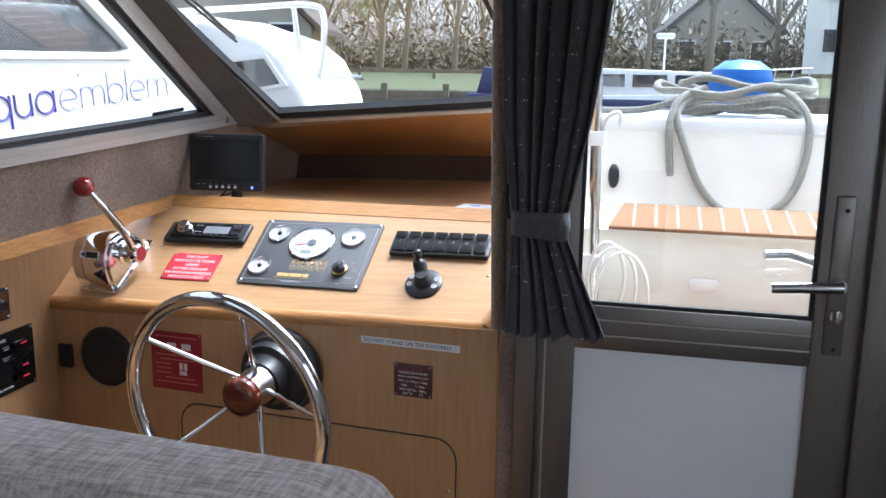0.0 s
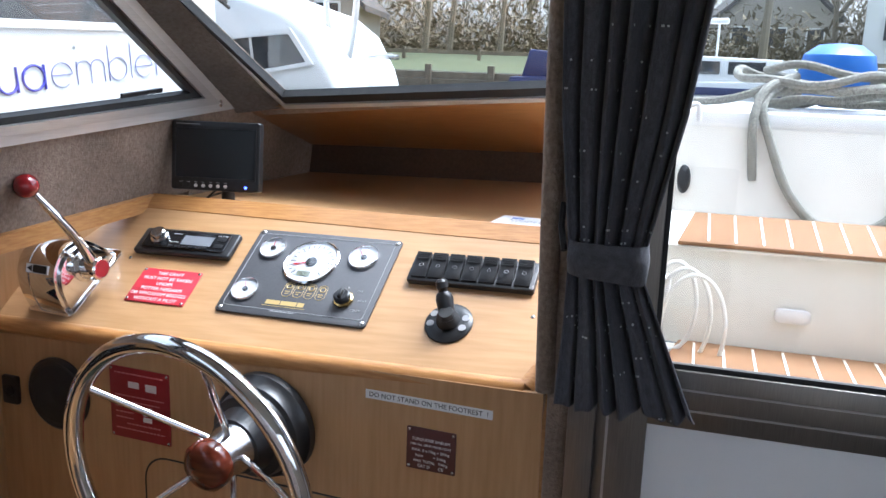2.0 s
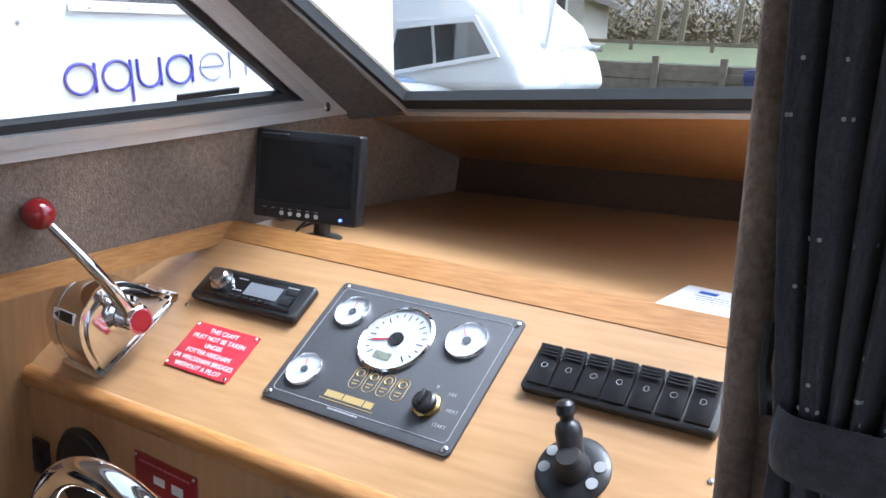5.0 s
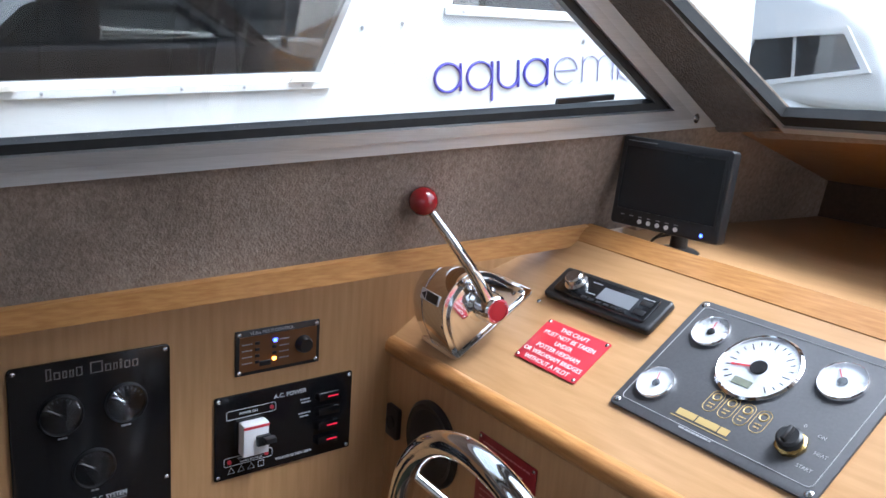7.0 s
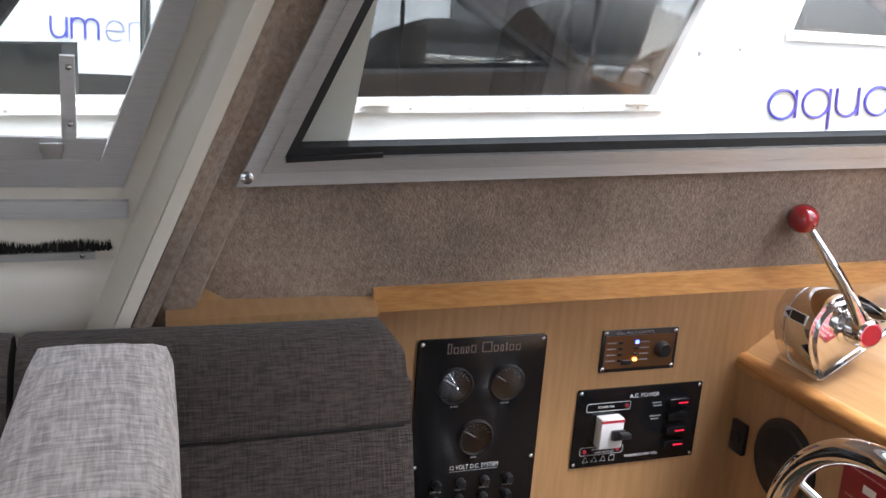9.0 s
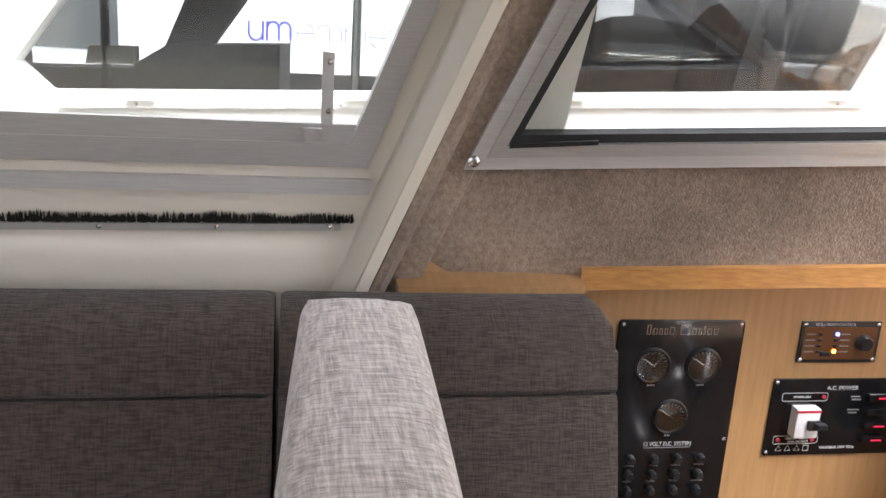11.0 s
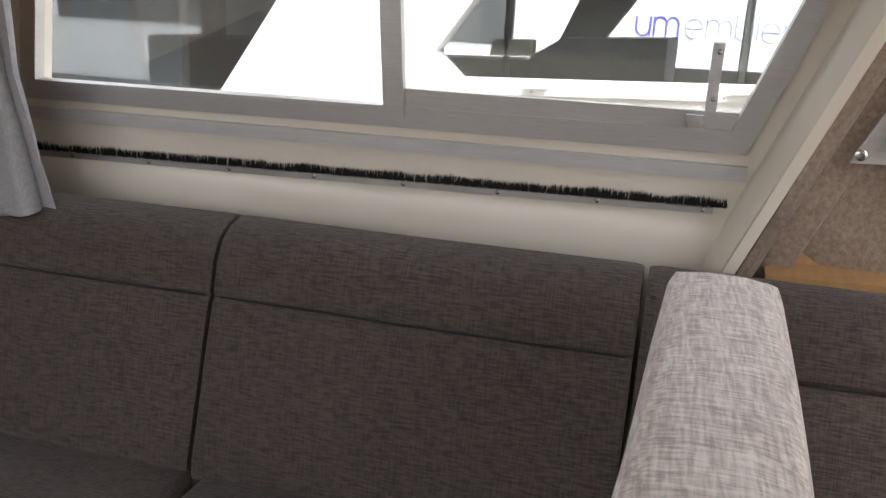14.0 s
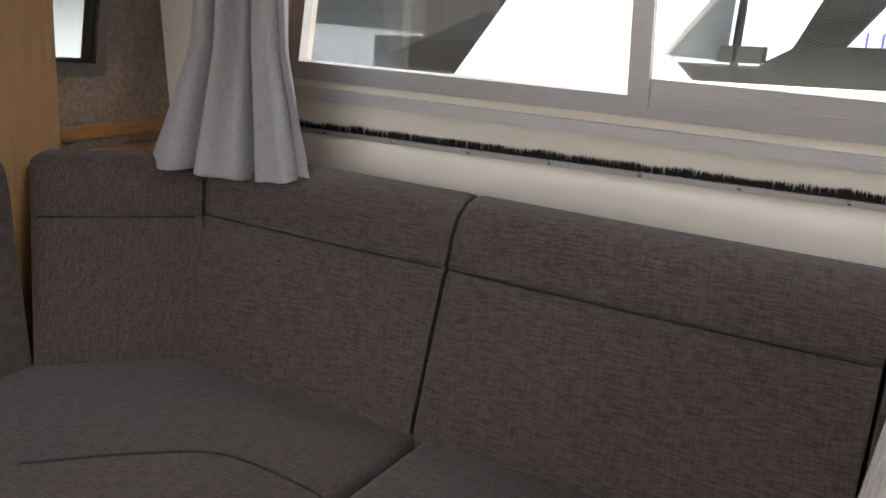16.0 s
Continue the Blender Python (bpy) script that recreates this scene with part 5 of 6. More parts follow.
for i, (w, h) in enumerate(((0.006, 0.014), (0.007, 0.009), (0.005, 0.009), (0.005, 0.009), (0.007, 0.011), (0.0, 0), (0.014, 0.014), (0.007, 0.009), (0.005, 0.009), (0.003, 0.012), (0.007, 0.009), (0.007, 0.009))):
    if w:
        ring(b, [m @ V(p) for p in ((x, -0.005, 0), (x + w, -0.005, 0), (x + w, h - 0.005, 0), (x, h - 0.005, 0))],
             [m @ V(p) for p in ((x + 0.0016, -0.0036, 0), (x + w - 0.0016, -0.0036, 0), (x + w - 0.0016, h - 0.0066, 0), (x + 0.0016, h - 0.0066, 0))], m.to_3x3() @ V((0, 0, 0.0004)))
    x += w + 0.0022 if w else 0.006
part("maker_mark", b, STEEL, fmp, "silver outline maker's mark")
part("lettering", merge(words("12 VOLT D.C. SYSTEM", 0.0085, GM @ T(0, 0.791, 0), 0.068)), WHITEINK, fmp)
b = bmesh.new()
span(b, -0.034, 0.034, 0.7855, 0.7862, 0, 0.0003, 0, GM)
bars(b, GM, [(-0.04, -0.03, 0.878), (0.030, 0.042, 0.878), (-0.006, 0.004, 0.804)], 0.0022, 0.001, 31)
part("rule", b, GREYINK, fmp)
for r in range(4):
    for c in range(4):
        m = GM @ T(-0.051 + 0.034 * c, 0.770 - 0.024 * r, 0)
        b = bmesh.new()
        lathe(b, [(0.0062, 0), (0.0062, 0.004), (0.0048, 0.006), (0.0048, 0.010), (0, 0.011)], m, 14)
        part("push_switch", b, BLACK, fmp)
        tx = (("LIGHTS",) * 4, ("WIPER", "WIPER", "HORN", "COOKER"), ("", "", "", ""), ("", "", "", ""))[r][c]
        if tx:
            part("lettering", words(tx, 0.0045, m @ T(0, -0.011, 0)), GREYINK, fmp)
for x, z in ((-0.083, 0.964), (0.083, 0.964), (0.083, 0.797), (-0.083, 0.797)):
    b = bmesh.new()
    screw(b, GM @ T(x, z, 0), 0.003)
    part("screw", b, STEEL, fmp)

mc = thing("charger_control", "bronze coloured charger control panel with small lights", "control panel", at=(-0.85, 1.69, 0.94))
CMX = WM @ T(1.690, 0.939, 0)
b = bmesh.new()
prism(b, rrect(-0.060, 0.060, -0.030, 0.030, 0.001), 0, 0.003, CMX, 0.0005)
part("plate", b, BLACK, mc)
b = bmesh.new()
span(b, -0.055, 0.055, -0.025, 0.022, 0.003, 0.0036, 0, CMX)
part("fascia", b, BRONZE, mc)
part("lettering", words("VE.Bus MULTI CONTROL", 0.0062, CMX @ T(-0.010, 0.0255, 0.0034), 0.062), GREYINK, mc)
b = bmesh.new()
for k in range(4):
    for x in (-0.034, -0.010):
        span(b, x, x + 0.006, 0.010 - 0.0085 * k, 0.014 - 0.0085 * k, 0.0036, 0.005, 0.0005, CMX)
span(b, -0.028, -0.012, -0.020, -0.013, 0.0036, 0.006, 0.001, CMX)
pieces("led_housing", b, BLACK, mc)
b = bmesh.new()
span(b, -0.009, -0.004, 0.0105, 0.0145, 0.005, 0.0056, 0, CMX)
part("blue_light", b, BLUE_LED, mc)
b = bmesh.new()
span(b, -0.010, -0.005, -0.0145, -0.0105, 0.005, 0.0056, 0, CMX)
part("amber_light", b, AMBER_LED, mc)
b = bmesh.new()
lathe(b, [(0.012, 0.0036), (0.011, 0.010), (0.009, 0.014), (0, 0.0145)], CMX @ T(0.035, 0.0, 0), 20)
part("knob", b, BLACK, mc)
b = bmesh.new()
bars(b, CMX @ T(0, 0, 0.0038), [(x, x + 0.014, 0.012 - 0.0085 * k) for k in range(4) for x in (-0.052, 0.0)], 0.0016, 0.0008, 41)
part("small_print", b, GREYINK, mc)
for sx in (-1, 1):
    for sy in (-1, 1):
        b = bmesh.new()
        screw(b, CMX @ T(sx * 0.055, sy * 0.0255, 0.003), 0.0032)
        part("screw", b, STEEL, mc)

ac = thing("mains_panel", "black mains power panel with a white breaker", "switch panel", at=(-0.85, 1.70, 0.83))
AM = WM @ T(1.7035, 0.827, 0)
b = bmesh.new()
prism(b, rrect(-0.101, 0.101, -0.058, 0.058, 0.003), 0, 0.003, AM, 0.0007)
part("plate", b, GLOSSBLACK, ac)
part("lettering", words("A.C. POWER", 0.0085, AM @ T(0.005, 0.044, 0.0034), 0.048), WHITEINK, ac)
part("lettering", words("WARNING 240V 50Hz", 0.006, AM @ T(0.012, -0.047, 0.0034), 0.055), WHITEINK, ac)
part("lettering", words("POWER ON", 0.0048, AM @ T(-0.055, 0.031, 0.0034)), WHITEINK, ac)
part("lettering", merge(words("CORRECT POLARITY", 0.0042, AM @ T(-0.050, -0.032, 0.0034)), words("WHEN BOTH LIT", 0.0042, AM @ T(-0.050, -0.037, 0.0034))), WHITEINK, ac)
b = bmesh.new()
for y0, y1, x0, x1 in ((0.025, 0.037, -0.085, -0.016), (-0.040, -0.028, -0.088, -0.020)):
    tube(b, [AM @ V((x, y, 0.0032)) for x, y in rrect(x0, x1, y0, y1, 0.003)], 0.0004, 4, closed=True)
for k in range(3):
    x = -0.078 + 0.014 * k
    tube(b, [AM @ V((x + p, -0.047 + q, 0.0032)) for p, q in ((-0.0045, -0.0035), (0.0045, -0.0035), (0, 0.0045))], 0.0005, 4, closed=True)
tube(b, [AM @ V((-0.036 + p, -0.047 + q, 0.0032)) for p, q in ((-0.004, -0.004), (0.004, -0.004), (0.004, 0.004), (-0.004, 0.004))], 0.0005, 4, closed=True)
pieces("outline_mark", b, WHITEINK, ac)
b = bmesh.new()
span(b, -0.069, -0.033, -0.024, 0.020, 0.003, 0.020, 0.002, AM)
br = part("breaker", b, WHITEINK, ac, "white circuit breaker with a black toggle")
b = bmesh.new()
span(b, -0.052, -0.033, -0.010, 0.004, 0.020, 0.026, 0.001, AM)
span(b, -0.045, -0.030, -0.004, 0.003, 0.026, 0.036, 0.001, AM)
part("toggle", b, BLACK, br)
b = bmesh.new()
span(b, -0.069, -0.033, 0.0145, 0.018, 0.0195, 0.0206, 0, AM)
part("stripe", b, RED, br)
b = bmesh.new()
for x, y in ((-0.022, 0.031), (-0.081, -0.034), (-0.029, -0.034)):
    lathe(b, [(0.003, 0.003), (0.003, 0.005), (0, 0.0055)], AM @ T(x, y, 0), 10)
pieces("neon", b, RED, ac)
b = bmesh.new()
for k in range(4):
    span(b, 0.046, 0.080, 0.024 - 0.0215 * k, 0.036 - 0.0215 * k, 0.003, 0.009, 0.002, AM)
pieces("rocker", b, GLOSSBLACK, ac)
b = bmesh.new()
for k in (0, 2, 3):
    span(b, 0.060, 0.076, 0.029 - 0.0215 * k, 0.031 - 0.0215 * k, 0.009, 0.0094, 0, AM)
pieces("rocker_light", b, RED_LED, ac)
b = bmesh.new()
bars(b, AM @ T(0, 0, 0.0032), [(0.020, 0.036, 0.031), (0.022, 0.036, 0.0265), (0.018, 0.036, 0.011), (0.020, 0.034, 0.0065)], 0.002, 0.001, 51)
part("small_print", b, GREYINK, ac)
for sx in (-1, 1):
    for sy in (-1, 1):
        b = bmesh.new()
        screw(b, AM @ T(sx * 0.096, sy * 0.053, 0.003), 0.003)
        part("screw", b, STEEL, ac)

# ---- own foredeck ----
fd = thing("foredeck_well", "cream moulded foredeck well outside the door", "deck", kind="structure", at=(0.4, 2.3, 0.8))
b = bmesh.new()
span(b, -0.15, 0.95, 1.86, 2.62, 0.70, 0.78, 0.01)
part("well_floor", b, DECK, fd)
b = bmesh.new()
slab(b, [V((-0.2, 2.62, 0.78)), V((1.1, 2.62, 0.78)), V((1.1, 2.66, 0.985)), V((-0.2, 2.66, 0.985))], V((0, 0.5, 0)))
slab(b, [V((-0.2, 2.86, 0.985)), V((1.1, 2.86, 0.985)), V((1.1, 2.95, 1.245)), V((-0.2, 2.95, 1.245))], V((0, 0.3, 0)))
part("coaming", b, DECK, fd)
b = bmesh.new()
span(b, -0.35, 1.3, 2.94, 3.6, 1.20, 1.258, 0.02)
part("fore_deck", b, GEL, fd)
b = bmesh.new()
span(b, -0.35, 0.12, 2.56, 3.0, 0.75, 1.05, 0.03)
span(b, 0.98, 1.40, 1.9, 3.0, 0.75, 1.25, 0.03)
part("side_moulding", b, DECK, fd)
tr = thing("tread_pad", "tan anti-slip tread pad with ribbed joints on the step", "step pad", at=(0.44, 2.74, 0.99))
b = bmesh.new()
PADM = fr((0, 2.645, 0.985), (1, 0, 0), (0, 1, 0.17))
prism(b, [(0.185, 0.0), (0.80, 0.0), (0.78, 0.20), (0.215, 0.20)], 0.0, 0.010, PADM, 0.003)
part("pad", b, TREAD, tr)
for k in range(10):
    b = bmesh.new()
    span(b, 0.245 + 0.055 * k, 0.250 + 0.055 * k, 0.012, 0.185, 0.010, 0.0115, 0, PADM)
    part("joint", b, DECK, tr)
b = bmesh.new()
prism(b, [(2.645, 0.98), (2.87, 0.98), (2.87, 1.023), (2.645, 0.9845)], -0.2, 1.1, fr((0, 0, 0), (0, 1, 0), (0, 0, 1)))
part("sloping_step", b, DECK, fd)
tr2 = thing("tread_pad", "tan tread strip on the well floor", "step pad", at=(0.4, 1.95, 0.78))
b = bmesh.new()
prism(b, [(0.165, 2.375), (0.90, 2.375), (0.88, 2.615), (0.205, 2.615)], 0.78, 0.788, None, 0.002)
part("pad", b, TREAD, tr2)
for k in range(11):
    b = bmesh.new()
    span(b, 0.235 + 0.058 * k, 0.240 + 0.058 * k, 2.39, 2.60, 0.788, 0.7892, 0)
    part("joint", b, DECK, tr2)
vt = thing("deck_light", "small oval black vent in the coaming", "vent", at=(0.185, 2.9, 1.10))
b = bmesh.new()
lathe(b, [(0.034, 0), (0.034, 0.006), (0.028, 0.010), (0.0, 0.010)], fr((0.183, 2.89, 1.095), (1, 0, 0), (0, 0.3, 1)) @ Matrix.Diagonal((0.45, 1, 1, 1)), 24)
part("rim", b, BLACK, vt)
cl = thing("deck_cleat", "small cream fairlead on the coaming", "cleat", at=(0.5, 2.87, 1.01))
b = bmesh.new()
prism(b, rrect(0.455, 0.545, 2.845, 2.885, 0.018), 0.987, 1.004, None, 0.004)
part("body", b, CREAM, cl)
cl2 = thing("deck_cleat", "small white plate in the well wall", "cleat", at=(0.42, 2.0, 0.8))
b = bmesh.new()
prism(b, rrect(0.39, 0.46, 0.845, 0.875, 0.012), 0, 0.01, fr((0, 2.632, 0), (1, 0, 0), (0, 0, 1)), 0.003)
part("body", b, PAPER, cl2)
st = thing("rail_post", "stainless post with white clips in the foredeck corner", "post", at=(0.15, 2.6, 0.78))
b = bmesh.new()
tube(b, [(0.160, 2.59, 0.77), (0.138, 2.59, 1.55)], 0.014, 12)
part("tube", b, STEEL, st)
b = bmesh.new()
span(b, 0.120, 0.172, 2.57, 2.61, 1.20, 1.235, 0.006)
tube(b, smooth_path([(0.165, 2.59, 1.235), (0.175, 2.58, 1.27), (0.20, 2.58, 1.28), (0.205, 2.58, 1.25)], 6), 0.006, 8)
span(b, 0.128, 0.180, 2.57, 2.61, 0.88, 0.93, 0.006)
pieces("clip", b, PAPER, st, near=0.03)
cb = thing("cable_coil", "white shore cable hung in loose loops", "cable", at=(0.2, 2.55, 0.8))
for k in range(3):
    b = bmesh.new()
    r = 0.055 + 0.012 * k
    tube(b, [(0.19 + 0.02 * k + r * 0.8 * math.cos(a), 2.56 - 0.01 * k + 0.01 * math.sin(a), 0.875 + 0.1 * math.sin(a) * (0.9 + 0.1 * k) - 0.02 * k) for a in [i * math.pi / 14 for i in range(28)]], 0.0045, 7, closed=True)
    part("loop", b, WHITEROPE, cb)
rp = thing("mooring_rope", "weathered grey mooring rope coiled on the foredeck", "rope", at=(0.5, 3.15, 1.26))
rnd = random.Random(2)
for k in range(6):
    b = bmesh.new()
    c = V((0.50 + rnd.uniform(-0.04, 0.05), 3.14 + rnd.uniform(-0.04, 0.04), 1.272 + 0.016 * k))
    rx, ry, ph = rnd.uniform(0.15, 0.21), rnd.uniform(0.10, 0.15), rnd.uniform(0, 6)
    tube(b, [c + V((rx * math.cos(a), ry * math.sin(a), 0.012 * math.sin(2 * a + ph) + 0.006 * math.sin(5 * a))) for a in [i * math.pi / 20 for i in range(40)]], 0.0105, 9, closed=True)
    part("coil", b, ROPE, rp)
b = bmesh.new()
tube(b, smooth_path([(0.60, 3.08, 1.35), (0.66, 3.0, 1.31), (0.69, 2.94, 1.24), (0.665, 2.89, 1.10), (0.60, 2.86, 1.02), (0.50, 2.86, 1.005), (0.42, 2.88, 1.07), (0.37, 2.91, 1.18), (0.345, 2.95, 1.275), (0.40, 3.05, 1.33)], 7), 0.0105, 9)
part("hanging_loop", b, ROPE, rp)
b = bmesh.new()
tube(b, smooth_path([(0.42, 3.05, 1.34), (0.35, 2.97, 1.31), (0.325, 2.92, 1.24), (0.330, 2.91, 1.15), (0.335, 2.905, 1.10)], 6), 0.0105, 9)
part("hanging_end", b, ROPE, rp)
b = bmesh.new()
tube(b, smooth_path([(0.40, 3.1, 1.33), (0.25, 3.1, 1.275), (0.0, 3.15, 1.272), (-0.3, 3.2, 1.272)], 6), 0.0105, 9)
part("running_end", b, ROPE, rp)
by = thing("buoy", "blue plastic fender lying in the rope coil", "fender", at=(0.52, 3.2, 1.33))
b = bmesh.new()
lathe(b, [(0.03, -0.08), (0.075, -0.06), (0.095, 0.0), (0.085, 0.05), (0.05, 0.075), (0, 0.08)], T(0.53, 3.22, 1.345))
part("body", b, BLUEBUOY, by)

# ---- neighbouring cruiser along the side ----
NN = V((0.9945, -0.1044, 0))


def NW(y, z, d=0.0):
    """A place on the neighbour's cabin side."""
    return V((-1.55 + 0.105 * (y - 2.53), y, z)) + NN * d


nb = thing("moored_cruiser", "white moored cruiser with smoked windows and blue lettering", "boat", at=(-2.5, 1.2, 0.45))
wA = [(1.30, 1.187), (2.165, 1.243), (2.275, 1.50), (1.42, 1.50)]
wB = [(0.435, 1.146), (1.13, 1.182), (1.21, 1.50), (0.592, 1.50), (0.372, 1.203)]
wC = [(-1.3, 1.0), (-0.24, 1.05), (0.105, 1.53), (-1.3, 1.53)]
wD = [(2.49, 1.412), (3.10, 1.425), (3.15, 1.44), (3.13, 1.46), (2.90, 1.62), (2.55, 1.62)]
b = bmesh.new()


def side_with(bm, y0, y1, hole, z0=0.3, z1=1.78):
    n = len(hole)
    c = [(y0, z0), (y1, z0), (y1, z1), (y0, z1)]
    if n == 5:
        c.append((y0, hole[4][1]))
    if n == 6:
        c = [(y0, z0), (y1 - 0.3, z0), (y1, z0 + 0.5), (y1 - 0.06, hole[3][1] + 0.1), (hole[4][0], z1), (y0, z1)]
    ring(bm, [NW(*p) for p in c], [NW(*p) for p in hole], -NN * 0.05)


side_with(b, -1.6, 0.16, wC)
slab(b, [NW(0.16, 0.3), NW(0.35, 0.3), NW(0.35, 1.78), NW(0.16, 1.78)], -NN * 0.05)
side_with(b, 0.35, 1.25, wB)
side_with(b, 1.25, 2.36, wA)
side_with(b, 2.36, 3.60, wD)
part("cabin_side", b, GEL, nb, smooth=False)
b = bmesh.new()
slab(b, [NW(-1.7, 1.78, 0.03), NW(2.9, 1.78, 0.03), NW(2.6, 1.9, -0.6), NW(2.4, 1.92, -2.0), NW(-1.7, 1.92, -2.0), NW(-1.7, 1.9, -0.6)], V((0, 0, 0.06)))
part("roof", b, GEL, nb)
b = bmesh.new()
slab(b, [NW(-1.7, 0.3, -0.06), NW(3.4, 0.3, -0.06), NW(3.0, 0.3, -2.0), NW(-1.7, 0.3, -2.0)], V((0, 0, 0.1)))
part("cabin_sole", b, DARKIN, nb)
b = bmesh.new()
ring(b, [NW(-1.7, 0.35, -2.0), NW(3.2, 0.35, -2.0), NW(3.2, 1.9, -2.0), NW(-1.7, 1.9, -2.0)], [NW(-1.3, 1.05, -2.0), NW(2.2, 1.12, -2.0), NW(2.2, 1.6, -2.0), NW(-1.3, 1.6, -2.0)], -NN * 0.04)
part("far_cabin_side", b, GREYIN, nb)
for hole, tint in ((wA, TINT), (wC, TINT), (wD, TINT), (wB, CLEAR)):
    b = bmesh.new()
    slab(b, [NW(*p, -0.03) for p in hole], -NN * 0.004)
    g = part("window_pane", b, tint, nb)
    g.visible_shadow = False
for x0, x1, z, dz in ((1.28, 2.185, 1.158, 0.053), (0.46, 1.20, 1.112, 0.04), (2.47, 3.16, 1.388, 0.017), (-1.3, -0.22, 0.965, 0.055)):
    b = bmesh.new()
    slab(b, [NW(x0, z, 0.0), NW(x1, z + dz, 0.0), NW(x1, z + dz + 0.016, 0.0), NW(x0, z + 0.016, 0.0)], NN * 0.008)
    lg = part("window_ledge", b, GEL, nb)
    b = bmesh.new()
    for k in range(7):
        q = (k + 0.5) / 7
        screw(b, fr(NW(x0 + (x1 - x0) * q, z + dz * q + 0.008, 0.008), (0, 1, 0), (0, 0, 1)), 0.0035)
    pieces("screw", b, GREYINK, lg)
for y, z in ((1.41, 1.186), (1.53, 1.194), (2.12, 1.232), (0.63, 1.146), (1.08, 1.172)):
    b = bmesh.new()
    slab(b, [NW(y - 0.03, z - 0.008, 0.006), NW(y + 0.03, z - 0.004, 0.006), NW(y + 0.022, z + 0.006, 0.006), NW(y - 0.022, z + 0.003, 0.006)], NN * 0.012)
    part("window_hinge", b, CREAM, nb)
# inside it: seat backs, wheel rim and a helm chair seen through the panes
b = bmesh.new()
slab(b, [NW(0.46, 0.4, -0.5), NW(0.855, 0.4, -0.5), NW(0.85, 1.252, -0.5), NW(0.56, 1.236, -0.5), NW(0.47, 1.18, -0.5)], -NN * 0.25)
slab(b, [NW(-1.2, 0.4, -0.9), NW(-0.1, 0.4, -0.9), NW(-0.1, 1.16, -0.9), NW(-1.2, 1.13, -0.9)], -NN * 0.4)
slab(b, [NW(0.10, 0.4, -0.56), NW(0.46, 0.4, -0.56), NW(0.46, 1.165, -0.56), NW(0.10, 1.15, -0.56)], -NN * 0.2)
pieces("seat_back", b, DARKIN, nb)
b = bmesh.new()
slab(b, [NW(0.52, 1.22, -0.62), NW(0.64, 1.22, -0.62), NW(0.87, 1.55, -0.62), NW(0.66, 1.55, -0.62)], -NN * 0.05)
part("cabin_pillar", b, DARKIN, nb)
b = bmesh.new()
slab(b, [NW(1.40, 0.4, -0.5), NW(2.02, 0.4, -0.5), NW(2.02, 1.36, -0.5), NW(1.80, 1.388, -0.5), NW(1.67, 1.34, -0.5), NW(1.595, 1.262, -0.5), NW(1.40, 1.25, -0.5)], -NN * 0.3)
part("console", b, GREYIN, nb)
b = bmesh.new()
slab(b, [NW(2.10, 0.4, -0.7), NW(2.75, 0.4, -0.7), NW(2.8, 1.42, -0.7), NW(2.35, 1.50, -0.7), NW(2.2, 1.45, -0.7), NW(2.10, 1.33, -0.7)], -NN * 0.4)
part("helm_console", b, GREYIN, nb)
b = bmesh.new()
tube(b, smooth_path([NW(1.80, 1.285, -0.45), NW(2.05, 1.297, -0.45), NW(2.30, 1.298, -0.45), NW(2.39, 1.275, -0.45), NW(2.43, 1.24, -0.45)], 6), 0.008, 8)
tube(b, [NW(2.13, 1.1, -0.42), NW(2.105, 1.6, -0.42)], 0.008, 8)
tube(b, [NW(1.66, 1.1, -0.42), NW(1.66, 1.6, -0.42)], 0.006, 8)
tube(b, [NW(1.52, 1.1, -0.42), NW(1.51, 1.6, -0.42)], 0.014, 8)
tube(b, [NW(0.40, 1.1, -0.5), NW(0.40, 1.6, -0.5)], 0.012, 8)
pieces("grab_rail", b, BLACK, nb)
b = bmesh.new()
tube(b, [NW(1.06, 0.9, -0.25), NW(1.06, 1.6, -0.25)], 0.011, 8)
part("pole", b, STEEL, nb)
b = bmesh.new()
slab(b, [NW(0.35, 1.175, -0.49), NW(0.475, 1.18, -0.49), NW(0.475, 1.226, -0.49), NW(0.36, 1.222, -0.49)], -NN * 0.05)
part("headrest", b, BRICK, nb)
b = bmesh.new()
slab(b, [NW(-1.02, 0.8, -1.0), NW(-0.93, 0.8, -1.0), NW(-0.93, 1.6, -1.0), NW(-1.02, 1.6, -1.0)], -NN * 0.04)
slab(b, [NW(-0.72, 0.8, -1.0), NW(-0.66, 0.8, -1.0), NW(-0.60, 1.33, -1.0), NW(-0.66, 1.33, -1.0)], -NN * 0.04)
slab(b, [NW(-0.28, 0.8, -1.0), NW(-0.22, 0.8, -1.0), NW(-0.16, 1.33, -1.0), NW(-0.22, 1.33, -1.0)], -NN * 0.04)
slab(b, [NW(-1.3, 1.30, -1.06), NW(0.2, 1.36, -1.06), NW(0.2, 1.40, -1.06), NW(-1.3, 1.34, -1.06)], -NN * 0.04)
pieces("door_post", b, GREYIN, nb)
# lettering
def arc(cx, cy, r, a0, a1, n=18):
    return [(cx + r * math.cos(radians(a0 + (a1 - a0) * k / n)), cy + r * math.sin(radians(a0 + (a1 - a0) * k / n))) for k in range(n + 1)]


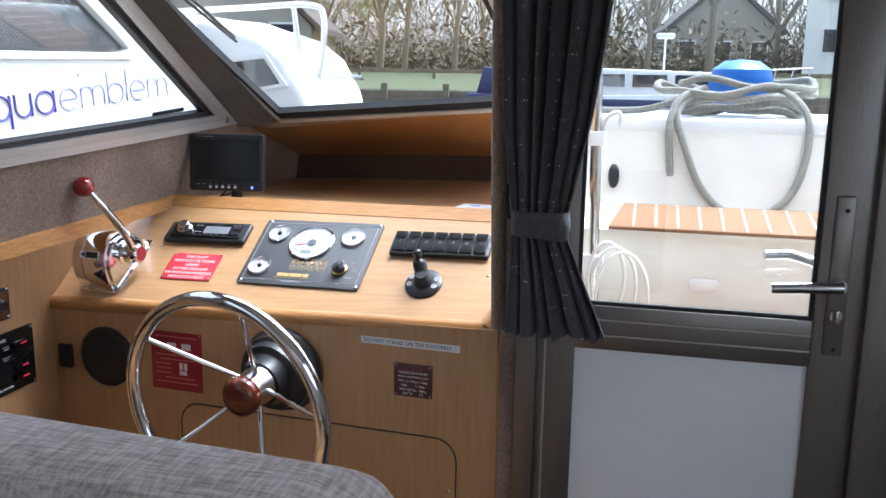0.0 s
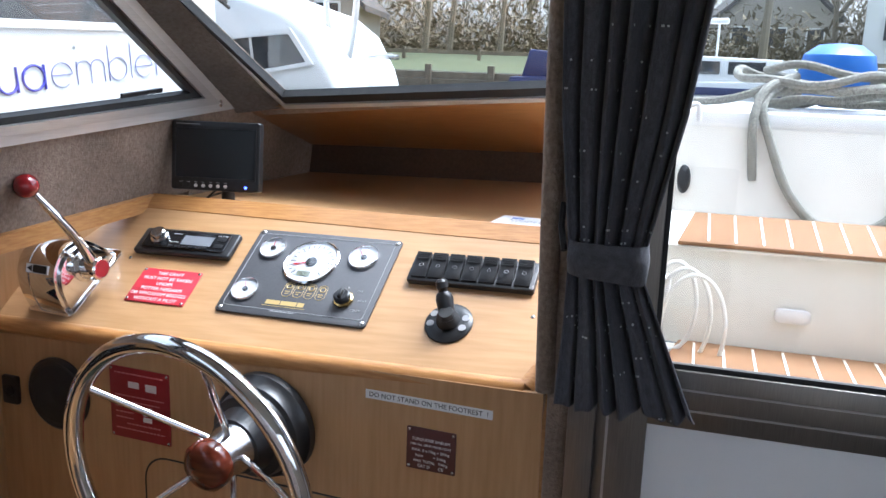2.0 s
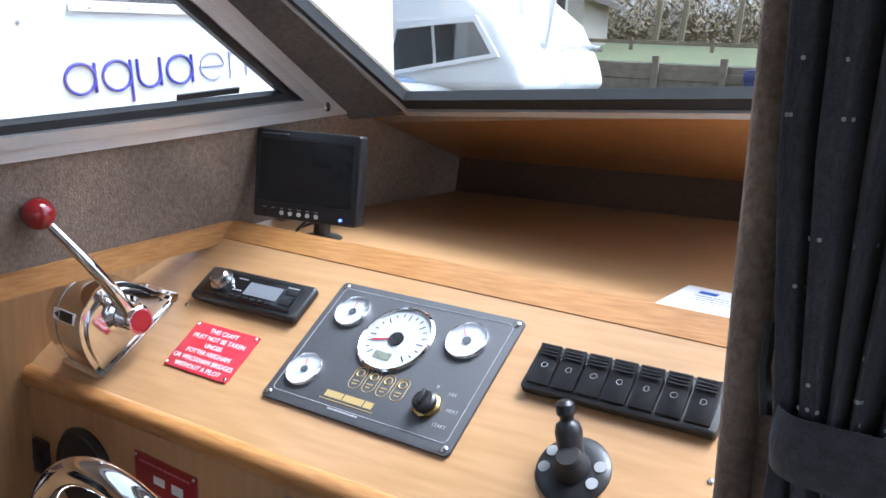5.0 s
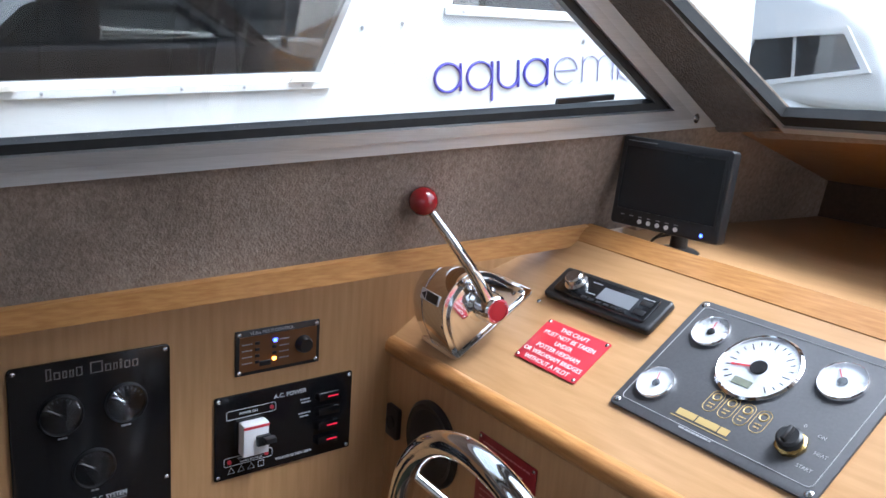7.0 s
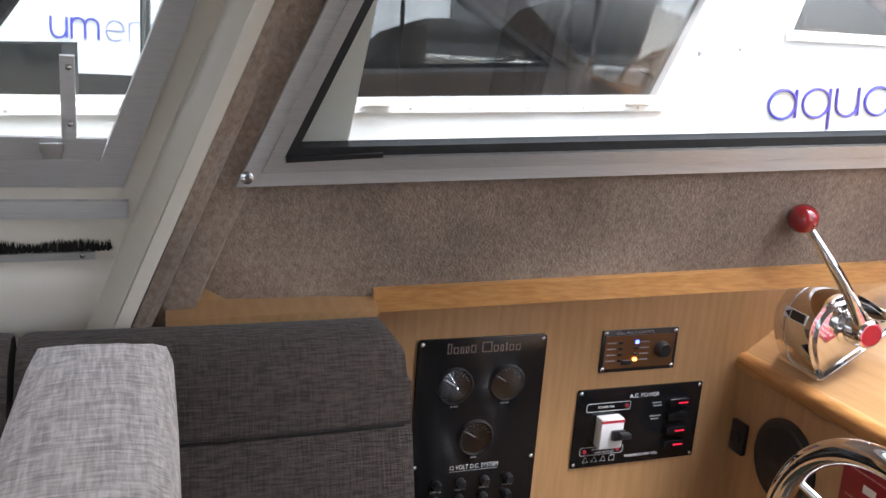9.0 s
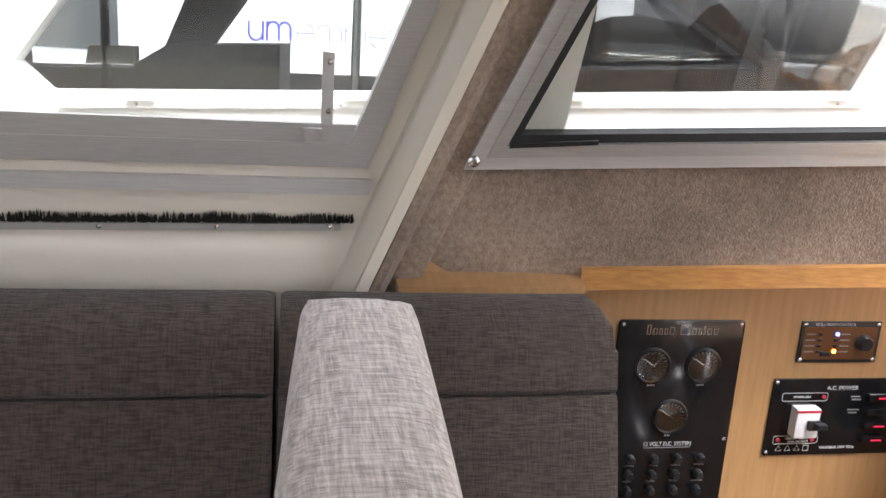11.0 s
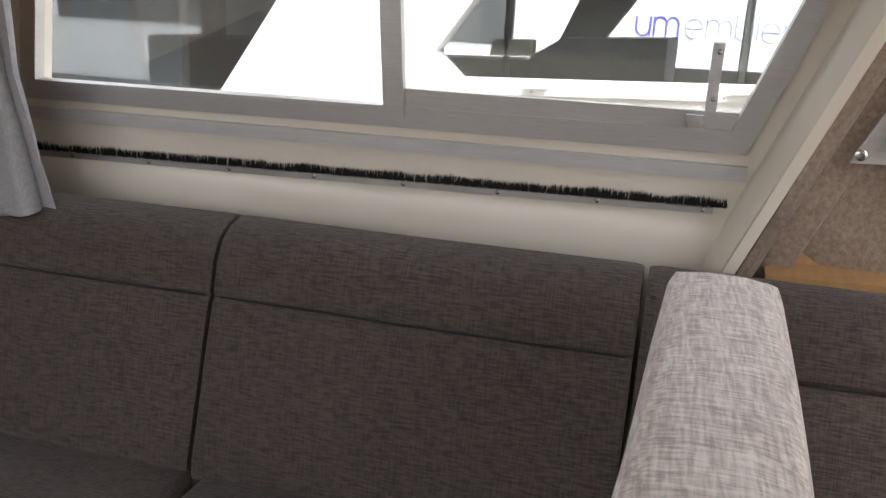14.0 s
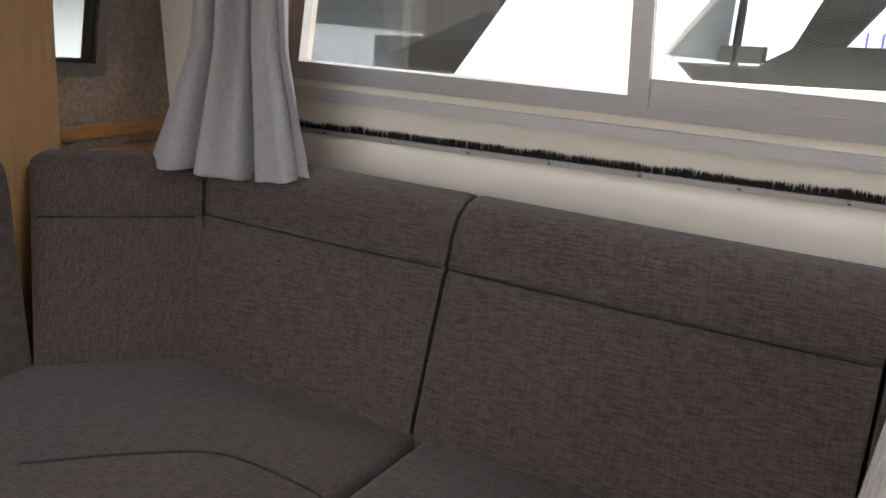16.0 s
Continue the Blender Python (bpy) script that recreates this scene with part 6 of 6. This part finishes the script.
GLYPHS = {                                     # strokes for a letter one unit high, and its width
    "a": ([arc(0.5, 0.5, 0.5, 0, 360, 28), [(1.0, 1.0), (1.0, 0.0)]], 1.0),
    "q": ([arc(0.5, 0.5, 0.5, 0, 360, 28), [(1.0, 1.0), (1.0, -0.45)]], 1.0),
    "u": ([[(0.0, 1.0), (0.0, 0.42)] + arc(0.42, 0.42, 0.42, 180, 360, 14) + [(0.84, 1.0)], [(0.84, 0.42), (0.84, 0.0)]], 0.84),
    "e": ([[(0.02, 0.5), (0.98, 0.5)] + arc(0.5, 0.5, 0.5, 0, 310, 24)], 1.0),
    "m": ([[(0, 0), (0, 1.0)], [(0, 0.6)] + arc(0.36, 0.64, 0.36, 180, 0, 12) + [(0.72, 0)], [(0.72, 0.6)] + arc(1.08, 0.64, 0.36, 180, 0, 12) + [(1.44, 0)]], 1.44),
    "b": ([arc(0.5, 0.5, 0.5, 0, 360, 28), [(0, 1.55), (0, 0)]], 1.0),
    "l": ([[(0, 0), (0, 1.55)]], 0.0),
}


def lettered(text, m, height, width, r, owner, material):
    """Flat geometric letters laid along x of m, each a part."""
    gap = 0.26
    total = sum(GLYPHS[c][1] for c in text) + gap * (len(text) - 1)
    k = width / total
    x = 0.0
    for c in text:
        b = bmesh.new()
        for st in GLYPHS[c][0]:
            tube(b, [m @ V(((x + px) * k, py * height, 0.0)) for px, py in st], r, 6)
        part("letter", b, material, owner)
        x += GLYPHS[c][1] + gap


LT = fr(NW(2.459, 1.206, 0.002), (NW(3.0, 0) - NW(2.459, 0)) + V((0, 0, 0.046)), (0, 0, 1))
lettered("aqua", LT, 0.067, 0.337, 0.0038, nb, LETTER)
lettered("emblem", LT @ T(0.362, 0, 0), 0.067, 0.53, 0.0014, nb, LETTER2)
b = bmesh.new()
for y, z in ((2.26, 1.345), (2.36, 1.36), (2.9, 1.35), (3.2, 1.36), (0.27, 1.2)):
    screw(b, fr(NW(y, z, 0.002), (0, 1, 0), (0, 0, 1)), 0.005)
pieces("screw", b, GREYINK, nb)
# a third boat beyond, seen through the neighbour's windows
tb = thing("moored_cruiser", "further white cruiser with blue lettering on its side", "boat", at=(-8.6, 0.8, 0.45))
b = bmesh.new()
span(b, -10.4, -8.0, -6.0, 8.0, 0.3, 2.9, 0.1)
part("cabin", b, GEL, tb)
b = bmesh.new()
span(b, -8.0, -7.98, -5.6, -0.6, 0.95, 1.9, 0.0)
part("window_pane", b, TINT, tb)
L3 = fr((-7.996, 0.52, 1.115), (0, 1, 0.0), (0, 0, 1))
lettered("um", L3, 0.17, 0.37, 0.010, tb, LETTER)
lettered("emblem", L3 @ T(0.43, 0, 0), 0.17, 1.05, 0.005, tb, LETTER2)

# ---- cruiser bow seen through the windscreen ----
fb = thing("cruiser_bow", "white cruiser bow with pale blue deck and rails", "boat", at=(-1.4, 4.2, 0.45))
b = bmesh.new()
prism(b, [(-3.0, 3.66), (-1.56, 3.68), (-1.22, 3.95), (-1.09, 4.22), (-1.12, 4.45), (-1.5, 4.7), (-3.0, 4.75)], 0.2, 1.215, None, 0.04, 3)
part("hull", b, GEL, fb)
b = bmesh.new()
prism(b, [(-3.0, 3.72), (-1.60, 3.74), (-1.28, 3.98), (-1.16, 4.22), (-1.19, 4.40), (-1.54, 4.64), (-3.0, 4.68)], 1.213, 1.228, None, 0.006)
part("deck", b, BLUEGEL, fb)
b = bmesh.new()
CB = fr((0.15, 3.80, 0), (1, 0, 0), (0, 0, 1))
prism(b, [(-3.15, 1.2), (-1.24, 1.2), (-1.27, 1.30), (-1.35, 1.44), (-1.46, 1.52), (-1.72, 1.60), (-3.15, 1.70)], -0.75, 0.0, CB, 0.04, 3)
part("cabin", b, GEL, fb)
for q in ([(-1.79, 1.245), (-1.59, 1.28), (-1.605, 1.408), (-1.735, 1.392)], [(-1.575, 1.283), (-1.365, 1.325), (-1.435, 1.425), (-1.59, 1.41)]):
    b = bmesh.new()
    prism(b, q, 0.001, 0.008, CB)
    part("cabin_window", b, TINT, fb)
b = bmesh.new()
wo = [(-1.825, 1.222), (-1.335, 1.318), (-1.428, 1.446), (-1.755, 1.415)]
wi = [(-1.795, 1.244), (-1.365, 1.326), (-1.436, 1.427), (-1.738, 1.394)]
ring(b, [CB @ V((x, y, 0.012)) for x, y in wo], [CB @ V((x, y, 0.012)) for x, y in wi], (0, 0.02, 0))
part("window_frame", b, GEL, fb)
for pts in ([(-1.9, 3.95, 1.62), (-1.45, 3.95, 1.64), (-1.17, 4.0, 1.655), (-1.11, 4.02, 1.60), (-1.14, 4.05, 1.40), (-1.2, 4.1, 1.2)],
            [(-1.24, 4.0, 1.65), (-1.23, 4.05, 1.42), (-1.21, 4.1, 1.2)], [(-1.9, 4.3, 1.60), (-1.5, 4.35, 1.58), (-1.4, 4.3, 1.42), (-1.38, 4.3, 1.2)]):
    b = bmesh.new()
    tube(b, smooth_path(pts, 6), 0.0125, 8)
    part("guard_rail", b, GEL, fb)
b = bmesh.new()
tube(b, smooth_path([(-1.32, 4.2, 1.21), (-1.28, 4.2, 1.30), (-1.18, 4.2, 1.34), (-1.02, 4.2, 1.36)], 6), 0.010, 8)
span(b, -1.08, -1.0, 4.17, 4.23, 1.345, 1.365, 0.005)
part("anchor", b, STEEL, fb)

# ---- river, bank and far shore ----
b = bmesh.new()
ring(b, [V((-400, -400, 0.30)), V((400, -400, 0.30)), V((400, 600, 0.30)), V((-400, 600, 0.30))],
     [V((-0.95, -1.7, 0.30)), V((1.38, -1.7, 0.30)), V((1.30, 3.55, 0.30)), V((-0.40, 3.55, 0.30))], (0, 0, -0.1))
solid("water", b, WATER, "dark still river water", "water", "structure")
gb = bmesh.new()
NX, NY = 60, 26
rows = []
for j in range(NY):
    y = 27.2 + (0 if j == 0 else 0.5 * j + 0.35 * max(0, j - 12) ** 2.0)
    row = []
    for i in range(NX + 1):
        x = -70 + 140 * i / NX
        z = 1.05 + 0.055 * min(y - 27.2, 14) + 0.15 * noise.noise((x * 0.2, y * 0.2, 0)) * min(1, (y - 27.2) / 3)
        row.append(gb.verts.new((x, y, z)))
    rows.append(row)
for a, c in zip(rows, rows[1:]):
    for i in range(NX):
        gb.faces.new((a[i], a[i + 1], c[i + 1], c[i]))
solid("ground", gb, GRASS, "green river bank lawn", "ground", "structure")
quay = thing("quay_edge", "weathered timber quay heading along the river bank", "quay", kind="structure", at=(0, 27, 0.4))
for k in range(24):
    x = -24 + 2.0 * k
    for j, (z0, z1) in enumerate(((0.25, 0.55), (0.56, 0.80), (0.82, 1.02))):
        b = bmesh.new()
        span(b, x + 0.01, x + 1.98, 27.0 - 0.02 * (j % 2), 27.15, z0, z1, 0.01)
        part("board", b, TIMBER, quay, smooth=False)
for k in range(24):
    b = bmesh.new()
    span(b, -24.1 + 2 * k, -23.9 + 2 * k, 26.85, 27.0, 0.2, 1.25, 0.02)
    part("pile", b, TIMBER, quay, smooth=False)
fence = thing("bank_fence", "low timber rail fence set back on the bank", "fence", at=(0, 33, 1.3))
for k in range(16):
    b = bmesh.new()
    span(b, -20 + 3 * k, -19.88 + 3 * k, 33, 33.12, 1.25, 1.85, 0.01)
    part("post", b, TIMBER, fence, smooth=False)
b = bmesh.new()
span(b, -20, 26, 33.02, 33.1, 1.62, 1.76, 0.01)
part("rail", b, TIMBER, fence, smooth=False)


def tree(x, y, z, h, spread, seed, leaf, density, name="willow_tree", label="willow tree just coming into pale leaf"):
    rnd = random.Random(seed)
    t = thing(name, label, "tree", "trees on the far bank", at=(x, y, z))
    tips = []
    bt = bmesh.new()
    tube(bt, [(x, y, z - 0.1), (x + rnd.uniform(-0.2, 0.2), y, z + h * 0.2), (x + rnd.uniform(-0.4, 0.4), y, z + h * 0.42)], 0.016 * h, 8, taper=0.010 * h)
    for k in range(9):
        a = rnd.uniform(0, 6.28)
        p0 = V((x + rnd.uniform(-0.1, 0.1), y, z + h * rnd.uniform(0.2, 0.42)))
        p1 = p0 + V((math.cos(a) * spread * 0.35, math.sin(a) * spread * 0.35, h * 0.22))
        p2 = p0 + V((math.cos(a) * spread * rnd.uniform(0.5, 0.9), math.sin(a) * spread * rnd.uniform(0.5, 0.9), h * rnd.uniform(0.3, 0.58)))
        tube(bt, [p0, p1, p2], 0.007 * h, 6, taper=0.003 * h)
        for q in range(6):
            w = p1 + (p2 - p1) * rnd.uniform(0.1, 1.1)
            e = w + V((rnd.uniform(-1, 1), rnd.uniform(-1, 1), rnd.uniform(0.0, 1.0))) * spread * 0.3
            tube(bt, [w, e], 0.0035 * h, 4, taper=0.001 * h)
            tips.append((w, e))
    part("trunk", bt, BARK, t)
    vs, fs = [], []
    for w, e in tips:
        for q in range(density):
            c = w + (e - w) * rnd.uniform(0.2, 1.2) + V((rnd.gauss(0, 1), rnd.gauss(0, 1), rnd.gauss(0, 1))) * spread * 0.10
            d = V((rnd.gauss(0, 0.5), rnd.gauss(0, 0.5), -1 if leaf is LEAFM else rnd.gauss(0, 1))).normalized() * rnd.uniform(0.12, 0.5)
            s = V((rnd.gauss(0, 1), rnd.gauss(0, 1), 0)).normalized() * (0.028 if leaf is LEAFM else 0.012)
            i = len(vs)
            vs += [c - s, c + s, c + d + s * 0.3]
            fs.append((i, i + 1, i + 2))
    me = bpy.data.meshes.new("crown")
    me.from_pydata([tuple(v) for v in vs], [], fs)
    me.materials.append(leaf)
    cr = new("crown", me)
    cr.parent = t
    cr.matrix_parent_inverse = Matrix.Translation(t.location).inverted()
    tagged(cr, kind="stuff")
    return t


rnd = random.Random(5)
for k in range(13):
    tree(-22 + 3.6 * k + rnd.uniform(-1.2, 1.2), 42 + rnd.uniform(-4, 6), 1.8, rnd.uniform(8, 12), rnd.uniform(3.0, 4.4), 20 + k, LEAFM if k % 3 != 1 else TWIGM, 60)
for k in range(16):
    tree(-40 + 5.2 * k + rnd.uniform(-2, 2), 58 + rnd.uniform(-3, 8), 1.8, rnd.uniform(9, 13), rnd.uniform(4, 5.5), 60 + k, TWIGM if k % 2 else LEAFM, 60, "bare_tree", "bare brown tree behind the bank")
rnd = random.Random(9)
vs, fs = [], []
for k in range(26000):
    x = rnd.uniform(-45, 45)
    y = rnd.uniform(46, 50)
    c = V((x, y, 1.6 + abs(rnd.gauss(0, 1.0)) * (1.2 + 0.6 * noise.noise((x * 0.3, 0, 1)))))
    s = V((rnd.gauss(0, 1), rnd.gauss(0, 1), rnd.gauss(0, 1))) * 0.13
    d = V((rnd.gauss(0, 1), rnd.gauss(0, 1), rnd.gauss(0, 1))) * 0.2
    i = len(vs)
    vs += [tuple(c), tuple(c + s), tuple(c + d)]
    fs.append((i, i + 1, i + 2))
me = bpy.data.meshes.new("hedge")
me.from_pydata(vs, [], fs)
me.materials.append(HEDGEM)
tagged(new("hedge", me), "brown scrubby hedge along the far bank", "hedge", kind="stuff")


rnd = random.Random(31)
vs, fs = [], []
for k in range(60000):
    x = rnd.uniform(-75, 75)
    y = rnd.uniform(70, 82)
    top = 13 + 4 * noise.noise((x * 0.12, 3, 1)) + 2.5 * noise.noise((x * 0.5, 1, 2))
    c = V((x, y, 1.5 + top * rnd.random() ** 1.1))
    s_ = V((rnd.gauss(0, 1), rnd.gauss(0, 1), rnd.gauss(0, 0.5))) * 0.10
    d = V((rnd.gauss(0, 0.6), rnd.gauss(0, 0.6), rnd.gauss(0, 1))) * 0.9
    i = len(vs)
    vs += [tuple(c), tuple(c + s_), tuple(c + d)]
    fs.append((i, i + 1, i + 2))
me = bpy.data.meshes.new("woodland")
me.from_pydata(vs, [], fs)
me.materials.append(TWIGM)
tagged(new("woodland", me), "bare brown winter woodland in the distance", "woodland", kind="stuff")


def house(x, y, z, w, d, h, rise, name, label, wall_mat, yaw=0, low=None):
    t = thing(name, label, "house", at=(x, y, z))
    m = pose(x, y, z, 0, 0, yaw)
    b = bmesh.new()
    span(b, -w / 2, w / 2, -d / 2, d / 2, -0.2, h, 0.0, m)
    prism(b, [(-w / 2, h), (w / 2, h), (0, h + rise)], -d / 2, d / 2, m @ fr((0, 0, 0), (1, 0, 0), (0, 0, 1)))
    part("wall", b, wall_mat, t, smooth=False)
    b = bmesh.new()
    for sx in (-1, 1):
        q = [V((0, -d / 2 - 0.3, h + rise + 0.12)), V((sx * (w / 2 + 0.4), -d / 2 - 0.3, h - 0.25)), V((sx * (w / 2 + 0.4), d / 2 + 0.3, h - 0.25)), V((0, d / 2 + 0.3, h + rise + 0.12))]
        slab(b, [m @ p for p in q], V((0, 0, 0.22)))
    part("roof", b, ROOFM, t, smooth=False)
    for k in range(3):
        for lv in range(2 if h > 3.5 else 1):
            xx = -w / 3 + w / 3 * k
            b = bmesh.new()
            span(b, xx - 0.5, xx + 0.5, -d / 2 - 0.06, -d / 2 + 0.02, 0.9 + 2.2 * lv, 2.0 + 2.2 * lv, 0, m)
            wf = part("window", b, GEL, t)
            b = bmesh.new()
            span(b, xx - 0.42, xx + 0.42, -d / 2 - 0.075, -d / 2 - 0.062, 0.98 + 2.2 * lv, 1.92 + 2.2 * lv, 0, m)
            part("pane", b, DARKIN, wf)
    return t


house(-16.2, 34, 1.4, 6.5, 6, 1.9, 3.0, "boathouse", "dark roofed boathouse with pale gable on the bank", BRICK, 12)
house(10.5, 44, 1.8, 7, 7, 4.6, 3.2, "riverside_house", "white riverside house with dark thatched roof", GEL, -10)
house(3.5, 56, 1.8, 6, 6, 2.6, 2.6, "cottage", "brown roofed cottage with pale walls behind the quay", BRICK, 8)

# boats moored on the far bank
def far_boat(x, y, L, cover, label):
    t = thing("motor_cruiser", label, "boat", "boats moored on the far bank", at=(x, y, 0.3))
    m = pose(x, y, 0.3, 0, 0, 0)
    b = bmesh.new()
    prism(b, [(-L / 2, 0), (L / 2 - 0.8, 0), (L / 2, 0.85), (-L / 2, 0.7)], -1.1, 1.1, m @ fr((0, 0, 0), (1, 0, 0), (0, 0, 1)), 0.05)
    hl = part("hull", b, GEL if cover is None else NAVY, t)
    b = bmesh.new()
    span(b, -L / 2, L / 2 - 0.5, -1.14, -1.10, 0.42, 0.62, 0.01, m)
    part("stripe", b, NAVY, hl)
    b = bmesh.new()
    prism(b, [(-L / 2 + 0.3, 0.7), (L / 2 - 1.2, 0.8), (L / 2 - 2.0, 1.35), (-L / 2 + 0.5, 1.45)], -0.95, 0.95, m @ fr((0, 0, 0), (1, 0, 0), (0, 0, 1)), 0.05)
    part("cabin", b, cover or GEL, t)
    if cover is None:
        for k in range(3):
            b = bmesh.new()
            span(b, -L / 2 + 0.7 + 1.1 * k, -L / 2 + 1.6 + 1.1 * k, -0.97, -0.955, 0.95, 1.28, 0, m)
            part("window", b, TINT, t)
        for k in range(4):
            b = bmesh.new()
            tube(b, [m @ V((L / 2 - 1.3 + 0.4 * k, -0.8, 0.8)), m @ V((L / 2 - 1.2 + 0.42 * k, -0.8, 1.45))], 0.02, 6)
            part("rail_post", b, STEEL, t)
        b = bmesh.new()
        tube(b, [m @ V((L / 2 - 1.3, -0.8, 1.42)), m @ V((L / 2 + 0.1, -0.8, 1.5))], 0.02, 6)
        part("guard_rail", b, STEEL, t)
        b = bmesh.new()
        tube(b, [m @ V((-0.5, 0, 1.4)), m @ V((-0.5, 0, 2.3))], 0.03, 6)
        span(b, -0.75, -0.25, -0.15, 0.15, 2.25, 2.4, 0.05, m)
        part("mast", b, GEL, t)


far_boat(1.0, 25.4, 6.2, None, "white cabin cruiser with a navy stripe at the far bank")
far_boat(-2.9, 25.6, 4.0, NAVY, "small boat under a navy blue cover at the far bank")
